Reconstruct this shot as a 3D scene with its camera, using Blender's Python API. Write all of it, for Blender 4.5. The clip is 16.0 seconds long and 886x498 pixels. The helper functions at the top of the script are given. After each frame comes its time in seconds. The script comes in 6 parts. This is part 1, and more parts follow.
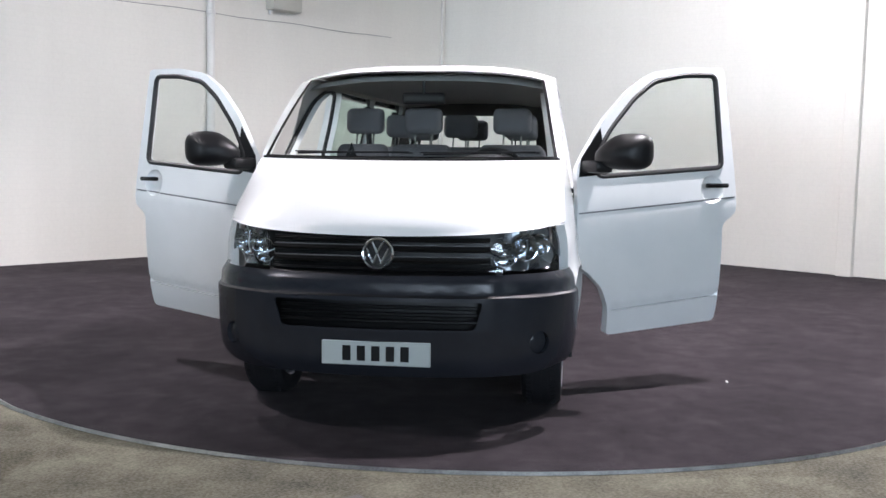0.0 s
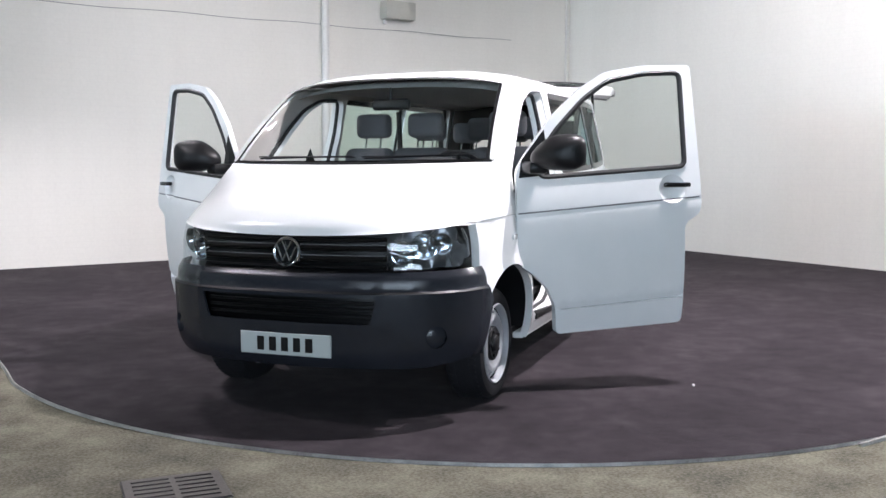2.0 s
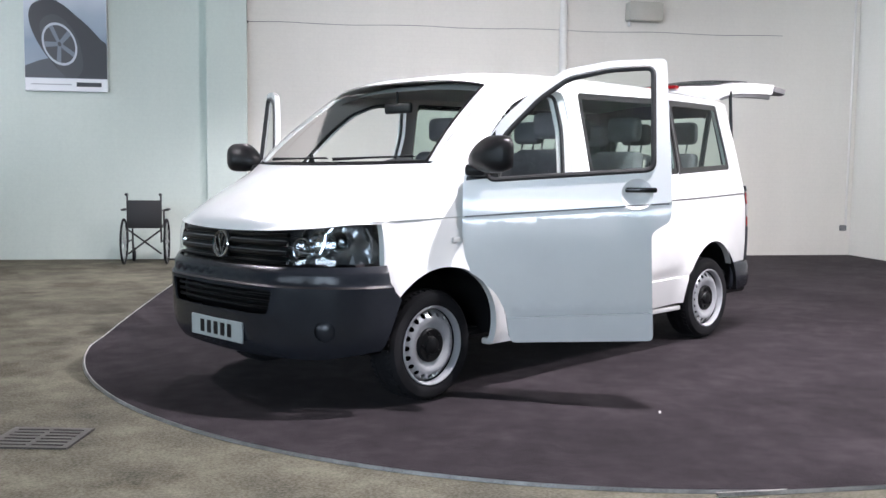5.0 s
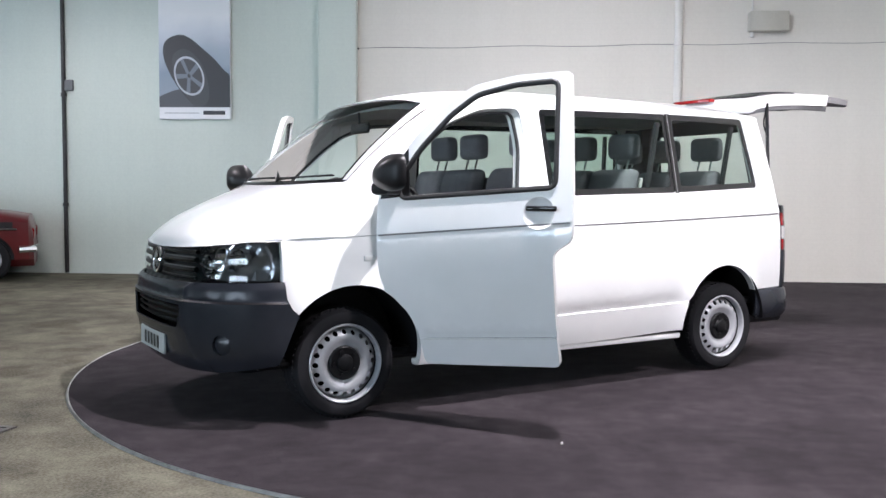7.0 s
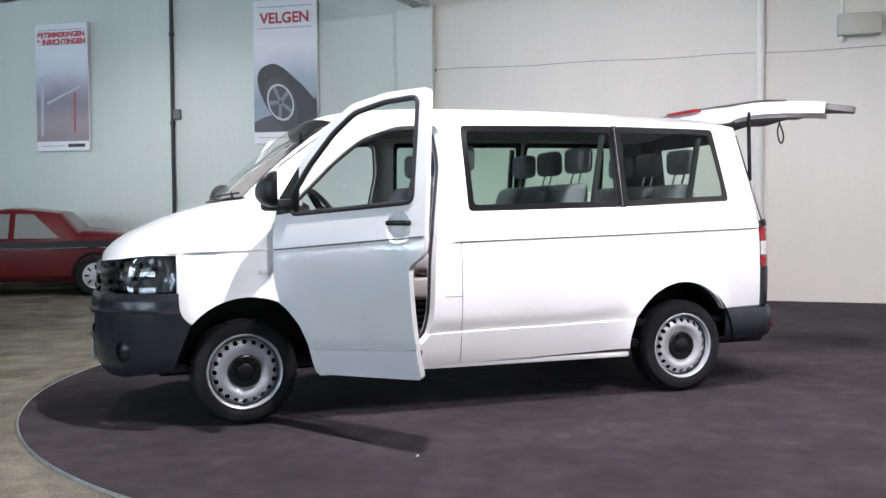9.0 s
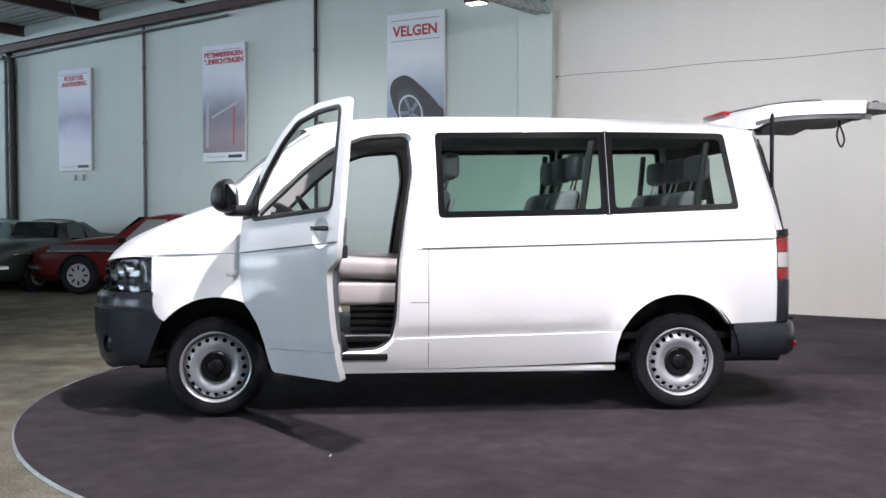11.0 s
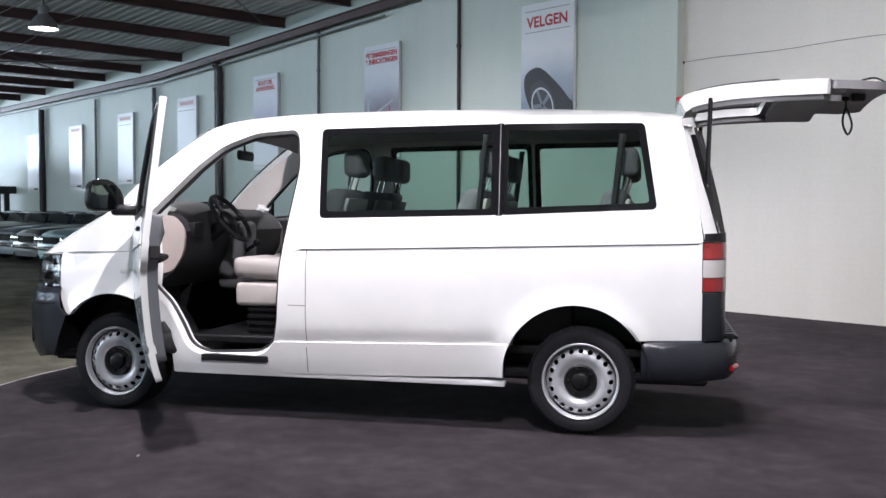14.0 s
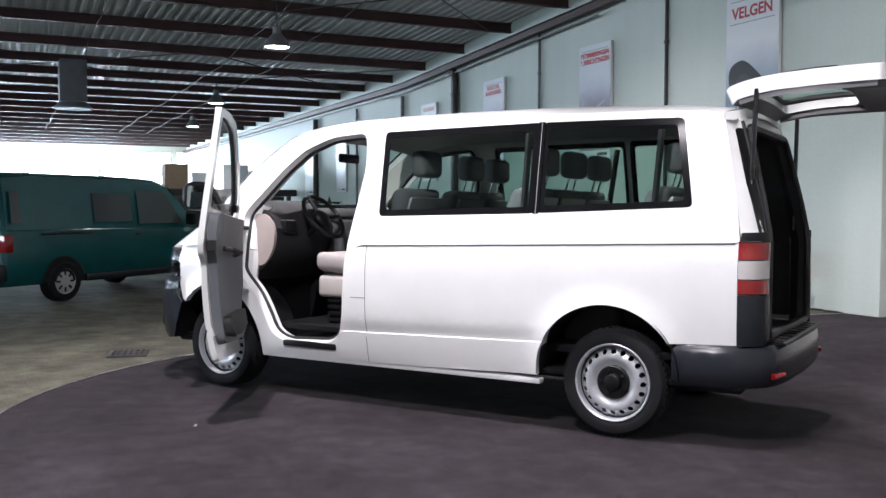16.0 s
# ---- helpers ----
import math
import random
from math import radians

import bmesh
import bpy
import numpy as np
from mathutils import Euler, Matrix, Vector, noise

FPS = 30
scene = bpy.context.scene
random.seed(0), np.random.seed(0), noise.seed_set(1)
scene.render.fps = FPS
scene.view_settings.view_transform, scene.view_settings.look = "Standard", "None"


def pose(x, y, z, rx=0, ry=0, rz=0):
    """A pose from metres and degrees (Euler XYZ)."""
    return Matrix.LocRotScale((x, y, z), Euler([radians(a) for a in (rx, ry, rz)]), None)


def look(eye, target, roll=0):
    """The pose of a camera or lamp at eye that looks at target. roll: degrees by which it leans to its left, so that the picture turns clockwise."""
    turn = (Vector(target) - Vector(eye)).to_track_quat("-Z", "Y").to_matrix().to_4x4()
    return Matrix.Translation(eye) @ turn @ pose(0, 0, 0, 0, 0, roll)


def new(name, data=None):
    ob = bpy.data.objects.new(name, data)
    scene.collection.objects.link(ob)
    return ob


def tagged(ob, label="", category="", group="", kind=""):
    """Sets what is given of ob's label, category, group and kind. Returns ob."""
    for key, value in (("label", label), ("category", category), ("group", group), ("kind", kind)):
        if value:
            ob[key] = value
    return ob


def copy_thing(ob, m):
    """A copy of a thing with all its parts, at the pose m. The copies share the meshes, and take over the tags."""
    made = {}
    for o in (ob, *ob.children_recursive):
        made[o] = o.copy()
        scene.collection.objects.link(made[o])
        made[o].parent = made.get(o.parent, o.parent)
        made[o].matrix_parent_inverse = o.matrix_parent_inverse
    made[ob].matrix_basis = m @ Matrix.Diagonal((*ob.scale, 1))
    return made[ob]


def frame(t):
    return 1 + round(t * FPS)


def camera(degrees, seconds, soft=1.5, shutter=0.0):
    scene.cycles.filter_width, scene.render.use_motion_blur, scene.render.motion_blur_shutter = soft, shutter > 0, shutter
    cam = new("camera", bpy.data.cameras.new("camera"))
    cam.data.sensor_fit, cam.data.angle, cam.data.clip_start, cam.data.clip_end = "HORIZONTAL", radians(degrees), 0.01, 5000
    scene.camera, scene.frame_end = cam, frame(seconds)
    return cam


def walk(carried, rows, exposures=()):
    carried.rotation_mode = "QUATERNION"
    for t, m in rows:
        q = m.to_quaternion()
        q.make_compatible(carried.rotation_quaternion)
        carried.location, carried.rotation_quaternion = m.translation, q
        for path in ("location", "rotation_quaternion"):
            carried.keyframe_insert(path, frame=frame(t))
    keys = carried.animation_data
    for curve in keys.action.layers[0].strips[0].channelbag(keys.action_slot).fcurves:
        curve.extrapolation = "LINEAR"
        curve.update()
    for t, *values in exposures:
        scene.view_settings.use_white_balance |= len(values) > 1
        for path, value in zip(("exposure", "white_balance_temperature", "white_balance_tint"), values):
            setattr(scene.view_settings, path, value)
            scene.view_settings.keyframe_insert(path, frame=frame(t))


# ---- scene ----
cam = camera(50.0, 16.0)
# seconds, eye, yaw, pitch, roll
ROWS = [
    (0, 5.202, 0.859, 1.304, 97.99, -5.11, 1.16),
    (0.5, 5.216, 1.252, 1.321, 101.30, -5.19, 1.02),
    (1, 5.196, 1.635, 1.334, 104.41, -5.23, 0.91),
    (1.5, 5.148, 2.026, 1.340, 107.64, -5.25, 0.55),
    (2, 5.051, 2.389, 1.338, 110.71, -5.26, 0.27),
    (2.5, 4.946, 2.784, 1.346, 114.14, -5.37, -0.11),
    (3, 4.804, 3.170, 1.344, 120.10, -5.36, -0.04),
    (5.5, 3.312, 4.829, 1.318, 138.23, -4.85, 0.83),
    (6, 2.948, 5.050, 1.307, 141.76, -4.62, 0.83),
    (6.5, 2.606, 5.358, 1.331, 145.63, -4.39, 0.46),
    (7, 2.265, 5.625, 1.326, 149.00, -3.85, 0.40),
    (7.5, 1.890, 5.868, 1.331, 152.35, -3.33, 0.04),
    (8, 1.500, 6.074, 1.324, 155.40, -2.89, 0.11),
    (8.5, 1.100, 6.267, 1.322, 158.21, -2.69, -0.21),
    (9, 0.715, 6.463, 1.304, 160.93, -2.68, -0.19),
    (11.5, -1.320, 6.869, 1.293, 178.30, -2.13, 0.21),
    (12, -1.751, 6.825, 1.303, 181.29, -2.15, 0.32),
    (12.5, -2.205, 6.723, 1.304, 184.23, -2.20, 0.38),
    (13, -2.641, 6.604, 1.307, 187.02, -2.27, 0.27),
    (13.5, -3.062, 6.481, 1.324, 189.75, -2.46, 0.25),
    (14, -3.420, 6.343, 1.334, 192.66, -2.55, 0.25),
    (14.5, -3.806, 6.254, 1.336, 196.47, -2.67, 0.05),
    (15, -4.182, 6.237, 1.325, 201.26, -2.61, -0.32),
    (15.5, -4.559, 6.180, 1.314, 206.10, -2.52, 0.17),
    (16, -4.891, 5.957, 1.318, 210.35, -2.50, 0.17),
]
walk(cam, [(t, pose(x, y, z, 90 + pitch, -roll, yaw)) for t, x, y, z, yaw, pitch, roll in ROWS], exposures=((0.0, 0.35), (6.0, 0.35), (9.0, 0.28), (12.5, 0.12), (16.0, -0.02)))

# ---- world and lights ----
HALL = -34.9  # the hall's long walls run at this angle to the van
HM = pose(0, 0, 0, 0, 0, HALL)
world = bpy.data.worlds.new("world")
scene.world = world
world.use_nodes = True
wn = world.node_tree.nodes
sky = wn.new("ShaderNodeTexSky")
sky.sky_type = "NISHITA"
sky.sun_disc = False
sky.sun_elevation, sky.sun_rotation = radians(35), radians(60)
world.node_tree.links.new(sky.outputs[0], wn["Background"].inputs[0])
wn["Background"].inputs[1].default_value = 0.05


def lamp(name, where, target, power, size, colour, spread=180, shape="DISK"):
    data = bpy.data.lights.new(name, "AREA")
    data.shape, data.size, data.energy, data.color, data.spread = shape, size, power, colour, radians(spread)
    ob = new(name, data)
    ob.matrix_world = look(where, target)
    return ob


WARM, COOL = (1.02, 0.965, 1.05), (0.68, 0.835, 1.03)


def hall(s, d, z=0.0):
    """A place in the hall's own axes: s along the poster wall, d out from it."""
    return HM @ Vector((s, d, z))


def spot(name, where, target, power, angle, blend, radius, colour):
    data = bpy.data.lights.new(name, "SPOT")
    data.energy, data.spot_size, data.spot_blend, data.shadow_soft_size, data.color = power, radians(angle), blend, radius, colour
    ob = new(name, data)
    ob.matrix_world = look(where, target)
    return ob


KEY = (-3.2, 4.8, 4.5)
TOP = (-0.80, 2.05, 4.5)
spot("key_spot", KEY, (-2.4, 1.5, 0.4), 850, 125, 0.5, 0.07, WARM)
spot("top_spot", TOP, (-0.3, 0.9, 0.0), 1080, 94, 0.6, 0.06, WARM)
# front, aisle and poster-wall lamps are added fill, with no source in view
spot("front_spot", hall(3.62, -1.6, 4.5), (0.5, -0.3, 1.0), 300, 58, 0.6, 0.06, WARM)
spot("wall_spot", hall(-2.1, -1.5, 4.5), hall(-3.0, -7.7, -0.6), 490, 100, 0.9, 0.22, WARM)
spot("aisle_spot", hall(0.7, -4.3, 4.5), hall(0.4, -4.3, 0.0), 840, 112, 0.7, 0.10, WARM)
spot("poster_wall_spot", hall(4.8, -3.9, 4.5), hall(4.8, -7.7, -0.3), 265, 96, 0.9, 0.20, WARM)
spot("end_wall_spot", hall(-3.55, -0.16, 4.5), hall(-7.6, -1.9, 0.6), 930, 130, 0.8, 0.15, WARM)
for s_, d_ in ((8.7, -2.2), (18.1, -3.05), (25.8, -3.8), (10.5, 5.5), (22.0, 4.5)):
    lamp("bay_lamp_light", hall(s_, d_, 4.02), hall(s_, d_, 0), 14, 0.4, (0.88, 1.0, 0.94))
lamp("window_light", hall(49.5, 2.0, 2.8), hall(20, 0, 4.6), 18000, 12, COOL, shape="SQUARE")
# cool fill lamps in assumed openings of the unseen long wall
for s_ in (8.0, 24.0):
    side = lamp("side_window_light", hall(s_, 15.9, 3.15), hall(s_ - 4.0, 0.0, 6.0), 1000, 8.0, COOL, shape="RECTANGLE")
    side.data.size_y = 2.7

# ---- materials ----


class Mat:
    """A node material under construction."""

    def __init__(self, name, colour=(0.5, 0.5, 0.5), rough=0.5, metal=0.0, **more):
        self.mat = bpy.data.materials.new(name)
        self.mat.use_nodes = True
        self.t = self.mat.node_tree
        self.b = self.t.nodes["Principled BSDF"]
        self.b.inputs["Base Color"].default_value = (*colour, 1)
        self.b.inputs["Roughness"].default_value = rough
        self.b.inputs["Metallic"].default_value = metal
        for k, v in more.items():
            self.b.inputs[k.replace("_", " ")].default_value = v
        self.co = None

    def node(self, kind, **values):
        n = self.t.nodes.new(kind)
        for k, v in values.items():
            n.inputs[k.replace("_", " ")].default_value = v
        return n

    def link(self, a, b):
        self.t.links.new(a, b)

    def coords(self, which="Object"):
        if not self.co:
            self.co = self.t.nodes.new("ShaderNodeTexCoord")
        return self.co.outputs[which]

    def noise(self, scale, detail=4.0, rough=0.55, stretch=None, which="Object"):
        n = self.node("ShaderNodeTexNoise", Scale=scale, Detail=detail, Roughness=rough)
        src = self.coords(which)
        if stretch:
            m = self.node("ShaderNodeMapping")
            m.inputs["Scale"].default_value = stretch
            self.link(src, m.inputs[0])
            src = m.outputs[0]
        self.link(src, n.inputs["Vector"])
        return n.outputs[0]

    def ramp(self, src, stops):
        r = self.t.nodes.new("ShaderNodeValToRGB")
        while len(r.color_ramp.elements) < len(stops):
            r.color_ramp.elements.new(0.5)
        for e, (p, c) in zip(r.color_ramp.elements, stops):
            e.position = p
            e.color = (*c, 1) if len(c) == 3 else c
        self.link(src, r.inputs[0])
        return r.outputs[0]

    def mix(self, fac, a, b, blend="MIX"):
        m = self.t.nodes.new("ShaderNodeMix")
        m.data_type, m.blend_type = "RGBA", blend
        for sock, v in ((m.inputs[0], fac), (m.inputs[6], a), (m.inputs[7], b)):
            if isinstance(v, (int, float)):
                sock.default_value = v
            elif isinstance(v, tuple):
                sock.default_value = (*v, 1)
            else:
                self.link(v, sock)
        return m.outputs[2]

    def colour(self, src):
        self.link(src, self.b.inputs["Base Color"])
        return self

    def rough(self, src, low, high):
        m = self.node("ShaderNodeMapRange")
        m.inputs["To Min"].default_value, m.inputs["To Max"].default_value = low, high
        self.link(src, m.inputs[0])
        self.link(m.outputs[0], self.b.inputs["Roughness"])
        return self

    def bump(self, src, strength=0.2, distance=0.01):
        n = self.node("ShaderNodeBump", Strength=strength, Distance=distance)
        self.link(src, n.inputs["Height"])
        self.link(n.outputs[0], self.b.inputs["Normal"])
        return self


def grainy(name, low, high, scale, rough=(0.4, 0.7), bump=0.15, metal=0.0, fine=None, stretch=None, **more):
    """Two-scale variation between two colours, with relief."""
    m = Mat(name, low, sum(rough) / 2, metal, **more)
    big = m.noise(scale, 5.0, 0.6, stretch)
    small = m.noise(fine or scale * 14, 3.0, 0.6, stretch)
    both = m.mix(0.4, big, small)
    m.colour(m.ramp(both, [(0.3, low), (0.7, high)]))
    m.rough(both, *rough)
    if bump:
        m.bump(small, bump, 0.004)
    return m.mat


paint_white = Mat("van_white_paint", (0.78, 0.79, 0.78), 0.22, Coat_Weight=0.6, Coat_Roughness=0.05)
dust = paint_white.noise(3.0, 6.0)
paint_white.colour(paint_white.ramp(dust, [(0.3, (0.755, 0.765, 0.755)), (0.7, (0.81, 0.815, 0.805))])).rough(dust, 0.18, 0.30)
paint_white = paint_white.mat
plastic_bumper = grainy("bumper_grey_plastic", (0.014, 0.0158, 0.0205), (0.022, 0.0245, 0.031), 4.0, (0.20, 0.30), 0.05, fine=260, Specular_IOR_Level=0.32)
plastic_black = grainy("black_plastic", (0.005, 0.005, 0.0055), (0.010, 0.010, 0.011), 6.0, (0.30, 0.5), 0.06, fine=220, Specular_IOR_Level=0.25)
grille_black = grainy("grille_black", (0.002, 0.002, 0.0022), (0.004, 0.004, 0.0045), 8.0, (0.28, 0.4), 0.04, fine=200, Specular_IOR_Level=0.22)
plastic_gloss = Mat("gloss_black_trim", (0.008, 0.008, 0.009), 0.12).mat
rubber = grainy("tyre_rubber", (0.006, 0.006, 0.0075), (0.013, 0.013, 0.015), 8.0, (0.62, 0.85), 0.2, fine=150, Specular_IOR_Level=0.25)
seal = Mat("rubber_seal", (0.012, 0.012, 0.013), 0.6).mat
trim_grey = grainy("interior_grey_plastic", (0.10, 0.10, 0.105), (0.135, 0.135, 0.14), 5.0, (0.5, 0.7), 0.1, fine=300)
trim_dark = grainy("interior_dark_plastic", (0.014, 0.014, 0.015), (0.024, 0.024, 0.026), 5.0, (0.5, 0.7), 0.1, fine=300)
door_card = grainy("door_card_plastic", (0.11, 0.117, 0.132), (0.15, 0.157, 0.172), 5.0, (0.5, 0.65), 0.08, fine=300)
trim_pale = grainy("pale_pillar_trim", (0.40, 0.37, 0.345), (0.48, 0.45, 0.42), 5.0, (0.55, 0.7), 0.06, fine=300)
cushion_pale = grainy("pale_seat_vinyl", (0.30, 0.275, 0.262), (0.37, 0.342, 0.325), 9.0, (0.5, 0.65), 0.1, fine=260)
gate_grey = grainy("tailgate_trim_plastic", (0.17, 0.168, 0.172), (0.22, 0.217, 0.222), 5.0, (0.5, 0.65), 0.08, fine=300)
trim_beige = grainy("interior_beige_plastic", (0.34, 0.29, 0.27), (0.42, 0.36, 0.33), 5.0, (0.5, 0.65), 0.08, fine=300)
headliner = grainy("headliner_felt", (0.32, 0.32, 0.31), (0.40, 0.40, 0.385), 9.0, (0.85, 0.95), 0.1, fine=400)
fabric = grainy("seat_fabric", (0.10, 0.10, 0.108), (0.16, 0.16, 0.17), 14.0, (0.85, 0.95), 0.35, fine=320)
fabric_light = grainy("seat_back_shell", (0.34, 0.33, 0.31), (0.42, 0.41, 0.385), 8.0, (0.5, 0.65), 0.1, fine=240)
seat_base = grainy("seat_base_vinyl", (0.36, 0.332, 0.315), (0.43, 0.398, 0.376), 8.0, (0.5, 0.65), 0.1, fine=240)
chrome = Mat("chrome", (0.75, 0.76, 0.78), 0.07, 1.0).mat
steel_silver = grainy("silver_steel_wheel", (0.42, 0.43, 0.45), (0.52, 0.53, 0.55), 6.0, (0.28, 0.40), 0.04, 0.35, fine=120)
dark_metal = grainy("dark_metal", (0.03, 0.03, 0.032), (0.055, 0.05, 0.05), 6.0, (0.4, 0.6), 0.1, 0.6)
mirror_glass = Mat("mirror_glass", (0.42, 0.45, 0.44), 0.03, 1.0).mat


def glass(name, tint, rough=0.0, weight=1.0):
    m = Mat(name, tint, rough, IOR=1.45, Transmission_Weight=weight)
    return m.mat


def clear_pane(name, tint, gloss=0.02):
    """A thin pane: light goes straight through, tinted, with a mirror-like sheen that grows to the edge of view."""
    mat = bpy.data.materials.new(name)
    mat.use_nodes = True
    t = mat.node_tree
    out = t.nodes["Material Output"]
    t.nodes.remove(t.nodes["Principled BSDF"])
    see = t.nodes.new("ShaderNodeBsdfTransparent")
    see.inputs[0].default_value = (*tint, 1)
    shine = t.nodes.new("ShaderNodeBsdfGlossy")
    shine.inputs["Roughness"].default_value = 0.01
    weight = t.nodes.new("ShaderNodeLayerWeight")
    weight.inputs[0].default_value = 0.5
    power = t.nodes.new("ShaderNodeMath")
    power.operation = "POWER"
    power.inputs[1].default_value = 5.0
    t.links.new(weight.outputs["Facing"], power.inputs[0])
    fres = t.nodes.new("ShaderNodeMath")
    fres.operation = "MULTIPLY_ADD"
    fres.inputs[1].default_value, fres.inputs[2].default_value = 0.35, gloss
    t.links.new(power.outputs[0], fres.inputs[0])
    mixer = t.nodes.new("ShaderNodeMixShader")
    t.links.new(fres.outputs[0], mixer.inputs[0])
    t.links.new(see.outputs[0], mixer.inputs[1])
    t.links.new(shine.outputs[0], mixer.inputs[2])
    t.links.new(mixer.outputs[0], out.inputs[0])
    return mat


pane_clear = clear_pane("clear_window_glass", (0.86, 0.90, 0.88))
pane_tint = clear_pane("tinted_window_glass", (0.63, 0.76, 0.70))
lamp_cover = clear_pane("headlamp_cover", (0.88, 0.90, 0.91), 0.05)
red_lens = Mat("red_lamp_lens", (0.25, 0.003, 0.005), 0.15, Coat_Weight=0.6).mat
clear_lens = Mat("clear_lamp_lens", (0.50, 0.48, 0.47), 0.1, Coat_Weight=1.0).mat


def wall_paint(name, low, high):
    """Painted masonry: brush-filled courses show as faint relief."""
    m = Mat(name, low, 0.6)
    big = m.noise(0.55, 6.0, 0.6)
    fine = m.noise(26.0, 4.0, 0.6)
    streak = m.noise(2.2, 4.0, 0.6, (1.0, 1.0, 0.12))
    brick = m.node("ShaderNodeTexBrick", Scale=1.0, Mortar_Size=0.006, Mortar_Smooth=0.6, Brick_Width=0.225, Row_Height=0.075)
    sep = m.node("ShaderNodeSeparateXYZ")
    com = m.node("ShaderNodeCombineXYZ")
    m.link(m.coords("Object"), sep.inputs[0])
    add = m.node("ShaderNodeMath")
    m.link(sep.outputs[0], add.inputs[0])
    m.link(sep.outputs[1], add.inputs[1])
    m.link(add.outputs[0], com.inputs[0])
    m.link(sep.outputs[2], com.inputs[1])
    m.link(com.outputs[0], brick.inputs["Vector"])
    tone = m.ramp(m.mix(0.35, m.mix(0.5, big, streak), fine), [(0.32, low), (0.68, high)])
    m.colour(m.mix(brick.outputs["Fac"], tone, m.mix(0.05, tone, (0.40, 0.40, 0.39))))
    m.rough(big, 0.5, 0.75)
    h = m.mix(brick.outputs["Fac"], m.mix(0.3, (0.7, 0.7, 0.7), fine), (0.0, 0.0, 0.0))
    m.bump(h, 0.07, 0.003)
    return m.mat


wall_white = wall_paint("white_painted_brick", (0.655, 0.635, 0.582), (0.735, 0.715, 0.66))
# for the unseen side wall: grey keeps bounce and reflections low
wall_grey = wall_paint("grey_painted_block", (0.17, 0.18, 0.175), (0.24, 0.25, 0.24))
wall_green = wall_paint("pale_green_painted_brick", (0.51, 0.575, 0.53), (0.60, 0.66, 0.605))

m = Mat("event_carpet", (0.04, 0.035, 0.04), 0.95, Sheen_Weight=0.03, Specular_IOR_Level=0.08, Sheen_Roughness=0.5)
fib = m.noise(260.0, 4.0, 0.75)
patch = m.noise(0.9, 7.0, 0.68)
worn = m.noise(6.0, 6.0, 0.65)
tone = m.ramp(m.mix(0.45, patch, worn), [(0.36, (0.022, 0.0178, 0.0205)), (0.50, (0.041, 0.0335, 0.0385)), (0.62, (0.066, 0.0550, 0.0615))])
m.colour(m.mix(0.75, tone, m.ramp(fib, [(0.30, (0.25, 0.25, 0.25)), (0.70, (1.0, 1.0, 1.0))]), "MULTIPLY"))
m.bump(fib, 0.8, 0.004)
carpet_mat = m.mat

m = Mat("stained_concrete", (0.16, 0.15, 0.12), 0.6, Specular_IOR_Level=0.06)
big = m.noise(0.5, 7.0, 0.65)
mid = m.noise(3.2, 6.0, 0.62)
grit = m.noise(70.0, 3.0, 0.6)
tone = m.ramp(m.mix(0.45, big, mid), [(0.38, (0.040, 0.037, 0.026)), (0.47, (0.078, 0.073, 0.051)), (0.54, (0.125, 0.117, 0.083)), (0.62, (0.185, 0.175, 0.130))])
spill = m.ramp(m.noise(1.3, 4.0, 0.5), [(0.56, (1.0, 1.0, 1.0)), (0.63, (0.55, 0.53, 0.48))])
tone = m.mix(1.0, tone, spill, "MULTIPLY")
m.colour(m.mix(0.28, tone, m.ramp(grit, [(0.35, (0.06, 0.06, 0.05)), (0.65, (0.28, 0.27, 0.24))])))
m.rough(mid, 0.88, 1.0)
m.bump(m.mix(0.5, mid, grit), 0.22, 0.006)
concrete = m.mat

roof_metal = grainy("corrugated_roof_sheet", (0.66, 0.66, 0.65), (0.80, 0.80, 0.79), 1.5, (0.42, 0.56), 0.08, 0.05)
beam_red = grainy("oxide_red_steel", (0.045, 0.018, 0.018), (0.075, 0.032, 0.030), 2.0, (0.45, 0.65), 0.1)
pipe_grey = grainy("painted_pipe", (0.10, 0.105, 0.11), (0.16, 0.165, 0.17), 4.0, (0.4, 0.6), 0.05)
pipe_white = grainy("white_painted_pipe", (0.62, 0.61, 0.58), (0.70, 0.69, 0.66), 4.0, (0.4, 0.6), 0.05)
alu = grainy("aluminium_strip", (0.22, 0.22, 0.22), (0.66, 0.66, 0.64), 7.0, (0.25, 0.5), 0.1, 0.9)

# ---- geometry helpers ----
from mathutils.geometry import delaunay_2d_cdt


def finish(name, bm, material, parent=None, label="", smooth=35):
    me = bpy.data.meshes.new(name)
    bmesh.ops.recalc_face_normals(bm, faces=bm.faces)
    bm.to_mesh(me)
    bm.free()
    return finish_mesh(name, me, material, parent, label, smooth)


def finish_mesh(name, me, material, parent=None, label="", smooth=35):
    for mt in material if isinstance(material, (list, tuple)) else [material]:
        me.materials.append(mt)
    if smooth:
        me.polygons.foreach_set("use_smooth", [True] * len(me.polygons))
        me.set_sharp_from_angle(angle=radians(smooth))
    ob = new(name, me)
    ob.parent = parent
    if label:
        ob["label"] = label
    return ob


def part(name, bm, material, parent, label="", smooth=35):
    return finish(name, bm, material, parent, label, smooth)


def thing(name, m, label, category, group="", kind=""):
    e = new(name)
    e.matrix_world = m
    e.empty_display_size = 0.2
    return tagged(e, label, category, group, kind)


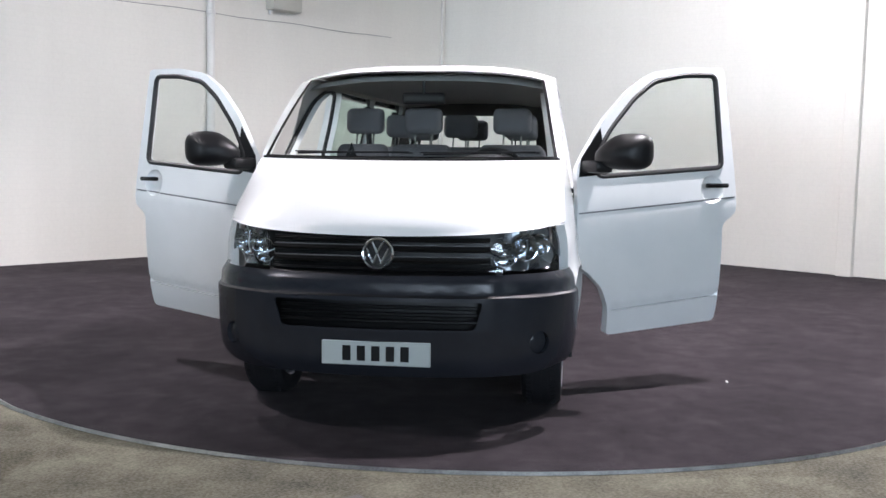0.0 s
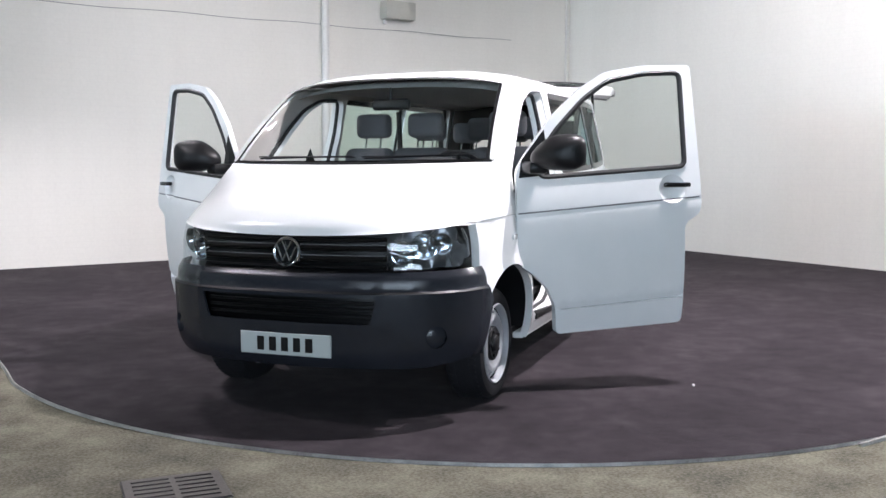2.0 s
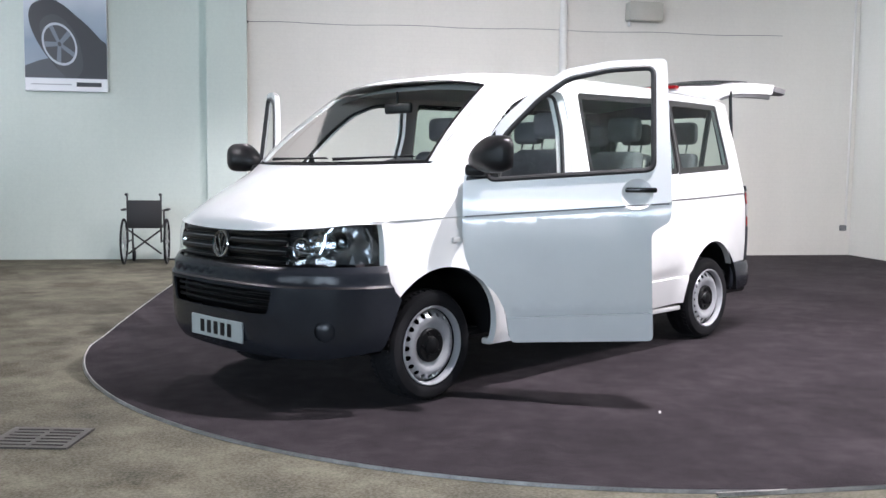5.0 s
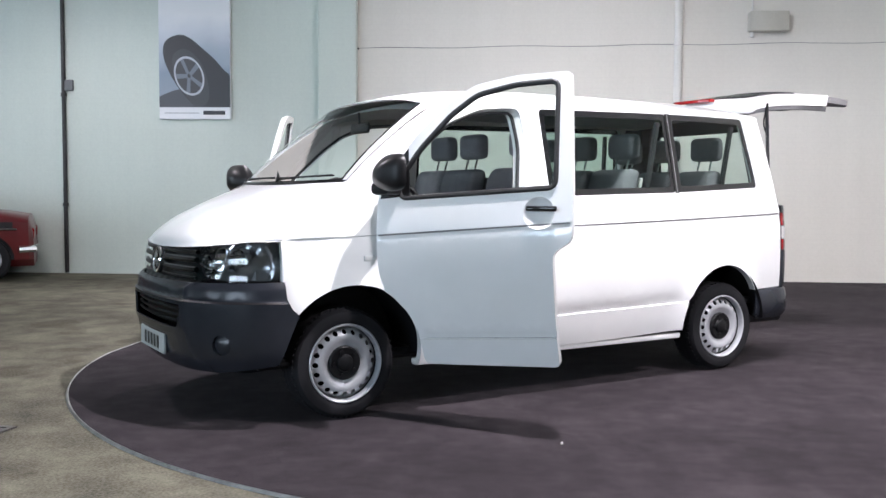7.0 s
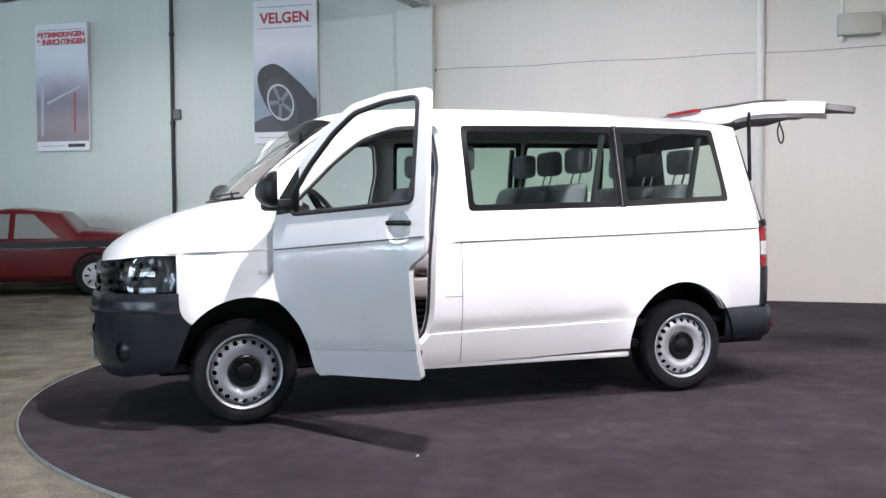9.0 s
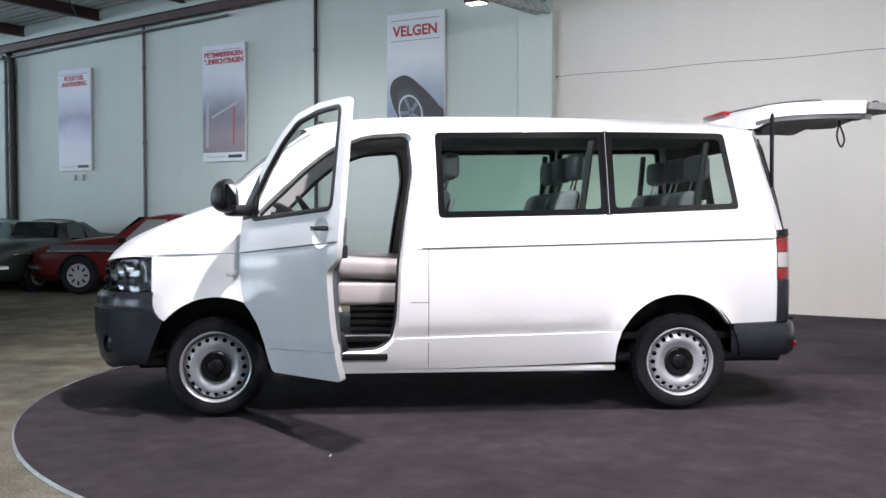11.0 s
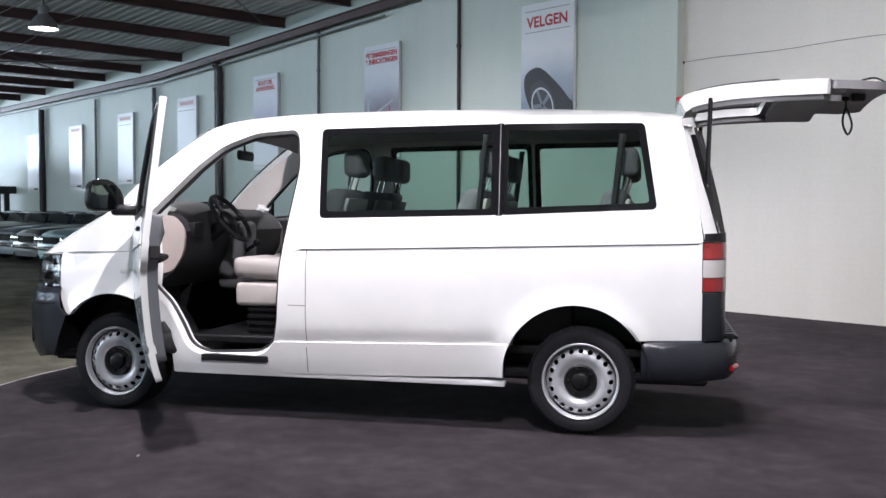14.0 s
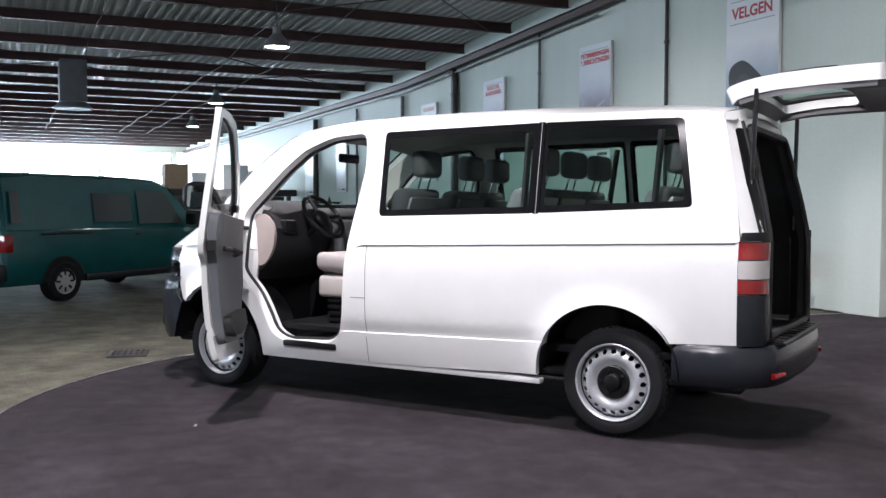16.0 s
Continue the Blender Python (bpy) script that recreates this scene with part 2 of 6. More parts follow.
def box(bm, x0, x1, y0, y1, z0, z1, bevel=0.0, seg=2, m=None):
    mat = Matrix.Translation(((x0 + x1) / 2, (y0 + y1) / 2, (z0 + z1) / 2)) @ Matrix.Diagonal((abs(x1 - x0), abs(y1 - y0), abs(z1 - z0), 1))
    made = bmesh.ops.create_cube(bm, size=1.0, matrix=mat)
    vs = made["verts"]
    if bevel:
        es = list({e for v in vs for e in v.link_edges})
        r = bmesh.ops.bevel(bm, geom=es, offset=bevel, segments=seg, profile=0.5, affect="EDGES")
        vs = list({v for f in r["faces"] for v in f.verts} | {v for v in vs if v.is_valid})
    if m is not None:
        bmesh.ops.transform(bm, matrix=m, verts=vs)
    return vs


def tube(bm, path, radius, sides=8, closed=False):
    """A round bar along a list of points."""
    pts = [Vector(p) for p in path]
    rings = []
    n = len(pts)
    up = None
    for i, p in enumerate(pts):
        a = pts[i - 1] if i or closed else p
        b = pts[(i + 1) % n] if i < n - 1 or closed else p
        d = (b - a).normalized()
        if up is None:
            up = d.orthogonal().normalized()
        up = (up - d * up.dot(d)).normalized()
        side = d.cross(up)
        rings.append([bm.verts.new(p + radius * (math.cos(k * 2 * math.pi / sides) * up + math.sin(k * 2 * math.pi / sides) * side)) for k in range(sides)])
    for i in range(n if closed else n - 1):
        r, q = rings[i], rings[(i + 1) % n]
        for k in range(sides):
            bm.faces.new((r[k], r[(k + 1) % sides], q[(k + 1) % sides], q[k]))
    if not closed:
        bm.faces.new(rings[0])
        bm.faces.new(rings[-1][::-1])


def lathe(bm, profile, seg=48, m=None):
    """Profile of (radius, height) turned about the z axis."""
    rings = []
    for r, h in profile:
        if r < 1e-5:
            rings.append([bm.verts.new((0, 0, h))])
        else:
            rings.append([bm.verts.new((r * math.cos(k * 2 * math.pi / seg), r * math.sin(k * 2 * math.pi / seg), h)) for k in range(seg)])
    for a, b in zip(rings, rings[1:]):
        for k in range(seg):
            j = (k + 1) % seg
            if len(a) == 1 and len(b) == 1:
                continue
            if len(a) == 1:
                bm.faces.new((a[0], b[k], b[j]))
            elif len(b) == 1:
                bm.faces.new((a[k], b[0], a[j]))
            else:
                bm.faces.new((a[k], b[k], b[j], a[j]))
    if m is not None:
        bmesh.ops.transform(bm, matrix=m, verts=[v for r in rings for v in r])


def densify(poly, step, closed=True):
    out = []
    n = len(poly)
    for i in range(n if closed else n - 1):
        a, b = Vector(poly[i]), Vector(poly[(i + 1) % n])
        k = max(1, int((b - a).length / step + 0.5))
        out += [a.lerp(b, j / k) for j in range(k)]
    if not closed:
        out.append(Vector(poly[-1]))
    return out


def rounded(poly, radius, seg=5):
    """A polygon with its corners rounded off."""
    out = []
    n = len(poly)
    for i in range(n):
        p, a, b = Vector(poly[i]), Vector(poly[i - 1]), Vector(poly[(i + 1) % n])
        r = min(radius, 0.45 * (a - p).length, 0.45 * (b - p).length)
        p0, p1 = p + (a - p).normalized() * r, p + (b - p).normalized() * r
        for k in range(seg + 1):
            t = k / seg
            out.append((1 - t) ** 2 * p0 + 2 * t * (1 - t) * p + t * t * p1)
    return out


def spline(pts, per=6, closed=False):
    """Catmull-Rom through points of any dimension."""
    n = len(pts)
    P = [Vector(p) for p in pts]
    out = []
    for i in range(n if closed else n - 1):
        p0 = P[i - 1] if i or closed else P[i]
        p1, p2 = P[i], P[(i + 1) % n]
        p3 = P[(i + 2) % n] if i < n - 2 or closed else p2
        for k in range(per):
            t = k / per
            out.append(0.5 * (2 * p1 + (p2 - p0) * t + (2 * p0 - 5 * p1 + 4 * p2 - p3) * t * t + (3 * p1 - p0 - 3 * p2 + p3) * t ** 3))
    if not closed:
        out.append(P[-1])
    return out


def inside(poly, x, y):
    hit = False
    j = len(poly) - 1
    for i in range(len(poly)):
        xi, yi, xj, yj = poly[i][0], poly[i][1], poly[j][0], poly[j][1]
        if (yi > y) != (yj > y) and x < (xj - xi) * (y - yi) / (yj - yi) + xi:
            hit = not hit
        j = i
    return hit


def sheet(outer, holes, place, step=0.06, thick=0.0, lines=(), edge=None, turn=False, rim_slot=0):
    """A curved panel: the plane shape (outer, with holes) is meshed and laid into space by place(u, v); thick gives it a back and rims.
    Faces of the back and the rims carry material 1."""
    edge = edge or step
    outer = densify(outer, edge)
    holes = [densify(h, edge) for h in holes]
    pts, edges = [], []
    for ring in [outer, *holes]:
        k = len(pts)
        pts += [Vector(p[:2]) for p in ring]
        edges += [(k + i, k + (i + 1) % len(ring)) for i in range(len(ring))]
    us, vs = [p[0] for p in outer], [p[1] for p in outer]
    for line in lines:
        k = len(pts)
        some = [p for p in densify(line, step, False)]
        pts += [Vector(p[:2]) for p in some]
        edges += [(k + i, k + i + 1) for i in range(len(some) - 1)]
    cells = {(round(p.x / step * 1.6), round(p.y / step * 1.6)) for p in pts}
    u = min(us) + step / 2
    row = 0
    rings = [np.array([p[:2] for p in r]) for r in [outer, *holes]]
    P = np.concatenate(rings)
    Q = np.concatenate([np.roll(r, -1, 0) for r in rings]) - P
    QQ = np.maximum((Q * Q).sum(1), 1e-12)

    def gap(a, b):
        """Distance from a point to the nearest rim."""
        w = np.array((a, b)) - P
        k = np.clip((w * Q).sum(1) / QQ, 0, 1)
        return float(np.sqrt((((w - k[:, None] * Q) ** 2).sum(1)).min()))

    while u < max(us):
        v = min(vs) + (step / 2 if row % 2 else step)
        while v < max(vs):
            if inside(outer, u, v) and not any(inside(h, u, v) for h in holes) and (round(u / step * 1.6), round(v / step * 1.6)) not in cells and gap(u, v) > 0.4 * min(step, edge):
                pts.append(Vector((u, v)))
            v += step
        u += step
        row += 1
    vo, eo, fo, *_ = delaunay_2d_cdt(pts, edges, [], 0, 1e-6)
    bm = bmesh.new()
    front = [bm.verts.new(place(p.x, p.y)) for p in vo]
    where = {v: (p.x, p.y) for v, p in zip(front, vo)}
    for f in fo:
        c = (vo[f[0]] + vo[f[1]] + vo[f[2]]) / 3
        if abs((vo[f[1]] - vo[f[0]]).cross(vo[f[2]] - vo[f[0]])) < 1e-7:
            continue
        if inside(outer, c.x, c.y) and not any(inside(h, c.x, c.y) for h in holes):
            try:
                bm.faces.new([front[i] for i in (reversed(f) if turn else f)])
            except ValueError:
                pass
    loose = [v for v in bm.verts if not v.link_faces]
    bmesh.ops.delete(bm, geom=loose, context="VERTS")
    bm.normal_update()
    if thick:
        src = list(bm.verts)
        faces = list(bm.faces)
        rim = [e for e in bm.edges if len(e.link_faces) == 1]
        rim = [(e.verts[0], e.verts[1], e.link_faces[0]) for e in rim]
        e = 0.02
        back, outward = {}, {}
        for v in src:
            a, b = where[v]
            outward[v] = (place(a + e, b) - place(a - e, b)).cross(place(a, b + e) - place(a, b - e)).normalized()
        way = math.copysign(thick, sum(outward[v].dot(v.normal) for v in src))
        for v in src:
            back[v] = bm.verts.new(v.co - outward[v] * way)
        for f in faces:
            g = bm.faces.new([back[v] for v in reversed(f.verts)])
            g.material_index = 1
        for a, b, f in rim:
            vs_ = list(f.verts)
            if vs_[(vs_.index(a) + 1) % len(vs_)] == b:
                a, b = b, a
            g = bm.faces.new((a, b, back[b], back[a]))
            g.material_index = rim_slot
    return bm


def panel(name, bm, material, parent, label="", smooth=40):
    """As part(), for what sheet() made, whose faces already turn the right way."""
    me = bpy.data.meshes.new(name)
    bm.to_mesh(me)
    bm.free()
    return finish_mesh(name, me, material, parent, label, smooth)


def ribbon(bm, pts, place, width, lift):
    """A narrow strip along a line on a surface, for seams and mouldings."""
    P = [Vector(p) for p in pts]
    rows = []
    for i, p in enumerate(P):
        d = (P[min(i + 1, len(P) - 1)] - P[max(i - 1, 0)]).normalized()
        nrm = Vector((-d.y, d.x)) * width / 2
        rows.append([bm.verts.new(place(q.x, q.y, lift)) for q in (p - nrm, p + nrm)])
    for a, b in zip(rows, rows[1:]):
        bm.faces.new((a[0], a[1], b[1], b[0]))


def letters(text, size, material, parent, m, name="lettering", extrude=0.002, space=1.0, bold=0.0):
    """Raised lettering with the built-in font, turned into a mesh."""
    cu = bpy.data.curves.new(name, "FONT")
    cu.body, cu.size, cu.extrude, cu.space_character, cu.offset = text, size, extrude, space, bold
    cu.align_x = "CENTER"
    tmp = new("tmp", cu)
    bpy.context.view_layer.update()
    me = bpy.data.meshes.new_from_object(tmp.evaluated_get(bpy.context.evaluated_depsgraph_get()))
    bpy.data.objects.remove(tmp)
    ob = finish_mesh(name, me, material, parent, "", 0)
    ob.matrix_local = m
    return ob


# ---- the hall ----
WALL_D, END_S, FAR_S, SIDE_D, ROOF_Z = -7.7, -8.45, 50.0, 16.0, 4.66


def rise(s):
    """The roof climbs towards the show corner."""
    return 0.045 * max(0.0, 16.0 - s)


def structure(name, bm, material, label, category, smooth=0):
    ob = finish(name, bm, material, None, "", smooth)
    ob.matrix_world = HM
    return tagged(ob, label, category, kind="structure")


bm = bmesh.new()
box(bm, END_S - 0.3, FAR_S + 0.3, WALL_D - 0.3, SIDE_D + 0.3, -0.3, -0.012)
structure("floor", bm, concrete, "stained brown-grey concrete hall floor", "floor")

bm = bmesh.new()
box(bm, END_S - 0.3, 0.86, WALL_D - 0.3, WALL_D, -0.012, ROOF_Z + 1.2)
structure("wall_north_1", bm, wall_white, "white painted brick wall of the show corner", "wall")
bm = bmesh.new()
box(bm, 0.86, FAR_S + 0.3, WALL_D - 0.3, WALL_D, -0.012, ROOF_Z + 1.2)
structure("wall_north_2", bm, wall_green, "pale green painted brick wall hung with posters", "wall")
bm = bmesh.new()
box(bm, END_S - 0.3, END_S, WALL_D, SIDE_D, -0.012, ROOF_Z + 1.2)
structure("wall_west", bm, wall_white, "white painted brick end wall behind the carpet", "wall")
bm = bmesh.new()
# the assumed long wall behind the walk, out of view, with a row of window openings
for a, b in ((END_S, 4.0), (12.0, 20.0), (28.0, FAR_S)):
    box(bm, a, b, SIDE_D, SIDE_D + 0.3, -0.012, ROOF_Z + 1.2)
for a, b in ((4.0, 12.0), (20.0, 28.0)):
    box(bm, a, b, SIDE_D, SIDE_D + 0.3, -0.012, 1.8)
    box(bm, a, b, SIDE_D, SIDE_D + 0.3, 4.5, ROOF_Z + 1.2)
structure("wall_south", bm, wall_grey, "assumed unseen grey block wall with high window openings", "wall")
bm = bmesh.new()
box(bm, 0.80, 1.34, WALL_D, WALL_D + 0.16, -0.012, 4.2, 0.006, 1)
structure("pilaster", bm, wall_green, "pale painted brick pilaster where the two wall colours meet", "pillar")
bm = bmesh.new()
box(bm, END_S, END_S + 0.1, -0.79, -0.60, -0.012, ROOF_Z, 0.006, 1)
structure("wall_column", bm, wall_white, "white painted column on the end wall", "pillar")

# far end: a wall with a band of tall bright windows over a low sill, and a mezzanine
bm = bmesh.new()
box(bm, FAR_S, FAR_S + 0.3, WALL_D, SIDE_D, -0.012, 1.5)
box(bm, FAR_S, FAR_S + 0.3, WALL_D, SIDE_D, 4.5, ROOF_Z + 1.2)
for d in range(-7, 17, 4):
    box(bm, FAR_S, FAR_S + 0.3, d - 0.15, d + 0.15, 1.5, 4.5)
structure("wall_east", bm, wall_white, "far end wall with a band of tall windows", "wall")
glow = Mat("bright_daylight", (0.9, 0.95, 1.0), 1.0)
glow.b.inputs["Emission Color"].default_value = (0.86, 0.94, 1.0, 1)
glow.b.inputs["Emission Strength"].default_value = 7.0
bm = bmesh.new()
box(bm, FAR_S + 0.9, FAR_S + 1.0, WALL_D - 3, SIDE_D + 3, -0.012, 7)
structure("backdrop", bm, glow.mat, "overexposed daylight outside the far windows", "daylight")
for i, d in enumerate(range(-7, 13, 4)):
    w = thing(f"window_{i + 1}", HM @ Matrix.Translation((FAR_S + 0.12, d + 2, 1.5)), "tall far window with thin steel glazing bars", "window", "far windows", "structure")
    bm = bmesh.new()
    for y in (-1.85, 1.81):
        box(bm, 0, 0.05, y, y + 0.04, 0, 3.0)
    for z in (0, 2.96):
        box(bm, 0, 0.05, -1.81, 1.81, z, z + 0.04)
    part("window_frame", bm, dark_metal, w, smooth=0)
    for y in (-0.62, 0.62):
        bm = bmesh.new()
        box(bm, 0.01, 0.04, y - 0.02, y + 0.02, 0.04, 2.96)
        part("glazing_bar", bm, dark_metal, w, smooth=0)

# carpet: it fills the corner and ends in a quarter circle round the van, edged with a metal strip
CS, CD, CR = -1.960, -1.365, 3.687
arc = [(CS + CR * math.cos(a), CD + CR * math.sin(a)) for a in [radians(90 * k / 64) for k in range(65)]]
tail = [(CS + CR - 0.02 - 0.42 * t ** 1.3, CD - t * (CD - WALL_D)) for t in [k / 24 for k in range(25)]]
edge_line = [(END_S, CD + CR)] + arc[::-1] + tail[1:]
outline = [Vector(p) for p in edge_line] + [Vector((END_S, WALL_D))]
bm = sheet(outline, [], lambda u, v: Vector((u, v, 0.0)), 0.5, 0.011, edge=0.12)
ob = panel("carpet", bm, [carpet_mat, carpet_mat], None, "", 0)
ob.matrix_world = HM
tagged(ob, "dark mauve-grey fitted event carpet with a curved edge", "carpet", kind="structure")
bm = bmesh.new()
rim = spline([(p[0], p[1], -0.004) for p in edge_line[::2]], 2)
for a, b in zip(rim, rim[1:]):
    d = Vector((b[0] - a[0], b[1] - a[1], 0)).normalized()
    nrm = Vector((d.y, -d.x, 0)) * -1
    q = [bm.verts.new(Vector(p) + nrm * o + Vector((0, 0, h))) for p in (a, b) for o, h in ((-0.005, 0.006), (0.003, 0.009), (0.011, -0.006))]
    bm.faces.new((q[0], q[1], q[4], q[3]))
    bm.faces.new((q[1], q[2], q[5], q[4]))
structure("carpet_edge", bm, alu, "scuffed aluminium edging strip of the carpet", "trim", 30)

# roof: corrugated sheets on purlins that cross the hall
bm = bmesh.new()
wave = [(0.0, 0.0), (0.07, 0.0), (0.10, 0.055), (0.17, 0.055), (0.20, 0.0)]
rows_ = []
d = WALL_D - 0.3
prof = []
while d < SIDE_D + 0.3:
    prof += [(d + a, ROOF_Z + 0.30 + h) for a, h in wave[:-1]]
    d += 0.20
for s_ in (0.0, 16.0, FAR_S + 0.3):
    rows_.append([bm.verts.new((s_, a, h + rise(s_))) for a, h in prof])
for A, B in zip(rows_, rows_[1:]):
    for k in range(len(prof) - 1):
        bm.faces.new((A[k], A[k + 1], B[k + 1], B[k]))
box(bm, END_S - 0.3, FAR_S + 0.3, WALL_D - 0.3, SIDE_D + 0.3, ROOF_Z + 1.2, ROOF_Z + 1.28)
structure("ceiling", bm, roof_metal, "corrugated metal roof sheets seen from below", "ceiling")


def i_beam(bm, length, h, w, t=0.012):
    box(bm, -w / 2, w / 2, 0, length, -t, 0)
    box(bm, -w / 2, w / 2, 0, length, -h, -h + t)
    box(bm, -t / 2, t / 2, 0, length, -h + t, -t)


bm = bmesh.new()
i_beam(bm, SIDE_D - WALL_D, 0.20, 0.12)
beam = finish("roof_beam", bm, beam_red, None, "", 0)
tagged(beam, "dark oxide-red steel roof beam across the hall", "beam", "roof beams", "structure")
beam.matrix_world = HM @ Matrix.Translation((1.4, WALL_D, ROOF_Z + 0.29 + rise(1.4)))
for k in range(1, 22):
    copy_thing(beam, HM @ Matrix.Translation((1.4 + 2.25 * k, WALL_D, ROOF_Z + 0.29 + rise(1.4 + 2.25 * k))))
# long girders under the beams, along the hall
for dd, zz in ((WALL_D + 0.18, ROOF_Z - 0.06), (3.4, ROOF_Z + 0.02), (9.5, ROOF_Z + 0.02)):
    for a, b in ((16.0, 1.4), (FAR_S, 16.0)):
        bm = bmesh.new()
        i_beam(bm, math.hypot(a - b, rise(b)), 0.16, 0.12)
        ob = finish("girder", bm, beam_red, None, "", 0)
        ob.matrix_world = HM @ Matrix.Translation((a, dd, zz)) @ pose(0, 0, 0, 0, 0, 90) @ pose(0, 0, 0, math.degrees(math.atan2(rise(b), a - b)), 0, 0)
        tagged(ob, "dark steel girder along the hall roof", "beam", "girders", "structure")
# lowered white ceiling over the show corner
bm = bmesh.new()
box(bm, END_S, 1.3, WALL_D, 6.5, ROOF_Z + 0.0, ROOF_Z + 0.06)
structure("ceiling_2", bm, wall_white, "plain white ceiling over the show corner", "ceiling")
print("hall ok")

# ---- the van: x forward from the front axle, y to its left ----
van = thing("van", pose(0, -0.05, 0, 0.6, 0, 0), "white passenger van with open front doors and raised tailgate", "van")


def table(rows):
    xs, ys = zip(*rows)
    return lambda x: float(np.interp(x, xs, ys))


def smooth(rows):
    """As table(), with the corners rounded."""
    return table([tuple(p) for p in spline(rows, 6)])


def crease(x):
    return 1.060 + 0.0256 * (-1.33 - x)


def low_crease(x):
    return 0.490 + 0.022 * (-1.22 - x)


half_width = smooth([(0.20, 0.84), (0.27, 0.885), (0.34, 0.908), (0.5, 0.936), (0.62, 0.948), (0.72, 0.952), (0.88, 0.951), (1.00, 0.944), (1.06, 0.936), (1.12, 0.924), (1.26, 0.893), (1.5, 0.846), (1.78, 0.789), (1.84, 0.782), (1.87, 0.765), (1.93, 0.69)])
ARCH_F, ARCH_R = (-0.02, 0.335, 0.425), (-2.965, 0.345, 0.415)
AXLE_R, HUB_Z = -3.0, 0.311


def side_y(x, z, lift=0.0):
    c = crease(x)
    zz = z - (c - 1.060) * min(1.0, max(0.0, (z - 0.6) / 0.4)) * min(1.0, max(0.0, (1.95 - z) / 0.5))
    y = half_width(zz)
    if x > -0.7:
        y -= 0.065 * ((x + 0.7) / 1.1) ** 2
    if x < -2.0:
        y -= 0.146 * ((-2.0 - x) / 1.66) ** 2
    g = c - z
    if 0 <= g < 0.10:
        y -= 0.008 * (1 - g / 0.10)
    g = z - low_crease(x)
    if 0 <= g < 0.08 and -2.6 < x < -1.15:
        y -= 0.014 * (1 - g / 0.08)
    for ax, az, ar in (ARCH_F, ARCH_R):
        r = math.hypot(x - ax, z - az) - ar
        if -0.02 < r < 0.14:
            y += 0.026 * math.exp(-((r / 0.055) ** 2))
    return y + lift


def side(sign):
    return lambda x, z, lift=0.0: Vector((x, sign * side_y(x, z, lift), z))


def arch(c, a0, a1, n=26):
    return [(c[0] + c[2] * math.cos(radians(a0 + (a1 - a0) * k / n)), c[1] + c[2] * math.sin(radians(a0 + (a1 - a0) * k / n))) for k in range(n + 1)]


ROOF_EDGE = [(-0.60, 1.785), (-0.72, 1.825), (-0.90, 1.850), (-1.2, 1.862), (-1.7, 1.870), (-2.6, 1.872), (-3.2, 1.868), (-3.45, 1.858), (-3.555, 1.845)]
WS_EDGE = [(-0.015, 1.335), (-0.13, 1.445), (-0.25, 1.545), (-0.42, 1.67), (-0.60, 1.785)]
FENDER_TOP = [(0.385, 1.004), (0.345, 1.066), (0.18, 1.190), (0.06, 1.280), (-0.015, 1.335)]
outer = [(0.385, 0.80), (0.382, 0.72), (0.366, 0.665), (0.335, 0.628)] + arch(ARCH_F, 40, 186) + [(-0.44, 0.27), (-1.1, 0.283), (-1.8, 0.300), (-2.55, 0.322)]
outer += arch(ARCH_R, -4, 149) + [(-3.40, 0.560), (-3.69, 0.566), (-3.69, 0.8), (-3.685, 1.13), (-3.655, 1.35), (-3.61, 1.58)]
outer += ROOF_EDGE[::-1] + WS_EDGE[-2::-1] + FENDER_TOP[-2::-1]
DOOR_HOLE = rounded([(-0.235, 1.262), (-0.40, 1.42), (-0.56, 1.575), (-0.73, 1.705), (-0.95, 1.785), (-1.235, 1.805), (-1.262, 1.57), (-1.205, 1.22), (-1.165, 0.94), (-1.150, 0.60), (-1.12, 0.46), (-1.03, 0.395), (-0.66, 0.375), (-0.54, 0.42), (-0.48, 0.56), (-0.40, 0.70), (-0.29, 0.80), (-0.235, 0.86)], 0.06, 4)
WIN_F = [(-1.385, 1.805), (-2.499, 1.822), (-2.507, 1.275), (-1.405, 1.250)]
WIN_R = [(-2.514, 1.822), (-3.345, 1.825), (-3.425, 1.315), (-2.523, 1.276)]
WIN_F, WIN_R = rounded(WIN_F, 0.035), rounded(WIN_R, 0.035)


def shrink(poly, by):
    c = sum((Vector(p) for p in poly), Vector((0, 0))) / len(poly)
    w = max(p[0] for p in poly) - min(p[0] for p in poly)
    h = max(p[1] for p in poly) - min(p[1] for p in poly)
    return [Vector((c.x + (p[0] - c.x) * (1 - 2 * by / w), c.y + (p[1] - c.y) * (1 - 2 * by / h))) for p in poly]


